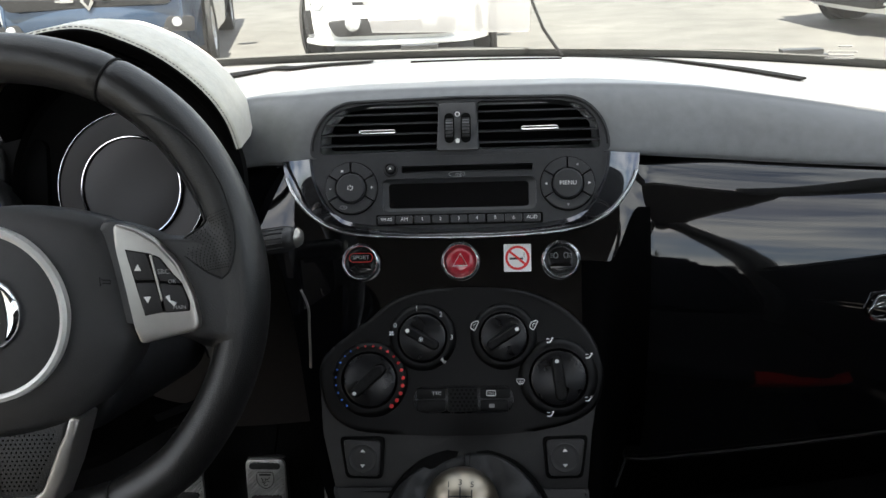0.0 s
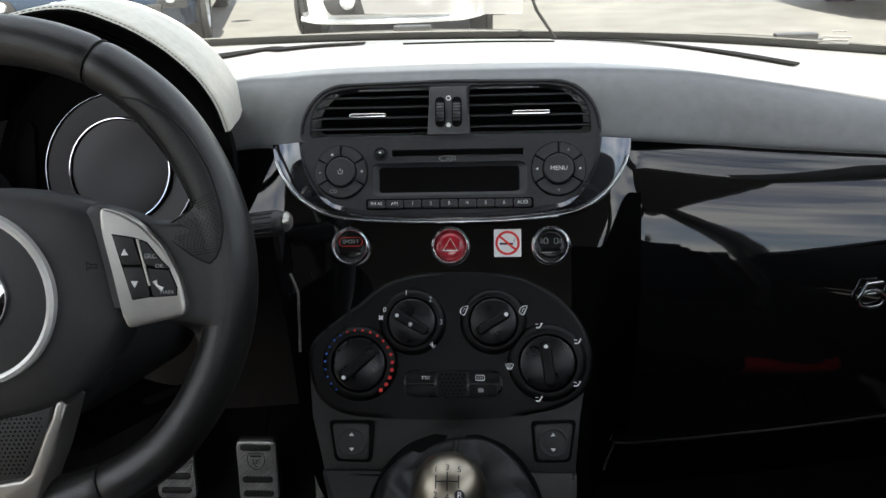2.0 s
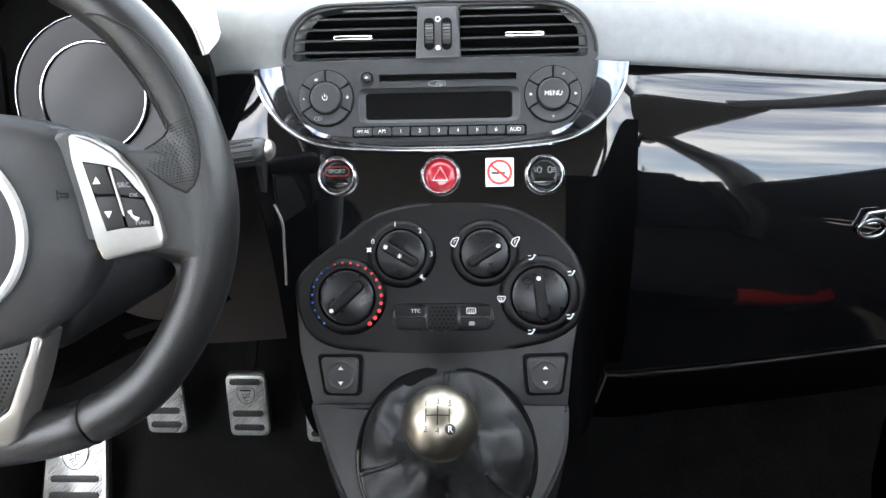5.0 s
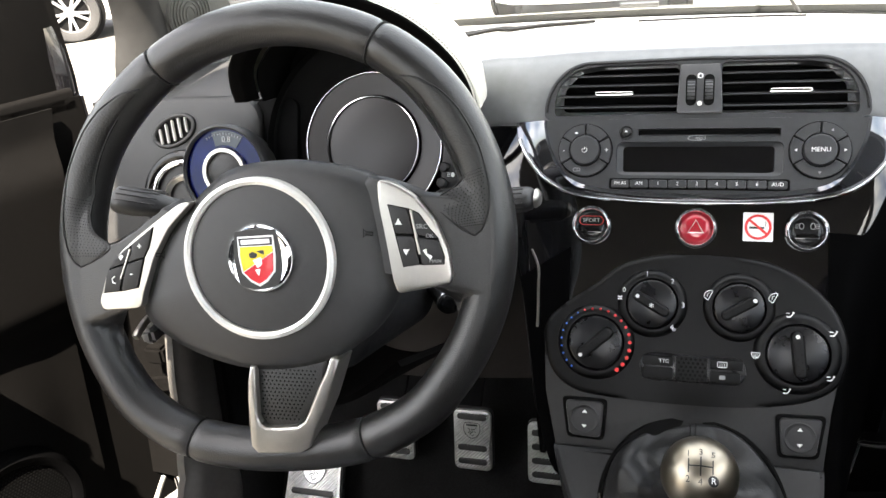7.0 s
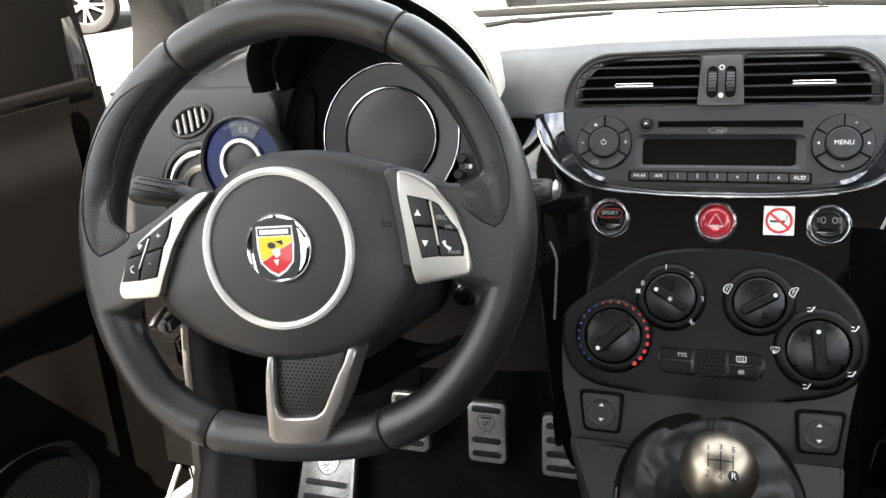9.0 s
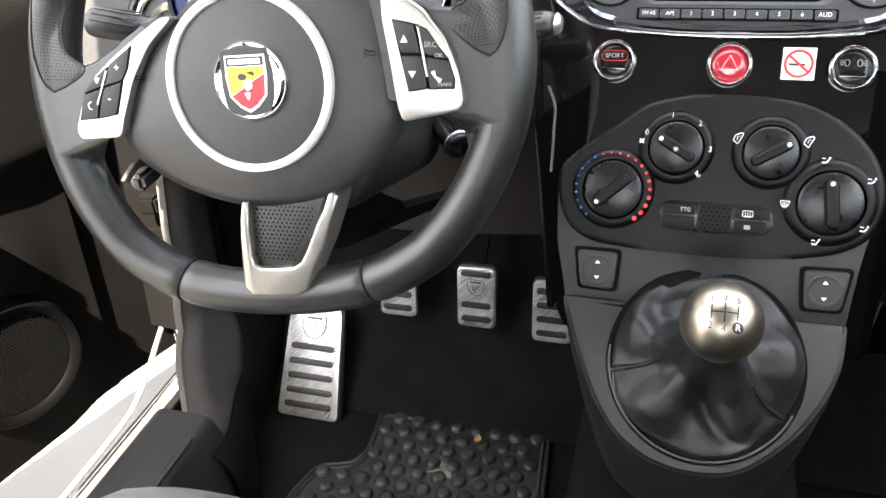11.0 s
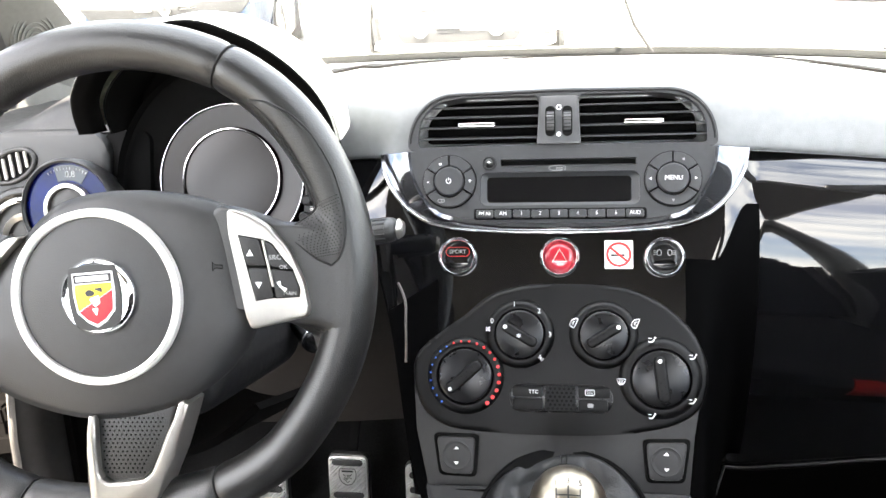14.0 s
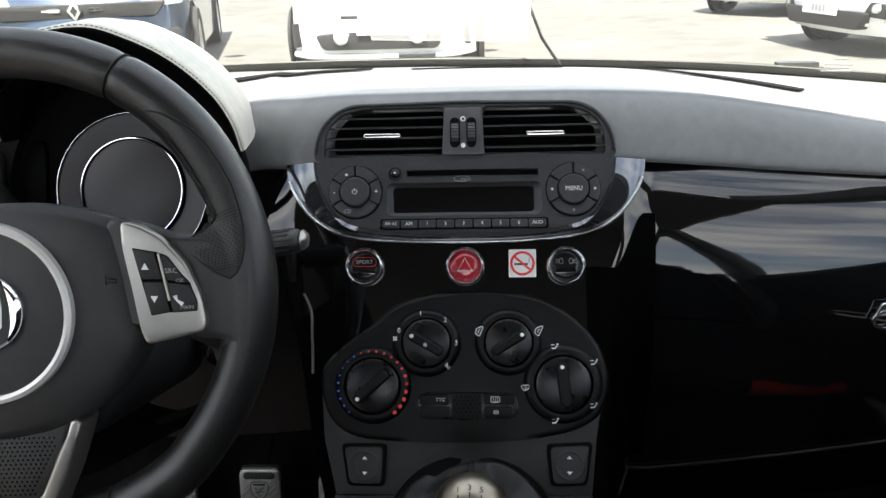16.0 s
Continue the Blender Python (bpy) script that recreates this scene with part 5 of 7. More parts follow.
prof = [(0.0, R_K)] + [(R_K * math.sin(radians(a)), R_K * math.cos(radians(a))) for a in range(6, 146, 7)] + [(0.0152, -0.0242), (0.0150, -0.029), (0.0, -0.029)]
ball = part("knob", lathe(prof, 56), M_KNOB, lever, "brushed metal ball knob", smooth=45)
ball.matrix_basis = KN
neck = part("knob_collar", lathe([(0.0152, -0.0222), (0.0178, -0.0245), (0.0178, -0.0275), (0.0150, -0.0305)], 40), M_KNOB, lever, smooth=40)
neck.matrix_basis = KN


def on_ball(bm, lift=0.0001):
    for v in bm.verts:
        x, y = v.co.x, v.co.y
        d = Vector((x, y, math.sqrt(max(R_K ** 2 - x * x - y * y, 1e-8)))).normalized()
        v.co = d * (R_K + lift + v.co.z)
    return bm


def line_bm(x0, y0, x1, y1, w=0.00045):
    d = Vector((x1 - x0, y1 - y0, 0))
    n_ = Vector((-d.y, d.x, 0)).normalized() * w
    bm = bmesh.new()
    k = 10
    L = [bm.verts.new(Vector((x0, y0, 0.0001)) + d * i / k + n_) for i in range(k + 1)]
    Rr = [bm.verts.new(Vector((x0, y0, 0.0001)) + d * i / k - n_) for i in range(k + 1)]
    for i in range(k):
        bm.faces.new((L[i], L[i + 1], Rr[i + 1], Rr[i]))
    return bm


gate = bmesh.new()
for seg in ((-0.0080, 0, 0.0080, 0), (-0.0080, 0.0048, -0.0080, -0.0048), (0, 0.0065, 0, -0.0065), (0.0080, 0.0048, 0.0080, -0.0048)):
    join(gate, line_bm(*seg))
part("gate_mark", on_ball(gate), M_BLACKPRINT, ball, "engraved gear pattern")
for w_, x, y in (("1", -0.0082, 0.0085), ("3", 0, 0.0098), ("5", 0.0082, 0.0085), ("2", -0.0082, -0.0090), ("4", 0, -0.0105)):
    part("gear_number", on_ball(text(w_, 0.0062, x, y, 0.0002, 0.00005)), M_BLACKPRINT, ball)
dot = lathe([(0.0, 0.00005), (0.0012, 0.00005), (0.0024, 0.00005), (0.0036, 0.00005)], 20)
part("reverse_disc", on_ball(move(dot, at(0.0086, -0.0090))), M_BLACKPRINT, ball)
part("gear_number", on_ball(text("R", 0.0058, 0.0086, -0.0090, 0.0003, 0.00005), 0.0002), M_WHITE, ball)

# ---- steering wheel ----
wheel = thing("steering_wheel", "black leather flat-bottomed steering wheel with silver spokes", "steering wheel", WHEEL)


RIM_W = -0.0290
# The wheel is turned a little to the left: how far its flat-bottomed rim reaches beyond a level one, by angle.
RIM_TURN = [(-200, -0.003), (-180, -0.002), (-165, 0.005), (-150, 0.0125), (-135, 0.011), (-120, 0.0075), (-105, 0.0035), (-88, 0.0), (-60, 0.0), (-35, -0.003), (-10, 0.0), (15, 0.003), (40, 0.007), (60, 0.004), (88, 0.0), (105, -0.003), (120, -0.006), (135, -0.006), (150, -0.003), (165, -0.003), (180, -0.002), (200, 0.005)]


def rim_centre(a):
    """The rim's centre line, flattened at the bottom."""
    x, y = 0.1705 * math.sin(a), 0.1705 * math.cos(a)
    if y < -0.120:
        y = -0.120 + (y + 0.120) * 0.78
    deg = (math.degrees(a) + 180) % 360 - 180
    k = 1 + soft_lin(deg, RIM_TURN, 12) / 0.17
    return Vector((x * k, (y + 0.0015) * k, RIM_W))


rims = [(-31.5, 29.5, 44), (29.5, 154.7, 84), (154.7, 205.3, 40), (205.3, 328.5, 84)]
for k, (a0, a1, n) in enumerate(rims):
    n2 = n
    pts = [rim_centre(radians(a0 + 0.25 + (a1 - a0 - 0.5) * i / n2)) for i in range(n2 + 1)]
    sc = []
    for i in range(n2 + 1):
        aa = a0 + (a1 - a0) * i / n2
        s_ = 1.0
        if k in (1, 3):
            m_ = aa if k == 1 else 360 - aa
            s_ += 0.04 * math.exp(-((m_ - 52) / 14) ** 2) + 0.03 * math.exp(-((m_ - 84) / 14) ** 2)
        d_ = min(aa - a0, a1 - aa)
        s_ *= 0.93 + 0.07 * min(d_ / 1.6, 1)
        sc.append(s_)
    part("rim", sweep(pts, circle_section(0.0170, 22, 0.0190), up=(0, 0, 1), scales=sc), M_LEATHER, wheel, "smooth black leather rim section", smooth=60)
for a in (-31.5, 29.5, 154.7, 205.3):
    c = rim_centre(radians(a))
    d = (rim_centre(radians(a + 1)) - c).normalized()
    sm = ring(0.0164, 0.0007, 36)
    part("rim_seam", move(sm, basis(c, Vector((0, 0, 1)), d.cross(Vector((0, 0, 1)))) @ Matrix.Diagonal((1.12, 1, 1, 1))), M_STITCH, wheel, smooth=60)


def dome(pts, z_edge, z_top, inset=0.72, steps=6, power=2.0):
    """A cushion with the given outline, rising to its middle."""
    bm = bmesh.new()
    cx, cy = sum(p[0] for p in pts) / len(pts), sum(p[1] for p in pts) / len(pts)
    rings = []
    for s in range(steps + 1):
        t = s / steps
        k = 1 - t
        z = z_edge + (z_top - z_edge) * (1 - k ** power) ** (0.5 if power >= 2 else 1)
        rings.append([bm.verts.new((cx + (x - cx) * max(k, 0.02), cy + (y - cy) * max(k, 0.02), z)) for x, y in pts])
    low = [bm.verts.new((x, y, z_edge - 0.022)) for x, y in pts]
    rings.insert(0, low)
    for a, b in zip(rings, rings[1:]):
        for i in range(len(pts)):
            j = (i + 1) % len(pts)
            bm.faces.new((a[i], a[j], b[j], b[i]))
    bm.faces.new(rings[-1])
    return bm


hub_out = smooth_loop([(-0.0545, 0.0440), (-0.0270, 0.0655), (0.0108, 0.0722), (0.0462, 0.0697), (0.0770, 0.0626), (0.0860, 0.0555), (0.0905, 0.0398), (0.0952, 0.0138), (0.0990, -0.0105), (0.1018, -0.0240), (0.0905, -0.0457), (0.0676, -0.0678), (0.0310, -0.0826), (-0.0158, -0.0872), (-0.0635, -0.0760), (-0.0970, -0.0569), (-0.1062, -0.0420), (-0.1018, -0.0285), (-0.0915, -0.0014), (-0.0768, 0.0220)], 4)
hub = part("airbag_cover", dome([(x - 0.0014, y) for x, y in hub_out], -0.0130, -0.0012, power=2.2, steps=12), M_PLASTIC_GREY, wheel, "matte grey-black airbag cover", smooth=70)
part("hub_ring", move(lathe([(0.0546, -0.006), (0.0550, 0.0012), (0.0575, 0.0026), (0.0601, 0.0014), (0.0608, -0.006)], 80), at(-0.001, 0.0003)), M_HUBRING, wheel, "satin silver ring round the hub", smooth=50)
part("hub_disc", move(lathe([(0.0, 0.0012), (0.025, 0.0008), (0.045, 0.0002), (0.0545, -0.0010), (0.0552, -0.004)], 72), at(-0.001, 0.0003)), M_PLASTIC_GREY, wheel, "dark grey hub disc", smooth=60)
BADGE = at(0.0018, 0.0014, 0, 3.5)
badge = part("badge", move(lathe([(0.0, 0.0045), (0.020, 0.0052), (0.0235, 0.0058), (0.0262, 0.0035), (0.0266, 0.0005)], 64), BADGE), M_CHROME, wheel, "round chrome badge", smooth=50)
shield = [(-0.0135, 0.0170), (-0.0100, 0.0182), (0.0, 0.0192), (0.0100, 0.0182), (0.0135, 0.0170), (0.0150, 0.006), (0.0148, -0.006), (0.0120, -0.0165), (0.0, -0.0195), (-0.0120, -0.0165), (-0.0148, -0.006), (-0.0150, 0.006)]
part("badge_field", move(slab(smooth_loop([(x * 1.22, y * 1.16) for x, y in shield], 3), 0.0050, 0.0062, 0.0004), BADGE), M_BLACKPRINT, badge)
inner = [(-0.0118, 0.0142), (0.0118, 0.0142), (0.0122, 0.002), (0.0110, -0.0080), (0.0055, -0.0140), (0.0, -0.0170), (-0.0055, -0.0140), (-0.0110, -0.0080), (-0.0122, 0.002)]
part("badge_edge", move(slab([(x * 1.22, y * 1.20) for x, y in inner], 0.0060, 0.0066, 0.0003), BADGE), M_PAPER, badge)
part("badge_yellow", move(slab([(-0.0112, 0.0082), (0.0112, 0.0082), (0.0114, 0.0045), (-0.0105, -0.0078), (-0.0116, 0.002)], 0.0064, 0.0070, 0.0002), BADGE @ Matrix.Diagonal((1.15, 1.14, 1, 1))), M_YELLOW, badge)
part("badge_red", move(slab([(0.0114, 0.0040), (0.0104, -0.0078), (0.0052, -0.0132), (0.0, -0.0160), (-0.0052, -0.0132), (-0.0102, -0.0082)], 0.0064, 0.0070, 0.0002), BADGE @ Matrix.Diagonal((1.15, 1.14, 1, 1))), M_REDENAMEL, badge)
part("badge_top", move(slab([(-0.0116, 0.0138), (0.0116, 0.0138), (0.0114, 0.0088), (-0.0114, 0.0088)], 0.0064, 0.0070, 0.0002), BADGE @ Matrix.Diagonal((1.15, 1.14, 1, 1))), M_BLACKPRINT, badge)
part("badge_bar", move(slab(rrect(0.0200, 0.0030, 0.0005, 2, 0, 0.0113), 0.0070, 0.0073), BADGE @ Matrix.Diagonal((1.15, 1.14, 1, 1))), M_PAPER, badge)
for pts in ([(-0.0062, 0.004), (-0.0030, 0.0058), (0.001, 0.0035), (-0.001, 0.0008), (-0.005, 0.001)], [(0.0, 0.0060), (0.006, 0.0066), (0.0062, 0.0030), (0.0035, 0.0042)], [(-0.0035, -0.0005), (0.0035, 0.0015), (0.0040, -0.0040), (0.0, -0.0065)], [(-0.0025, -0.0075), (0.0022, -0.0070), (0.0005, -0.0125)]):
    part("badge_figure", move(slab(rounded(pts, 0.001, 2), 0.0068, 0.0074), BADGE), M_BLACKPRINT if pts[0][1] > 0.003 else M_PAPER, badge)



def rim_top(a, r, lift=0.0):
    """Height of the rim's padded front at angle a and radius r, falling away to the inside."""
    g = 1 + 0.04 * math.exp(-((a - 52) / 14) ** 2) + 0.03 * math.exp(-((a - 84) / 14) ** 2)
    q = (r - 0.1712) / (0.0170 * g + lift)
    return RIM_W + (0.0190 * g + lift) * (math.sqrt(1 - q * q) if abs(q) < 0.985 else 0.17 - 2.2 * (abs(q) - 0.985))


def soft_max(p, q, k=0.004):
    h = max(0.0, min(1.0, 0.5 + 0.5 * (p - q) / k))
    return q * (1 - h) + p * h + k * h * (1 - h) * 0.5


for s in (1, -1):
    off = -2.0 if s > 0 else 9.0

    def polar(a, r, w):
        r *= 1 + soft_lin(s * a, RIM_TURN, 12) / 0.17 * smoothstep(r, 0.11, 0.165)
        return (s * r * math.sin(radians(a)), r * math.cos(radians(a)) + 0.0015, w)

    def spoke_fn(p, q):
        a = 52 + 66 * p
        r0 = lin(a, [(52, 0.080), (98, 0.080), (101, 0.128), (105, 0.147), (110, 0.154), (118, 0.158)])
        r1 = lin(a, [(52, 0.088), (61, 0.095), (71, 0.112), (77, 0.130), (78.5, 0.142), (80, 0.158), (84, 0.170), (118, 0.1725)] if s < 0 else [(52, 0.088), (58, 0.1055), (66, 0.1215), (72, 0.1345), (74, 0.1460), (76, 0.1600), (80, 0.1700), (84, 0.172), (118, 0.1725)])
        r = r0 + (r1 - r0) * q
        web = -0.0105 - 0.014 * (1 - smoothstep(p, 0, 0.10)) - 0.016 * smoothstep(a, 100, 106)
        return polar(a + off, r, -0.0025 * smoothstep(a, 104, 112) + soft_max(rim_top(a, r), web - 0.006 * smoothstep(q, 0.9, 1.0) * (a < 80)))

    part("spoke", sheet(spoke_fn, 60, 26, 0), M_LEATHER, wheel, "black leather-covered spoke", smooth=70)
    if s > 0:
        plate = [(0.0915, 0.0585), (0.1045, 0.0553), (0.1188, 0.0467), (0.1332, 0.0300), (0.1421, 0.0083), (0.1454, -0.0103), (0.1437, -0.0158), (0.1043, -0.0240), (0.1016, -0.0105), (0.0978, 0.0138), (0.0931, 0.0398)]
        keys = [[(0.1000, 0.0399), (0.1140, 0.0372), (0.1181, 0.0198), (0.1053, 0.0201)], [(0.1166, 0.0364), (0.1222, 0.0340), (0.1301, 0.0230), (0.1357, 0.0168), (0.1203, 0.0194)],
                [(0.1057, 0.0181), (0.1185, 0.0178), (0.1225, -0.0017), (0.1101, -0.0036)], [(0.1206, 0.0174), (0.1360, 0.0152), (0.1399, 0.0041), (0.1393, -0.0014), (0.1243, -0.0021)]]
        bar = [(0.1160, 0.0366), (0.1176, 0.0366), (0.1235, 0.0056), (0.1218, 0.0055)]
    else:
        plate = [(-0.0648, 0.0419), (-0.0825, 0.0299), (-0.1031, 0.0159), (-0.1205, 0.0025), (-0.1331, -0.0155), (-0.1409, -0.0360), (-0.1379, -0.0427), (-0.1038, -0.0398), (-0.1010, -0.0281), (-0.0906, -0.0014), (-0.0758, 0.0226), (-0.0544, 0.0428)]
        keys = [[(-0.1289, -0.0090), (-0.1244, -0.0027), (-0.1132, 0.0063), (-0.1085, 0.0090), (-0.1150, -0.0043)], [(-0.1064, 0.0108), (-0.0888, 0.0231), (-0.0934, 0.0075), (-0.0978, 0.0004), (-0.1130, -0.0042)],
                [(-0.1301, -0.0108), (-0.1162, -0.0065), (-0.1208, -0.0266), (-0.1356, -0.0283)], [(-0.1136, -0.0060), (-0.0984, -0.0013), (-0.1051, -0.0235), (-0.1193, -0.0266)]]
        bar = [(-0.1093, 0.0069), (-0.1079, 0.0060), (-0.1182, -0.0171), (-0.1197, -0.0171)]
    sp = part("spoke_plate", slab(rounded(plate, 0.005, 3), -0.022, -0.0032, 0.0022, 3), M_SATIN, wheel, "satin silver spoke plate", smooth=40)
    mid_x, mid_y = sum(p[0] for k in keys for p in k) / 18, sum(p[1] for k in keys for p in k) / 18
    hull = [keys[0][0], keys[0][1], keys[1][0]] + keys[1][1:4] + keys[3][1:4] + [keys[3][-1], keys[2][2], keys[2][3]] if s > 0 else [keys[0][0], keys[0][1], keys[0][2], keys[0][3], keys[1][0], keys[1][1], keys[1][2], keys[1][3], keys[3][1], keys[3][2], keys[3][3], keys[2][2], keys[2][3]]
    kp = part("key_pad", slab([(mid_x + (x - mid_x) * 1.03, mid_y + (y - mid_y) * 1.03) for x, y in hull], -0.010, -0.0026), M_DARK, wheel, "black key pad", smooth=40)
    for k_ in keys:
        part("key", slab(rounded(k_, 0.0012, 2), -0.006, -0.0014, 0.0006), M_PLASTIC, kp, "black rubber key", smooth=40)
    part("key_bar", slab(bar, -0.004, -0.0004, 0.0004), M_SATIN, kp)
    if s > 0:
        for x_, y_, d in ((0.1076, 0.0281, 1), (0.1127, 0.0070, -1)):
            part("arrow", slab([(x_ - 0.0024, y_ - d * 0.0018), (x_ + 0.0024, y_ - d * 0.0018), (x_, y_ + d * 0.0026)], -0.0014, -0.0010), M_WHITE, kp)
        part("key_text", text("SRC", 0.0048, 0.1246, 0.0250, -0.0012), M_DIM, kp)
        part("key_text", text("OK", 0.0038, 0.1300, 0.0184, -0.0012), M_DIM, kp)
        part("key_text", text("MAIN", 0.0036, 0.1338, 0.0008, -0.0012), M_DIM, kp)
        part("phone_mark", sweep([(0.1262, 0.0088, -0.0012), (0.1276, 0.0055, -0.0010), (0.1312, 0.0028, -0.0012)], circle_section(0.0010, 6), scales=[1.5, 0.7, 1.5]), M_WHITE, kp)
    else:
        part("key_text", text("+", 0.0075, -0.1005, 0.0085, -0.0012), M_WHITE, kp)
        part("key_text", text("-", 0.0085, -0.1092, -0.0125, -0.0012), M_WHITE, kp)
        part("voice_mark", sweep([(-0.1240, -0.0150, -0.0012), (-0.1268, -0.0172, -0.0012), (-0.1262, -0.0200, -0.0012), (-0.1240, -0.0206, -0.0012)], circle_section(0.0005, 5)), M_WHITE, kp)
        part("mute_mark", slab([(-0.1172, 0.0020), (-0.1192, 0.0000), (-0.1178, -0.0025), (-0.1150, 0.0010)], -0.0014, -0.0010), M_WHITE, kp)
    R_IN = [(40, 0.1615), (46, 0.1610), (54, 0.1595), (62, 0.1590), (70, 0.1590), (72.6, 0.1570), (73.8, 0.1450), (74.6, 0.1360), (76, 0.1350), (78.5, 0.1385), (82, 0.1445), (85, 0.1515), (87, 0.1600)]
    if s < 0:
        R_IN = [(40, 0.1615), (54, 0.1595), (66, 0.1575), (74, 0.1540), (78.5, 0.1480), (80, 0.1400), (81, 0.1335), (82.5, 0.1335), (84, 0.1385), (86, 0.1500), (87, 0.1600)]
    R_OUT = [(40, 0.1620), (44, 0.1690), (50, 0.1750), (56, 0.1778), (66, 0.1785), (76, 0.1760), (80, 0.1737), (83.5, 0.1700), (86, 0.1655), (87, 0.1610)]

    def grip_fn(p, q):
        a = 40 + 47 * p
        r0, r1 = lin(a, R_IN), lin(a, R_OUT)
        r = r0 + (r1 - r0) * q
        web = lin(a, [(40, -0.050), (60, -0.044), (70, -0.0165), (76, -0.0110), (87, -0.0095)])
        e = min(q, 1 - q, p * 1.5, (1 - p) * 1.5)
        return polar(40 + (a - 40) * 0.936 if s > 0 else 38 + (a - 40) * 1.19, r, soft_max(rim_top(a, r, 0.0006), web) + 0.0010 * smoothstep(e, 0, 0.12) - 0.0008)

    gp = part("thumb_grip", sheet(grip_fn, 60, 20, 0), M_PERF, wheel, "perforated leather thumb grip", smooth=70)
    edge_pts = [grip_fn(k / 40, 0.0) for k in range(8, 41)] + [grip_fn(1.0, k / 6) for k in range(1, 6)] + [grip_fn(1 - k / 40, 1.0) for k in range(41)]
    part("grip_seam", sweep([Vector(p) + Vector((0, 0, 0.0002)) for p in edge_pts], circle_section(0.0008, 6)), M_STITCH, wheel, smooth=60)
    holes_bm = bmesh.new()
    for i in range(30):
        for j in range(11):
            p, q = 0.66 + 0.0150 * i, (j + 0.5 + 0.5 * (i % 2)) / 12
            if p < 0.96:
                c = Vector(grip_fn(p, q))
                join(holes_bm, move(lathe([(0, 0.0002), (0.00040, 0.0002), (0.00045, -0.001)], 6), Matrix.Translation(c)))
    part("perforation", holes_bm, M_DARK, gp)
hornL = [((-0.0846, 0.0020), 1), ((0.0840, 0.0196), -1)]
for (x, y), s in hornL:
    hb = sweep([(-0.0035 * s, 0.0008, 0), (-0.0035 * s, -0.0016, 0), (0.0015 * s, -0.0010, 0), (0.0035 * s, -0.003, 0), (0.0035 * s, 0.003, 0), (0.0015 * s, 0.0010, 0), (-0.0035 * s, 0.0008, 0)], circle_section(0.0003, 4))
    part("horn_mark", move(hb, at(x, y, -0.0038)), M_DARK, wheel)

# Lower spoke: a silver yoke over a perforated insert.
ins = part("spoke_insert", slab(rounded([(-0.0135, -0.0800), (0.0470, -0.0760), (0.0390, -0.0960), (0.0290, -0.1190), (0.0195, -0.1310), (-0.0055, -0.1330), (-0.0130, -0.1250)], 0.006, 4), -0.030, -0.0135, 0.002), M_PERF, wheel, "perforated black insert", smooth=40)
pb = bmesh.new()
for i in range(17):
    for j in range(14):
        x, y = -0.0095 + 0.0034 * i + 0.0017 * (j % 2), -0.0870 - 0.0030 * j
        if x < 0.0375 - 0.46 * (-0.087 - y):
            join(pb, move(lathe([(0, -0.0130), (0.0006, -0.0130), (0.0007, -0.0140)], 6), at(x, y)))
part("perforation", pb, M_DARK, ins)
yoke_out = [(-0.0167, -0.0840), (-0.0190, -0.0960), (-0.0199, -0.1115), (-0.0194, -0.1300), (-0.0190, -0.1478), (-0.0135, -0.1533), (0.0050, -0.1525), (0.0220, -0.1506), (0.0291, -0.1464), (0.0360, -0.1300), (0.0443, -0.1120), (0.0505, -0.0945), (0.0566, -0.0760), (0.0530, -0.0735), (0.0492, -0.0748)]
yoke_in = [(0.0452, -0.0860), (0.0404, -0.0946), (0.0304, -0.1173), (0.0265, -0.1250), (0.0206, -0.1295), (0.0070, -0.1315), (-0.0053, -0.1322), (-0.0102, -0.1298), (-0.0120, -0.1245), (-0.0124, -0.1050), (-0.0119, -0.0840)]
part("yoke", slab(yoke_out + yoke_in, -0.036, -0.0075, 0.0022, 3), M_SATIN, wheel, "satin silver yoke of the lower spoke", smooth=40)

# ---- steering column, stalks, ignition ----
column = thing("steering_column", "black plastic steering column shroud", "steering column")
cm = basis((-0.305, -0.20, 0.820), (1, 0, 0), (0, 0.292, 0.956))
sh = part("shroud", move(slab(rrect(0.110, 0.075, 0.035, 6), -0.19, -0.012, 0.012, 3), Matrix.Translation((0, -0.055, 0))), M_PLASTIC, column, smooth=50)
sh.matrix_basis = cm
lo = part("lower_shroud", sheet(lambda a, b: (-0.38 + 0.15 * a, -0.20 + 0.22 * b, 0.735 - 0.045 * math.sin(math.pi * a) * (1 - 0.3 * b) - 0.10 * b), 16, 8, 0.006), M_CARD_SHADED, column, smooth=60)
ig = thing("ignition_lock", "black ignition lock with a chrome rim", "ignition lock", basis((-0.222, -0.070, 0.722), (0.8, 0.6, 0), (0.1, -0.15, 0.98)))
part("barrel", lathe([(0.0, 0.006), (0.010, 0.006), (0.0125, 0.004), (0.014, -0.03)], 28), M_SEMI, ig, smooth=40)
part("rim", ring(0.0125, 0.0014, 28), M_CHROME, ig, smooth=60)
part("key_slot", box(-0.0010, 0.0010, -0.006, 0.006, 0.005, 0.0068), M_DARK, ig)


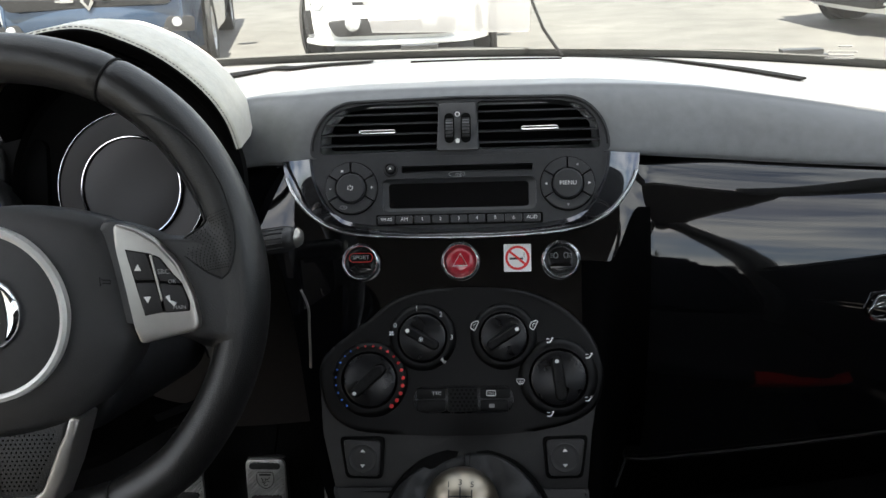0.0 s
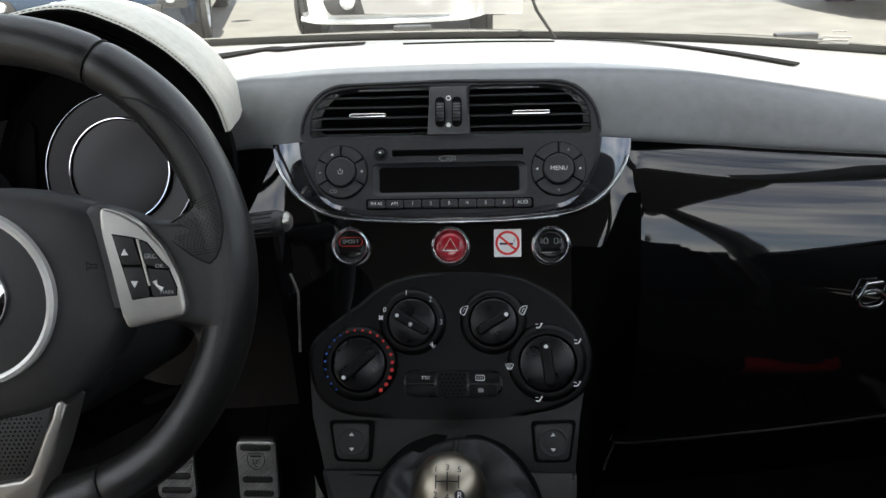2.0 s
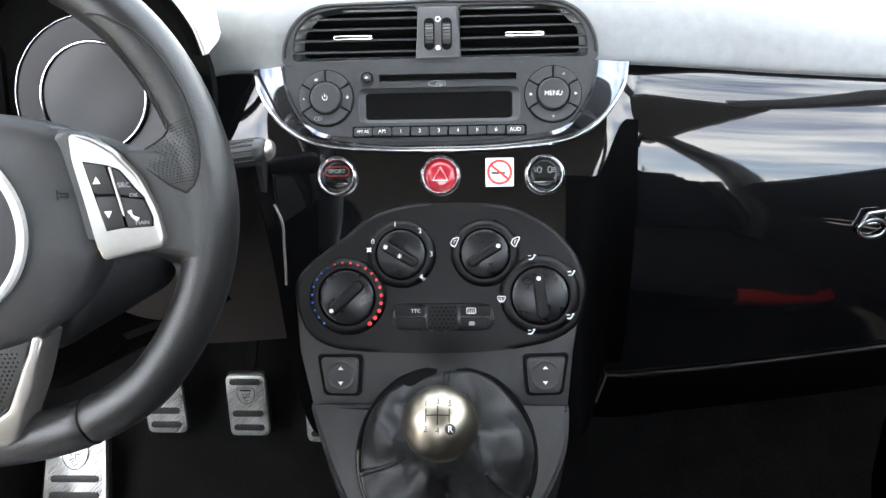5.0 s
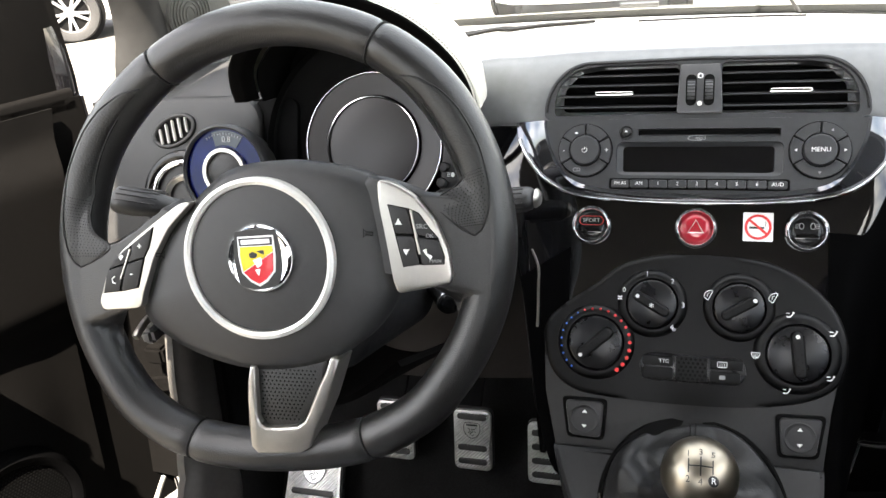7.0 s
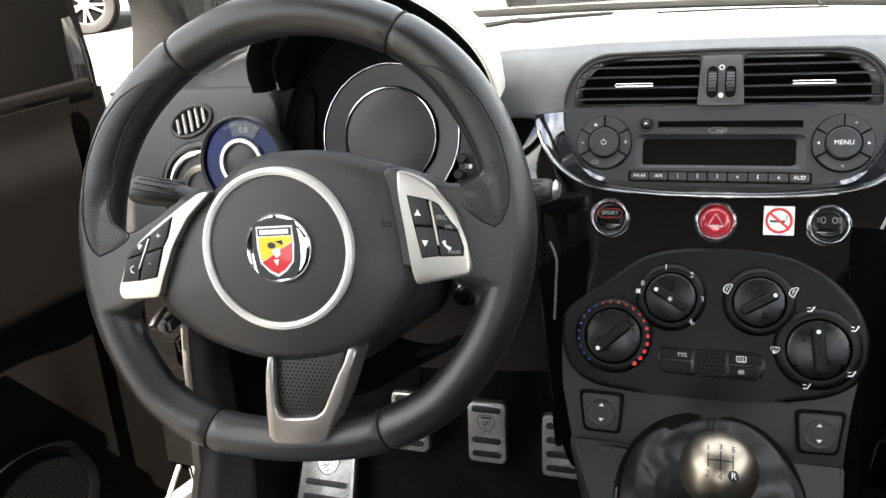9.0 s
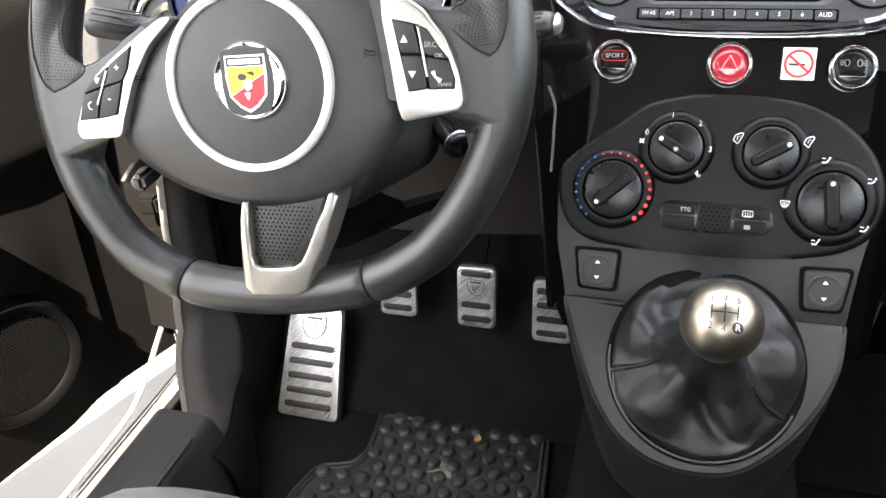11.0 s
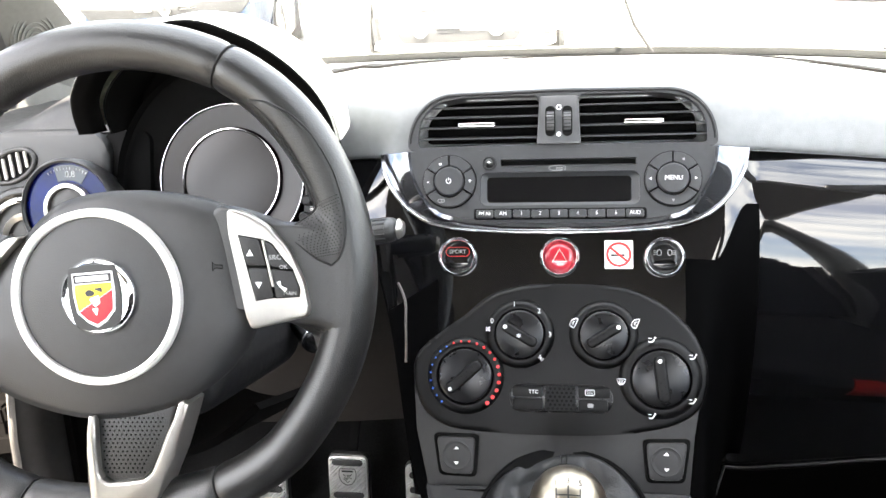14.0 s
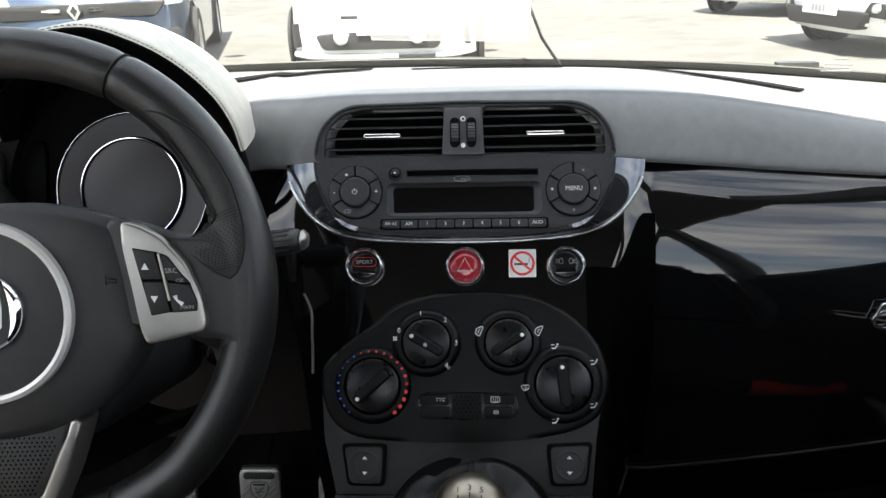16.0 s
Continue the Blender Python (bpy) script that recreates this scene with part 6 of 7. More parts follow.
def stalk(name, label, root, tip, r0, r1, ribs):
    th = thing(name, label, "stalk")
    pts = smooth_line([root, Vector(root).lerp(Vector(tip), 0.45), Vector(root).lerp(Vector(tip), 0.8), tip], 5)
    n = len(pts)
    sc = [1.0 * (r0 + (r1 - r0) * smoothstep(i / (n - 1), 0.2, 0.7)) * (1 if i < n - 2 else (0.93 if i == n - 2 else 0.6)) for i in range(n)]
    part("lever", sweep(pts, circle_section(1.0, 18, 0.8), up=(0, 0, 1), scales=sc), M_PLASTIC_GREY, th, smooth=60)
    d = (Vector(tip) - Vector(root)).normalized()
    for k in range(ribs):
        ang = radians(150 - 240 * k / (ribs - 1))
        side = d.cross(Vector((0, 0, 1))).normalized()
        top = side.cross(d)
        off = (side * math.cos(ang) + top * math.sin(ang) * 0.8) * r1 * 1.0
        p0, p1 = Vector(root).lerp(Vector(tip), 0.60) + off, Vector(root).lerp(Vector(tip), 0.93) + off
        part("rib", sweep([p0, p1], circle_section(0.0008, 5)), M_PLASTIC, th)
    return th, d


stalk("indicator_stalk", "ribbed black indicator stalk behind the wheel", (-0.385, -0.15, 0.838), (-0.494, -0.165, 0.859), 0.008, 0.0150, 11)
ws2, dd = stalk("wiper_stalk", "ribbed black wiper stalk with a pale end button", (-0.24, -0.09, 0.824), (-0.128, -0.105, 0.8425), 0.007, 0.0125, 11)
part("end_button", move(lathe([(0, 0.004), (0.006, 0.0035), (0.0085, 0.0)], 20), basis((-0.1275, -0.105, 0.8426), (0.13, 0.99, 0), (0, 0, 1))), M_SATIN, ws2, "pale end button", smooth=60)

# ---- pedals ----
def pedal(name, label, cx, y, z, w, h, lean, slots, material=M_ALU, wb=None, yaw=0.0):
    th = thing(name, label, "pedal", basis((cx, y, z), (math.cos(yaw), math.sin(yaw), 0), (0, math.sin(lean), math.cos(lean))), group="pedals")
    wb = wb or w
    q = rounded([(-wb / 2, -h / 2), (wb / 2, -h / 2), (w / 2, h / 2), (-w / 2, h / 2)], 0.009, 4)
    part("plate", slab(q, -0.004, 0.0015, 0.0015), M_ALU, th, smooth=40)
    part("backing", slab([(x * 1.04, y_ * 1.03) for x, y_ in q], -0.012, -0.0042, 0.001), M_RUBBER, th)
    rib = bmesh.new()
    n = int((w + h) / 0.0046)
    for k in range(n):
        c = -(w + h) / 2 + 0.0046 * k * 1.05
        x0, x1 = max(-w / 2 + 0.003, c - h / 2 + 0.003), min(w / 2 - 0.003, c + h / 2 - 0.003)
        if x1 - x0 > 0.002:
            sweep([(x0, x0 - c, 0.0016), (x1, x1 - c, 0.0016)], [(-0.0011, 0), (0.0011, 0), (0, 0.0019)], bm=rib)
    tagged(part("ribs", rib, M_ALU, th), kind="stuff")
    for v in slots:
        ww = w + (wb - w) * (0.5 - v / h)
        part("slot", slab(rrect(ww * 0.78, 0.0085, 0.004, 4, 0, v), 0.0010, 0.0040, 0.001), M_RUBBER, th, "black rubber grip bar", smooth=40)
    return th


dp = pedal("footrest", "ribbed aluminium footrest with five rubber bars", -0.4995, 0.060, 0.305, 0.078, 0.155, 0.58, (-0.060, -0.040, -0.0195, 0.001, 0.022), wb=0.092, yaw=0.0)


def crest(parent, cx, cy, k, z):
    """A small shield engraved on a pedal: an outline, a bar at its top and a few strokes."""
    out = smooth_loop([(cx + x * k, cy + y * k) for x, y in ((-0.014, 0.015), (-0.006, 0.0165), (0.006, 0.0165), (0.014, 0.015), (0.0155, 0.002), (0.0105, -0.009), (0.0, -0.0145), (-0.0105, -0.009), (-0.0155, 0.002))], 4)
    part("crest_plate", slab(out, z, z + 0.0022), M_ALU, parent, "engraved shield")
    part("crest_line", sweep([(x, y, z + 0.0022) for x, y in out], circle_section(0.0005 * k + 0.0001, 5), True), M_RUBBER, parent)
    part("crest_bar", box(cx - 0.0105 * k, cx + 0.0105 * k, cy + 0.0105 * k, cy + 0.0135 * k, z + 0.0018, z + 0.0027), M_RUBBER, parent)
    for line in (((-0.008, 0.006), (-0.004, 0.002), (-0.006, -0.001)), ((0.008, 0.007), (0.005, 0.003), (0.0, 0.004)), ((0.0, 0.004), (0.001, -0.002), (-0.004, -0.006), (-0.001, -0.010), (0.004, -0.007)), ((0.003, 0.0), (0.007, -0.002)), ((-0.001, -0.001), (-0.007, -0.004))):
        part("crest_stroke", sweep([(cx + x * k, cy + y * k, z + 0.0022) for x, y in line], circle_section(0.0008 * k, 5)), M_RUBBER, parent)


crest(dp, 0.0, 0.0500, 1.1, 0.0015)
for nm, lb, cx, z in (("clutch_pedal", "ribbed aluminium clutch pedal", -0.383, 0.406), ("brake_pedal", "ribbed aluminium brake pedal with a small shield", -0.273, 0.402), ("accelerator_pedal", "ribbed aluminium accelerator pedal", -0.172, 0.392)):
    pd = pedal(nm, lb, cx, 0.125, z, 0.052, 0.086, 0.20, (-0.030, -0.010, 0.035) if nm != "accelerator_pedal" else (-0.030, -0.010, 0.010, 0.030), yaw=0.0)
    part("arm", sweep([(0, 0.02, -0.012), (0, 0.07, -0.05), (0, 0.16, -0.06)], [(-0.006, -0.004), (0.006, -0.004), (0.006, 0.004), (-0.006, 0.004)], up=(0, 0, 1)), M_DARK, pd)
    if nm == "brake_pedal":
        crest(pd, 0.0, 0.0150, 0.72, 0.0015)

# ---- rubber mat ----
mat_th = thing("rubber_floor_mat", "black rubber floor mat with round studs and a worn heel pad", "floor mat")
mo = [(-0.398, 0.042), (-0.165, 0.052), (-0.150, -0.10), (-0.145, -0.50), (-0.475, -0.50), (-0.462, -0.125), (-0.449, -0.080), (-0.438, -0.070), (-0.404, -0.060), (-0.392, -0.038)]
mo = rounded(mo, 0.014, 4)
part("base", move(slab(mo, 0.0, 0.006, 0.002), Matrix.Translation((0, 0.012, 0.236))), M_RUBBER, mat_th, smooth=40)
for k_ in (1.0, 0.962):
    part("rim", sweep([(-0.30 + (x + 0.30) * k_, -0.22 + (y + 0.22) * k_ + 0.012, 0.242) for x, y in mo], circle_section(0.0026, 8), True), M_RUBBER, mat_th, smooth=60)
cxm = [(-0.178 - 0.0272 * i - 0.0136 * (j % 2), 0.030 - 0.0222 * j) for j in range(17) for i in range(11)]
for x, y in cxm:
    left_lim = -0.386 if y > -0.072 else -0.442
    if x > left_lim:
        part("stud", move(lathe([(0, 0.0054), (0.0060, 0.0050), (0.0082, 0.0040), (0.0094, 0.0016), (0.0104, 0)], 16), Matrix.Translation((x, y + 0.012, 0.242))), M_RUBBER, mat_th, smooth=60)

star = []
for k in range(12):
    rr = (0.020, 0.008)[k % 2] * (1 + 0.25 * math.sin(k * 2.3))
    star.append((rr * math.cos(k * 0.5236 + 0.3), rr * math.sin(k * 0.5236 + 0.3) * 1.1))
part("worn_patch", move(slab(smooth_loop(star, 2), 0, 0.0008), Matrix.Translation((-0.282, -0.033, 0.2421))), M_DUST, mat_th, "dusty star-shaped worn patch")
leaf = thing("dry_leaf", "small curled dry leaf lying on the rubber mat", "leaf")
part("blade", sheet(lambda a, b: (-0.252 + 0.010 * (a - 0.5), 0.019 + 0.016 * (b - 0.5) * (1 - abs(2 * a - 1) * 0.7), 0.2475 + 0.004 * (2 * b - 1) ** 2 + 0.002 * a), 6, 6, 0.0004), M_DRYLEAF, leaf, smooth=60)

# ---- driver's door, open ----
DU, DV = Vector((-0.335, -0.942, 0)), Vector((0, 0, 1))
DOOR = basis((-0.742, 0.075, 0), -DU, DV)
door = thing("door_2", "open black driver's door with a dark grey card", "door", DOOR, kind="structure")


def door_x(z):
    return 0.010 + 0.018 * smoothstep(z, 0.3, 0.85)


def card_fn(a, b):
    z = 0.285 + 0.60 * b
    x0 = door_x(z)
    x = lin(z, [(0.28, -0.096), (0.313, -0.094), (0.584, -0.074), (0.80, -0.035), (0.89, -0.015)]) - a * (0.90 - 0.10 * (1 - b))
    low = 0.04 * smoothstep(a, 0.0, 0.35) * (1 - b) ** 3
    belly = 0.030 * math.exp(-((z - 0.40) / 0.13) ** 2) * smoothstep(a, 0.03, 0.12) + 0.018 * smoothstep(z, 0.62, 0.66) * (1 - smoothstep(z, 0.80, 0.86))
    return (x, z - low * 0.4, belly)


# Card and inner frame carry their shade in the base colour.
part("card", sheet(card_fn, 60, 60, 0.004), M_CARD_SHADED, door, "black plastic door card", smooth=60)
part("inner_frame", sheet(lambda a, b: (door_x(0.28 + 0.61 * b) - 0.16 * a, 0.28 + 0.61 * b, -0.008), 6, 16, 0.003), M_CARD_SHADED, door, "black painted edge of the door's inner frame", smooth=60)
part("mirror_sail", slab(rounded([(0.042, 0.84), (0.040, 0.93), (0.036, 1.00), (0.030, 1.08), (0.0, 1.14), (-0.19, 0.91), (-0.20, 0.84)], 0.02), -0.075, -0.025, 0.008), M_CARD_SHADED, door, "black plastic corner panel behind the mirror", smooth=50)
part("outer_skin", sheet(lambda a, b: (0.022 + 0.018 * smoothstep(b, 0, 1) - a * 1.04, 0.265 + 0.63 * b, -0.055 - 0.06 * math.sin(b * 2.8)), 12, 14, 0.004), M_CARBLACK, door, "black painted door skin", smooth=60)
part("front_edge", sheet(lambda a, b: (door_x(0.28 + 0.61 * b) + 0.002 + 0.010 * math.sin(a * 3.1), 0.28 + 0.61 * b, 0.0 - 0.085 * a), 6, 16, 0.003), M_CARBLACK, door, "black painted leading edge of the door", smooth=60)
part("belt_seal", sweep([(0.02 - 1.00 * k / 10, 0.886, -0.012) for k in range(11)], rrect(0.03, 0.014, 0.005, 3)), M_CARD_SHADED, door, smooth=50)
frame_pts = [(0.022, 0.84, -0.05), (0.018, 1.00, -0.055), (-0.05, 1.19, -0.09), (-0.24, 1.33, -0.13), (-0.42, 1.38, -0.15), (-0.90, 1.36, -0.15)]
part("window_frame", sweep(smooth_line(frame_pts, 6), rrect(0.035, 0.055, 0.012, 3), up=(0, 0, 1)), M_CARBLACK, door, "black painted window frame", smooth=60)
gl = part("window_glass", sheet(lambda a, b: (0.03 - 0.16 * b - a * 0.80, 0.89 + 0.42 * b, -0.045 - 0.085 * b), 6, 6, 0), M_GLASS, door)
gl.visible_shadow = False
# Surround and cone have their shade put into the colour.
spk = part("speaker", move(lathe([(0.0, 0.0), (0.066, 0.003), (0.069, 0.008), (0.078, 0.010), (0.084, 0.004), (0.085, -0.03)], 56), Matrix.Translation((-0.2179, 0.426, 0.036))), M_UNLIT_BLACK, door, "round speaker surround", smooth=50)
mesh_g = bmesh.new()
for i in range(-17, 18):
    for j in range(-17, 18):
        x, y = 0.0042 * i + 0.0021 * (j % 2), 0.0037 * j
        if x * x + y * y < 0.0645 ** 2:
            join_v = [mesh_g.verts.new((x + 0.0013 * math.cos(k * 1.0472), y + 0.0013 * math.sin(k * 1.0472), 0.0)) for k in range(6)]
            mesh_g.faces.new(join_v)
tagged(part("grille_holes", move(mesh_g, Matrix.Translation((-0.2179, 0.426, 0.0400))), M_DARK, spk), kind="stuff")
part("cone", move(lathe([(0.0, 0.0022), (0.066, 0.0032)], 40), Matrix.Translation((-0.2179, 0.426, 0.0362))), M_UNLIT_BLACK, spk)
part("armrest", box(-0.80, -0.22, 0.60, 0.66, 0.0, 0.075, 0.02, 3), M_PLASTIC_GREY, door, smooth=50)
part("door_mirror", move(dome(smooth_loop([(-0.10, -0.055), (0.09, -0.06), (0.11, 0.0), (0.08, 0.07), (-0.08, 0.075), (-0.12, 0.01)], 5), -0.02, 0.05, power=2.4), Matrix.Translation((-0.05, 0.928, -0.17)) @ pose(0, 0, 0, 0, 12, 0)), M_CARBLACK, door, "glossy black door mirror", smooth=70)
part("mirror_foot", box(-0.03, 0.02, 0.875, 0.91, -0.14, -0.05, 0.012), M_PLASTIC, door, smooth=50)
chk = thing("door_check_strap", "metal door check strap at the hinge", "door check")
part("strap", sweep([(-0.66, 0.062, 0.50), (-0.70, 0.05, 0.50), (-0.745, 0.03, 0.50)], [(-0.003, -0.010), (0.003, -0.010), (0.003, 0.010), (-0.003, 0.010)]), M_CARD_SHADED, chk)
part("hinge_plate", box(-0.70, -0.670, 0.045, 0.065, 0.535, 0.560, 0.004), M_CARD_SHADED, chk)
rel = thing("bonnet_release", "pale grey bonnet release lever on the kick panel", "lever")
part("lever", sweep(smooth_line([(-0.621, 0.000, 0.642), (-0.615, -0.025, 0.650), (-0.612, -0.045, 0.648), (-0.612, -0.056, 0.643)], 4), rrect(0.010, 0.006, 0.002, 3), up=(1, 0, 0)), M_SATIN, rel, "pale grey lever", smooth=50)
part("pivot", box(-0.630, -0.612, -0.030, 0.012, 0.616, 0.637, 0.005), M_MIDGREY, rel)
tagged(part("wall_hinge_post", sheet(lambda a, b: (-0.600 - 0.215 * a, 0.045 + 0.02 * a + 0.06 * b, 0.335 + 0.515 * b), 6, 10, 0.01), M_CARD_SHADED, smooth=60), "black painted hinge post", "pillar", kind="structure")

# ---- seats ----
def seat(x, y, label, cover, tone):
    th = thing("front_seat", label, "seat", Matrix.Translation((x, y, 0)), group="front seats")
    part("cushion", sheet(lambda a, b: (0.198 * (2 * a - 1) * (1 - 0.10 * b ** 3), -0.48 * (1 - b) + 0.02 * b - 0.05 * (2 * a - 1) ** 4 * b, 0.405 + 0.095 * (1 - b ** 8) ** 0.5 - 0.02 * (1 - b) + 0.02 * (2 * a - 1) ** 2 - 0.12 * max(abs(2 * a - 1) - 0.86, 0) / 0.14), 30, 34, 0), cover, th, tone, smooth=60)
    part("cushion_base", box(-0.19, 0.19, -0.48, -0.01, 0.26, 0.41, 0.02), M_SEATDARK, th)
    br = box(-0.23, 0.23, -0.12, 0.0, 0.45, 1.03, 0.05, 4)
    part("backrest", move(br, Matrix.Translation((0, -0.50, 0)) @ Matrix.Translation((0, 0, 0.45)) @ pose(0, 0, 0, 18) @ Matrix.Translation((0, 0, -0.45))), M_SEATDARK, th, "dark seat backrest", smooth=60)
    hr = lathe([(0.0, -0.04), (0.09, -0.035), (0.105, 0), (0.09, 0.035), (0.0, 0.04)], 36)
    part("headrest", move(hr, Matrix.Translation((0, -0.72, 1.14)) @ pose(0, 0, 0, 100)), M_SEATDARK, th, smooth=60)
    part("runner", box(-0.20, -0.16, -0.45, -0.05, 0.235, 0.27), M_DARK, th)
    part("runner", box(0.16, 0.20, -0.45, -0.05, 0.235, 0.27), M_DARK, th)
    return th


seat(-0.342, -0.285, "grey leather driver's seat with a dark backrest", M_SEAT, "pale grey leather seat cushion")
pseat = seat(0.37, -0.36, "dark cloth passenger seat with a red leather cushion front", M_SEATDARK, "dark cloth seat cushion")
part("cushion_front", sheet(lambda a, b: (0.030 + 0.160 * a, 0.016 + 0.014 * math.sin(math.pi * b) - 0.012 * b * b - 0.05 * (0.25 + 0.75 * a) ** 4, 0.348 + (0.112 - 0.045 * a) * b + 0.02 * a), 24, 12, 0.006), M_SEATRED, pseat, "red leather front of the cushion", smooth=60)

# Badge on the passenger fascia, drawn as plain outlines.
fb = thing("fascia_badge", "chrome numeral-like badge on the lacquered fascia", "badge", basis((0.417, face_y(0.42, 0.740) - 0.004, 0.733), (1, 0.10, 0), (0, 0.05, 1)))
part("outline", sweep([(-0.026, 0.013, 0), (-0.040, 0.012, 0), (-0.045, 0.001, 0), (-0.032, 0.002, 0)], rrect(0.003, 0.003, 0.0008, 2)), M_CHROME, fb, smooth=40)
for k in range(3):
    part("loop", sweep([(x + (-0.034, -0.006, 0.026)[k], y - 0.0035 * (k == 0), 0) for x, y in oval(0.0125, 0.0085 if k == 0 else 0.0125, 24)], rrect(0.0032, 0.003, 0.0008, 2), True), M_CHROME, fb, smooth=40)

# ---- the yard outside ----
def body_bm(w, length, h, nose, belt, screen_y, roof_h, clear=0.2, round_=0.18):
    """A small hatchback's lower body, its nose at y = 0 looking along -y."""
    def fn(a, b):
        # a: along the car, b: across from the left sill over the top to the right sill
        y = length * (a ** 1.6)
        t = 2 * b - 1
        ws = w / 2 * (1 - round_ * (1 - smoothstep(y, 0, 0.55)) ** 2)
        top = nose + (belt - nose) * smoothstep(y, 0.0, screen_y)
        s = abs(t)
        if s > 0.45:
            k = (s - 0.45) / 0.55
            x = ws * (1 - 0.05 * (1 - k) ** 2 - 0.03 * k ** 2) * (1 if t > 0 else -1)
            z = top - 0.03 - (top - 0.03 - clear) * k
        else:
            x = ws * 0.95 * t / 0.45
            z = top - 0.03 * (s / 0.45) ** 4
        front = 0.10 * (1 - smoothstep(y, 0, 0.12)) * ((z - (clear + top) / 2) / (top - clear) * 2) ** 2
        return (x, y + front + 0.16 * (x / (w / 2)) ** 2 * (1 - smoothstep(y, 0, 0.6)), z)
    return sheet(fn, 40, 40, 0.01)


def nose_bm(w, nose, clear, round_=0.18):
    def fn(a, b):
        t = 2 * a - 1
        x = t * w / 2 * (1 - round_)
        z = clear + (nose - clear) * b
        y = 0.10 * (2 * b - 1) ** 2 + 0.16 * (x / (w / 2)) ** 2 + 0.01
        return (x, y, z)
    return sheet(fn, 30, 20, 0.01)


def tyre_wheel(parent, x, y, r, side, spokes=5):
    m = Matrix.Translation((x, y, r)) @ pose(0, 0, 0, 0, 90 * side)
    ty = part("tyre", move(lathe([(r * 0.66, -0.09), (r * 0.72, -0.10), (r * 0.94, -0.10), (r, -0.07), (r, 0.07), (r * 0.94, 0.10), (r * 0.72, 0.10), (r * 0.66, 0.09)], 40), m), M_TYRE, parent, smooth=40)
    rim = lathe([(r * 0.66, 0.09), (r * 0.62, 0.07), (r * 0.60, -0.05), (0.0, -0.05)], 40)
    for k in range(spokes * 2):
        a = 2 * math.pi * (k // 2) / spokes + (0.14 if k % 2 else -0.14)
        sweep([(0.03 * math.cos(a), 0.03 * math.sin(a), 0.06), (r * 0.62 * math.cos(a + (0.06 if k % 2 else -0.06)), r * 0.62 * math.sin(a + (0.06 if k % 2 else -0.06)), 0.07)], rrect(0.03, 0.03, 0.008, 2), bm=rim)
    lathe([(0.0, 0.085), (0.05, 0.08), (0.06, 0.05)], 20, bm=rim)
    part("rim", move(rim, m), M_ALLOY, ty, smooth=40)


PAINTS = {"white": M_WHITEPAINT, "blue": M_BLUEPAINT, "black": M_CARBLACK}


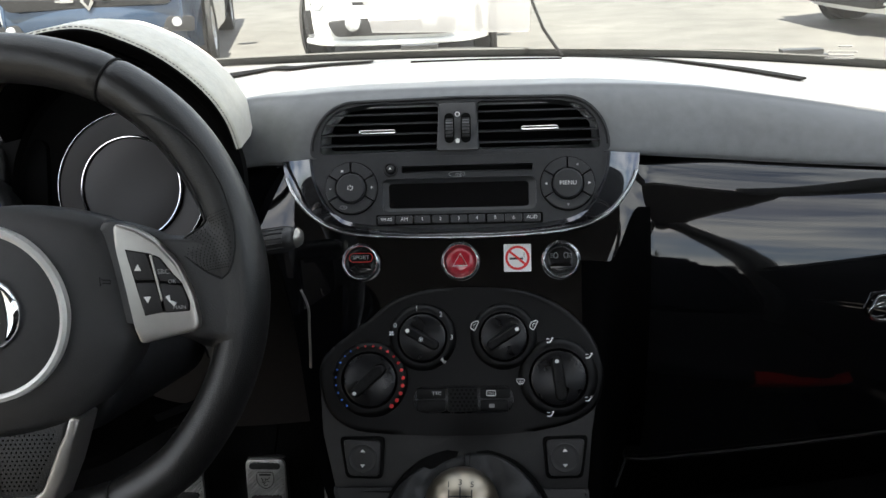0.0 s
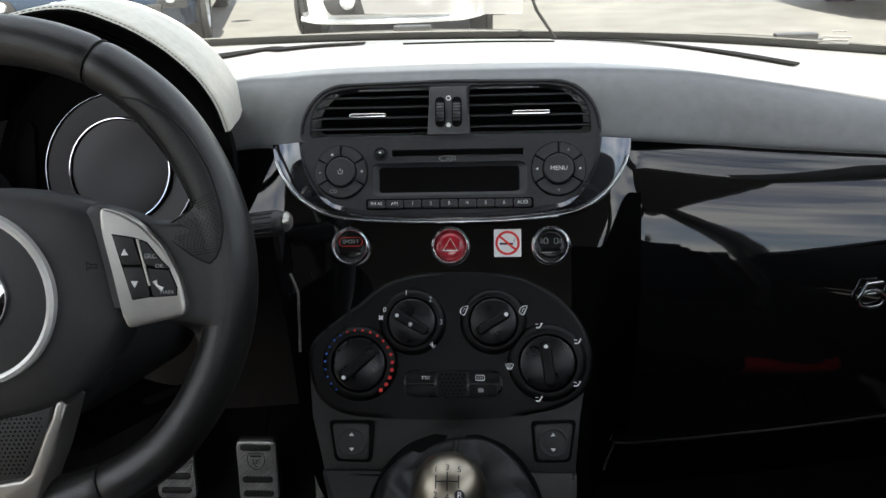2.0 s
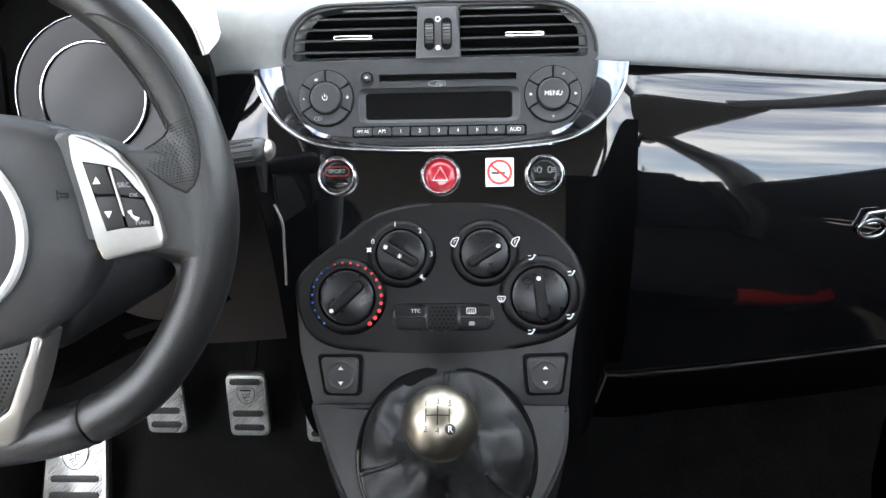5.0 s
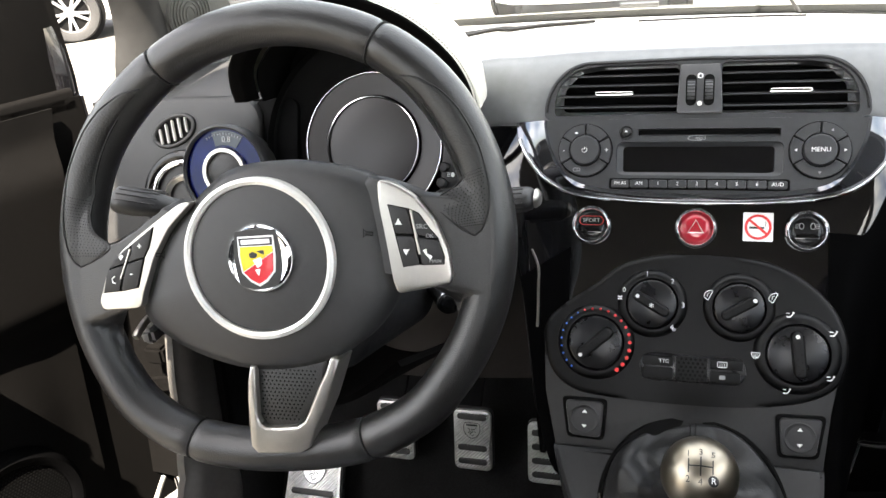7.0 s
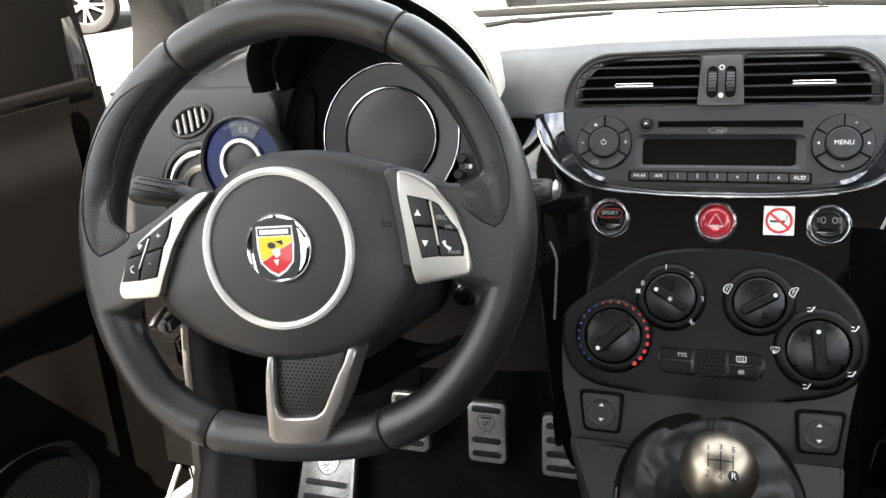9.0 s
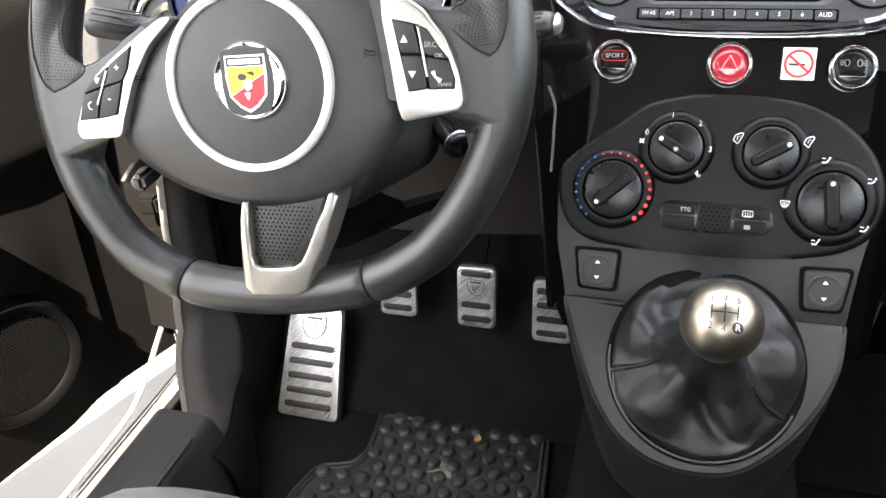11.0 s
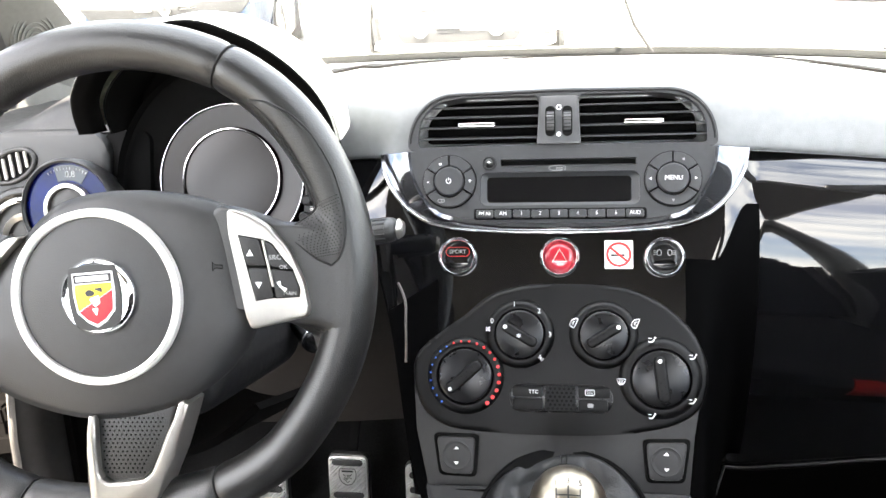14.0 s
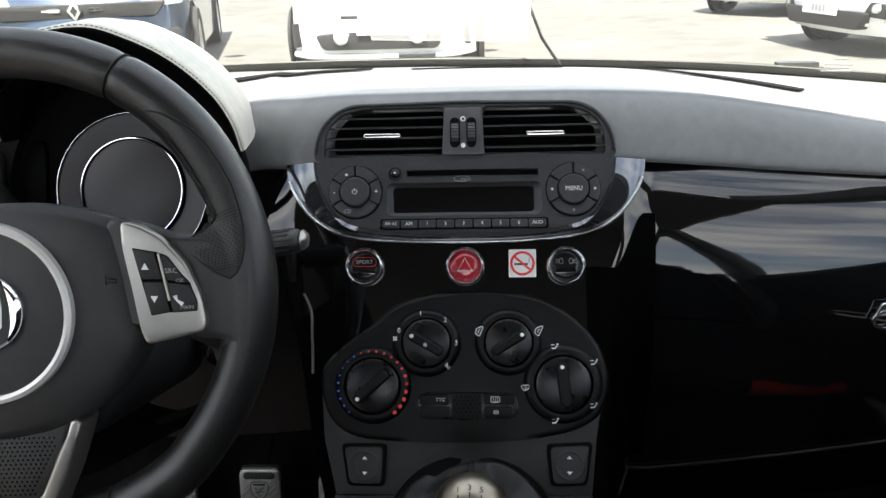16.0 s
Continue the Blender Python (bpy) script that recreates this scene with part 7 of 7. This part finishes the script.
def car(name_label, m, paint, w=1.63, length=3.6, nose=0.72, belt=0.98, top=1.46, clear=0.19, r=0.30, style="small"):
    th = thing("parked_car", name_label, "car", m, group="parked cars")
    P = PAINTS[paint]
    part("body", body_bm(w, length, belt, nose, belt, 1.05, top, clear), P, th, "%s painted car body" % paint, smooth=50)
    part("bumper", nose_bm(w, nose, clear), P, th, smooth=60)
    gh = bmesh.new()
    prof = [(0.85, belt - 0.04), (1.45, top - 0.03), (1.95, top), (length - 0.40, top - 0.06), (length - 0.05, belt - 0.02)]
    L, Rr = [], []
    for y, z in prof:
        k = 0.94 if z < belt + 0.05 else 0.76
        L.append(gh.verts.new((-w / 2 * k, y, z)))
        Rr.append(gh.verts.new((w / 2 * k, y, z)))
    for i in range(len(prof) - 1):
        gh.faces.new((L[i], L[i + 1], Rr[i + 1], Rr[i]))
    gh.faces.new(L)
    gh.faces.new(Rr)
    bmesh.ops.bevel(gh, geom=gh.edges[:], offset=0.05, segments=3, affect="EDGES", clamp_overlap=True)
    part("windows", gh, M_CARGLASS, th, "dark glass of the cabin", smooth=50)
    part("roof", sheet(lambda a, b: (-w * 0.37 + w * 0.74 * a, 1.42 + (length - 1.85) * b, top + 0.012 - 0.05 * (2 * a - 1) ** 2 - 0.04 * (2 * b - 1) ** 2), 10, 10, 0.015), P, th, smooth=60)
    for sx in (-1, 1):
        part("wheel_arch", move(lathe([(0.0, -0.01), (r * 1.16, -0.01), (r * 1.16, 0.008), (0.0, 0.008)], 36), Matrix.Translation((sx * (w / 2 - 0.020), 0.68, r)) @ pose(0, 0, 0, 0, 90)), M_DARK, th)
        tyre_wheel(th, sx * (w / 2 - 0.07), 0.68, r, sx)
        tyre_wheel(th, sx * (w / 2 - 0.09), length - 0.70, r, sx)
        part("door_mirror", move(dome(oval(0.11, 0.07, 20), -0.05, 0.04), Matrix.Translation((sx * (w / 2 + 0.10), 1.15, belt + 0.06)) @ pose(0, 0, 0, 90)), P, th, smooth=60)
    def front(u, z):
        x = u
        k = 2 * (z - clear) / (nose - clear) - 1
        return 0.10 * k * k + 0.16 * (x / (w / 2)) ** 2 + 0.01

    def on_nose(bm, u, z, out=0.0):
        return move(bm, Matrix.Translation((u, front(u, z) - out, z)) @ pose(0, 0, 0, 90, 0, math.degrees(math.atan(0.32 * u / (w / 2) ** 2))))

    if style == "small":
        part("lower_grille", on_nose(slab(rounded([(-0.47, -0.07), (0.47, -0.07), (0.53, 0.055), (0.30, 0.07), (-0.30, 0.07), (-0.53, 0.055)], 0.04, 4), -0.16, 0.012, 0.01), 0, 0.335), M_GRILLE, th, "black lower grille", smooth=40)
        for sx in (-1, 1):
            fl = part("fog_lamp", on_nose(lathe([(0, 0.02), (0.05, 0.02), (0.062, 0.01), (0.065, -0.08)], 28), sx * 0.31, 0.372, 0.055), M_LAMP, th, "round fog lamp", smooth=40)
            part("side_lamp", on_nose(lathe([(0, 0.03), (0.06, 0.028), (0.075, 0.01), (0.08, -0.10)], 28), sx * 0.60, 0.545, 0.0), M_LAMP, th, "round lower headlamp", smooth=40)
            part("headlamp", on_nose(lathe([(0, 0.05), (0.09, 0.045), (0.115, 0.01), (0.12, -0.20)], 32), sx * 0.58, 0.72, -0.10), M_LAMP, th, "round headlamp", smooth=40)
            part("bumper_slot", on_nose(slab(rounded([(-0.018, -0.10), (0.02, -0.10), (0.0, 0.09), (-0.03, 0.09)], 0.01, 3), -0.06, 0.014), sx * 0.715, 0.38, -0.02), M_GRILLE, th, "black slot in the bumper")
            part("whisker", on_nose(box(-0.16, 0.16, -0.012, 0.012, 0.0, 0.012, 0.004), sx * 0.27, 0.545, 0.0), M_WHITEPAINT, th)
        part("upper_slot", on_nose(box(-0.07, 0.07, -0.012, 0.012, -0.01, 0.006), -0.24, 0.52, 0.0), M_GRILLE, th)
        part("badge", on_nose(lathe([(0, 0.02), (0.04, 0.018), (0.05, 0.0)], 24), 0, 0.60, 0.0), M_CHROME, th, "round badge", smooth=50)
        part("splitter", sweep([(x, front(x, 0.22) - 0.012 + 0.25 * max(abs(x) - 0.60, 0), 0.205 + 0.12 * max(abs(x) - 0.60, 0)) for x in [-0.74 + 1.48 * k / 24 for k in range(25)]], rrect(0.05, 0.05, 0.018, 4)), M_WHITEPAINT, th, smooth=60)
        part("number_plate", on_nose(slab(rrect(0.42, 0.11, 0.008), 0.0, 0.02, 0.003), 0.03, 0.44, 0.01), M_PLATE, th, "white number plate with plain bars")
    else:
        part("upper_grille", on_nose(slab(rounded([(-0.62, -0.05), (0.62, -0.05), (0.70, 0.06), (-0.70, 0.06)], 0.03, 4), -0.16, 0.014, 0.008), 0, 0.63), M_GRILLE, th, "black upper grille", smooth=40)
        part("lower_grille", on_nose(slab(rounded([(-0.52, -0.09), (0.52, -0.09), (0.60, 0.06), (-0.60, 0.06)], 0.04, 4), -0.16, 0.014, 0.008), 0, 0.33), M_GRILLE, th, "black lower grille", smooth=40)
        bd = slab([(0, -0.085), (0.058, 0), (0, 0.085), (-0.058, 0)], 0.0, 0.04, 0.01)
        bdo = part("badge", on_nose(bd, 0, 0.64, 0.01), M_CHROME, th, "chrome diamond-shaped badge", smooth=30)
        part("badge_centre", on_nose(slab([(0, -0.045), (0.026, 0), (0, 0.045), (-0.026, 0)], 0.038, 0.046), 0, 0.64, 0.01), M_GRILLE, bdo)
        for sx in (-1, 1):
            part("grille_bar", on_nose(box(-0.26, 0.26, -0.014, 0.014, 0.0, 0.03, 0.006), sx * 0.36, 0.645, 0.0), M_CHROME, th, "chrome grille bar")
            part("headlamp", on_nose(slab(rounded([(-0.20, -0.06), (0.17, -0.03), (0.19, 0.06), (-0.12, 0.07)] if sx > 0 else [(0.20, -0.06), (-0.17, -0.03), (-0.19, 0.06), (0.12, 0.07)], 0.03, 4), -0.20, 0.02, 0.01), sx * 0.66, 0.69, 0.0), M_LAMP, th, "clear headlamp", smooth=40)
            part("fog_recess", on_nose(slab(rounded([(-0.14, -0.05), (0.12, -0.07), (0.14, 0.05), (-0.08, 0.07)] if sx > 0 else [(0.14, -0.05), (-0.12, -0.07), (-0.14, 0.05), (0.08, 0.07)], 0.03, 4), -0.16, 0.012, 0.006), sx * 0.66, 0.41, 0.0), M_GRILLE, th, smooth=40)
            part("fog_lamp", on_nose(lathe([(0, 0.03), (0.035, 0.028), (0.045, 0.0)], 24), sx * 0.65, 0.425, 0.0), M_LAMP, th, "round fog lamp", smooth=40)
        part("bumper_bar", sweep([(x, front(x, 0.27) - 0.014, 0.285) for x in [-0.56 + 1.12 * k / 16 for k in range(17)]], rrect(0.05, 0.03, 0.01, 3)), P, th, smooth=60)
        part("number_plate", on_nose(slab(rrect(0.50, 0.11, 0.008), 0.0, 0.02, 0.003), 0, 0.40, 0.01), M_PLATE, th, "white number plate with plain bars")
    for k in range(6):
        part("plate_bar", on_nose(box(-0.02, 0.02, -0.03, 0.03, 0.019, 0.022), -0.14 + 0.055 * k, 0.44 if style == "small" else 0.40, 0.012), M_DIM, th)
    return th


car("white sporty hatchback parked nose-on", pose(-0.84, 5.9, 0, 0, 0, 0), "white")
car("blue hatchback with a chrome grille bar", pose(-3.27, 5.80, 0, 0, 0, 14), "blue", w=1.73, length=4.05, nose=0.78, belt=0.98, top=1.45, style="big")
car("white car parked further off", pose(3.48, 10.6, 0, 0, 0, -50), "white", w=1.75, length=4.2, nose=0.80, style="big")
car("white car parked nearby across the yard", pose(3.08, 7.10, 0, 0, 0, -78), "white", w=1.70, length=4.0, nose=0.78, style="big")
car("dark car parked behind the white one", pose(-1.9, 13.2, 0, 0, 0, 0), "black", w=1.72, length=4.1, nose=0.78, style="big")
car("white car seen from its side through the open door", pose(-7.23, 6.59, 0, 0, 0, -48.7), "white", w=1.75, length=4.2, nose=0.78, style="big", r=0.30)

# ---- outer shell of the car itself ----
shell = thing("hatchback", "black painted outer body of the small hatchback", "car")
part("roof_skin", sheet(lambda a, b: (-0.585 + 1.17 * a, -0.27 - 1.58 * b, 1.490 - 0.085 * (2 * a - 1) ** 2 + 0.055 * math.sin(b * 2.6) - 0.03), 16, 16, 0.006), M_CARBLACK, shell, "black painted roof", smooth=60)
for sx in (-1, 1):
    part("fender", sheet(lambda a, b: (sx * (0.735 + 0.05 * math.sin(b * 2.6) - 0.10 * a ** 3), 0.16 + 0.98 * a, 0.30 + (0.55 - 0.06 * a - 0.10 * a ** 3) * b), 20, 14, 0.006), M_CARBLACK, shell, "black painted front wing", smooth=60)
    part("quarter_panel", sheet(lambda a, b: (sx * (0.735 + 0.05 * math.sin(b * 2.4) - 0.09 * a ** 3), -1.02 - 0.88 * a, 0.28 + 0.64 * b), 16, 14, 0.006), M_CARBLACK, shell, "black painted rear quarter panel", smooth=60)
    part("rocker_panel", sheet(lambda a, b: (sx * (0.69 + 0.03 * math.sin(b * 3.0)), 0.10 - 1.15 * a, 0.17 + 0.125 * b), 8, 6, 0.006), M_CARBLACK, shell, smooth=60)
    qg = part("quarter_window", sheet(lambda a, b: (sx * (0.70 - 0.10 * b), -1.06 - 0.72 * a + 0.06 * b * a, 0.93 + 0.40 * b), 6, 6, 0), M_GLASS, shell)
    qg.visible_shadow = False
    for y_ in (0.74, -1.44):
        tyre_wheel(shell, sx * 0.66, y_, 0.29, sx)
part("door_skin", sheet(lambda a, b: (0.735 + 0.05 * math.sin(b * 2.6), 0.15 - 1.16 * a, 0.28 + 0.62 * b), 12, 14, 0.006), M_CARBLACK, shell, "black painted passenger door skin", smooth=60)
part("tailgate", sheet(lambda a, b: (-0.66 + 1.32 * a, -1.93 - 0.05 * math.sin(b * 2.6) + 0.07 * (2 * a - 1) ** 2, 0.45 + 0.48 * b), 14, 10, 0.006), M_CARBLACK, shell, "black painted tailgate", smooth=60)
part("rear_bumper", sheet(lambda a, b: (-0.70 + 1.40 * a, -1.96 - 0.06 * math.sin(b * 3.0) + 0.10 * (2 * a - 1) ** 4, 0.22 + 0.24 * b), 14, 8, 0.006), M_CARBLACK, shell, "black painted rear bumper", smooth=60)
part("front_bumper", sheet(lambda a, b: (-0.68 + 1.36 * a, 1.20 + 0.05 * math.sin(b * 2.8) - 0.16 * (2 * a - 1) ** 2, 0.20 + 0.44 * b), 16, 10, 0.006), M_CARBLACK, shell, "black painted front bumper", smooth=60)

sleeve = thing("document_sleeve", "white paper sheet held against the windscreen", "paper sheet", basis((-0.029, 0.415, 0.938), (1, -0.02, -0.03), (0, -0.80, 0.60)))
M_SLEEVE = bpy.data.materials.new("translucent_paper")
M_SLEEVE.use_nodes = True
_n, _l = M_SLEEVE.node_tree.nodes, M_SLEEVE.node_tree.links
_mix, _tr = _n.new("ShaderNodeMixShader"), _n.new("ShaderNodeBsdfTransparent")
_n["Principled BSDF"].inputs["Base Color"].default_value = (0.86, 0.86, 0.85, 1)
_n["Principled BSDF"].inputs["Roughness"].default_value = 0.5
_mix.inputs["Fac"].default_value = 0.55
_l.new(_tr.outputs["BSDF"], _mix.inputs[1])
_l.new(_n["Principled BSDF"].outputs["BSDF"], _mix.inputs[2])
_l.new(_mix.outputs["Shader"], _n["Material Output"].inputs["Surface"])
SLEEVE_OUT = [(-0.106, 0.0), (0.108, 0.0), (0.108, 0.15), (-0.106, 0.15)]
part("sheet", slab(SLEEVE_OUT, 0, 0.0006), M_SLEEVE, sleeve)
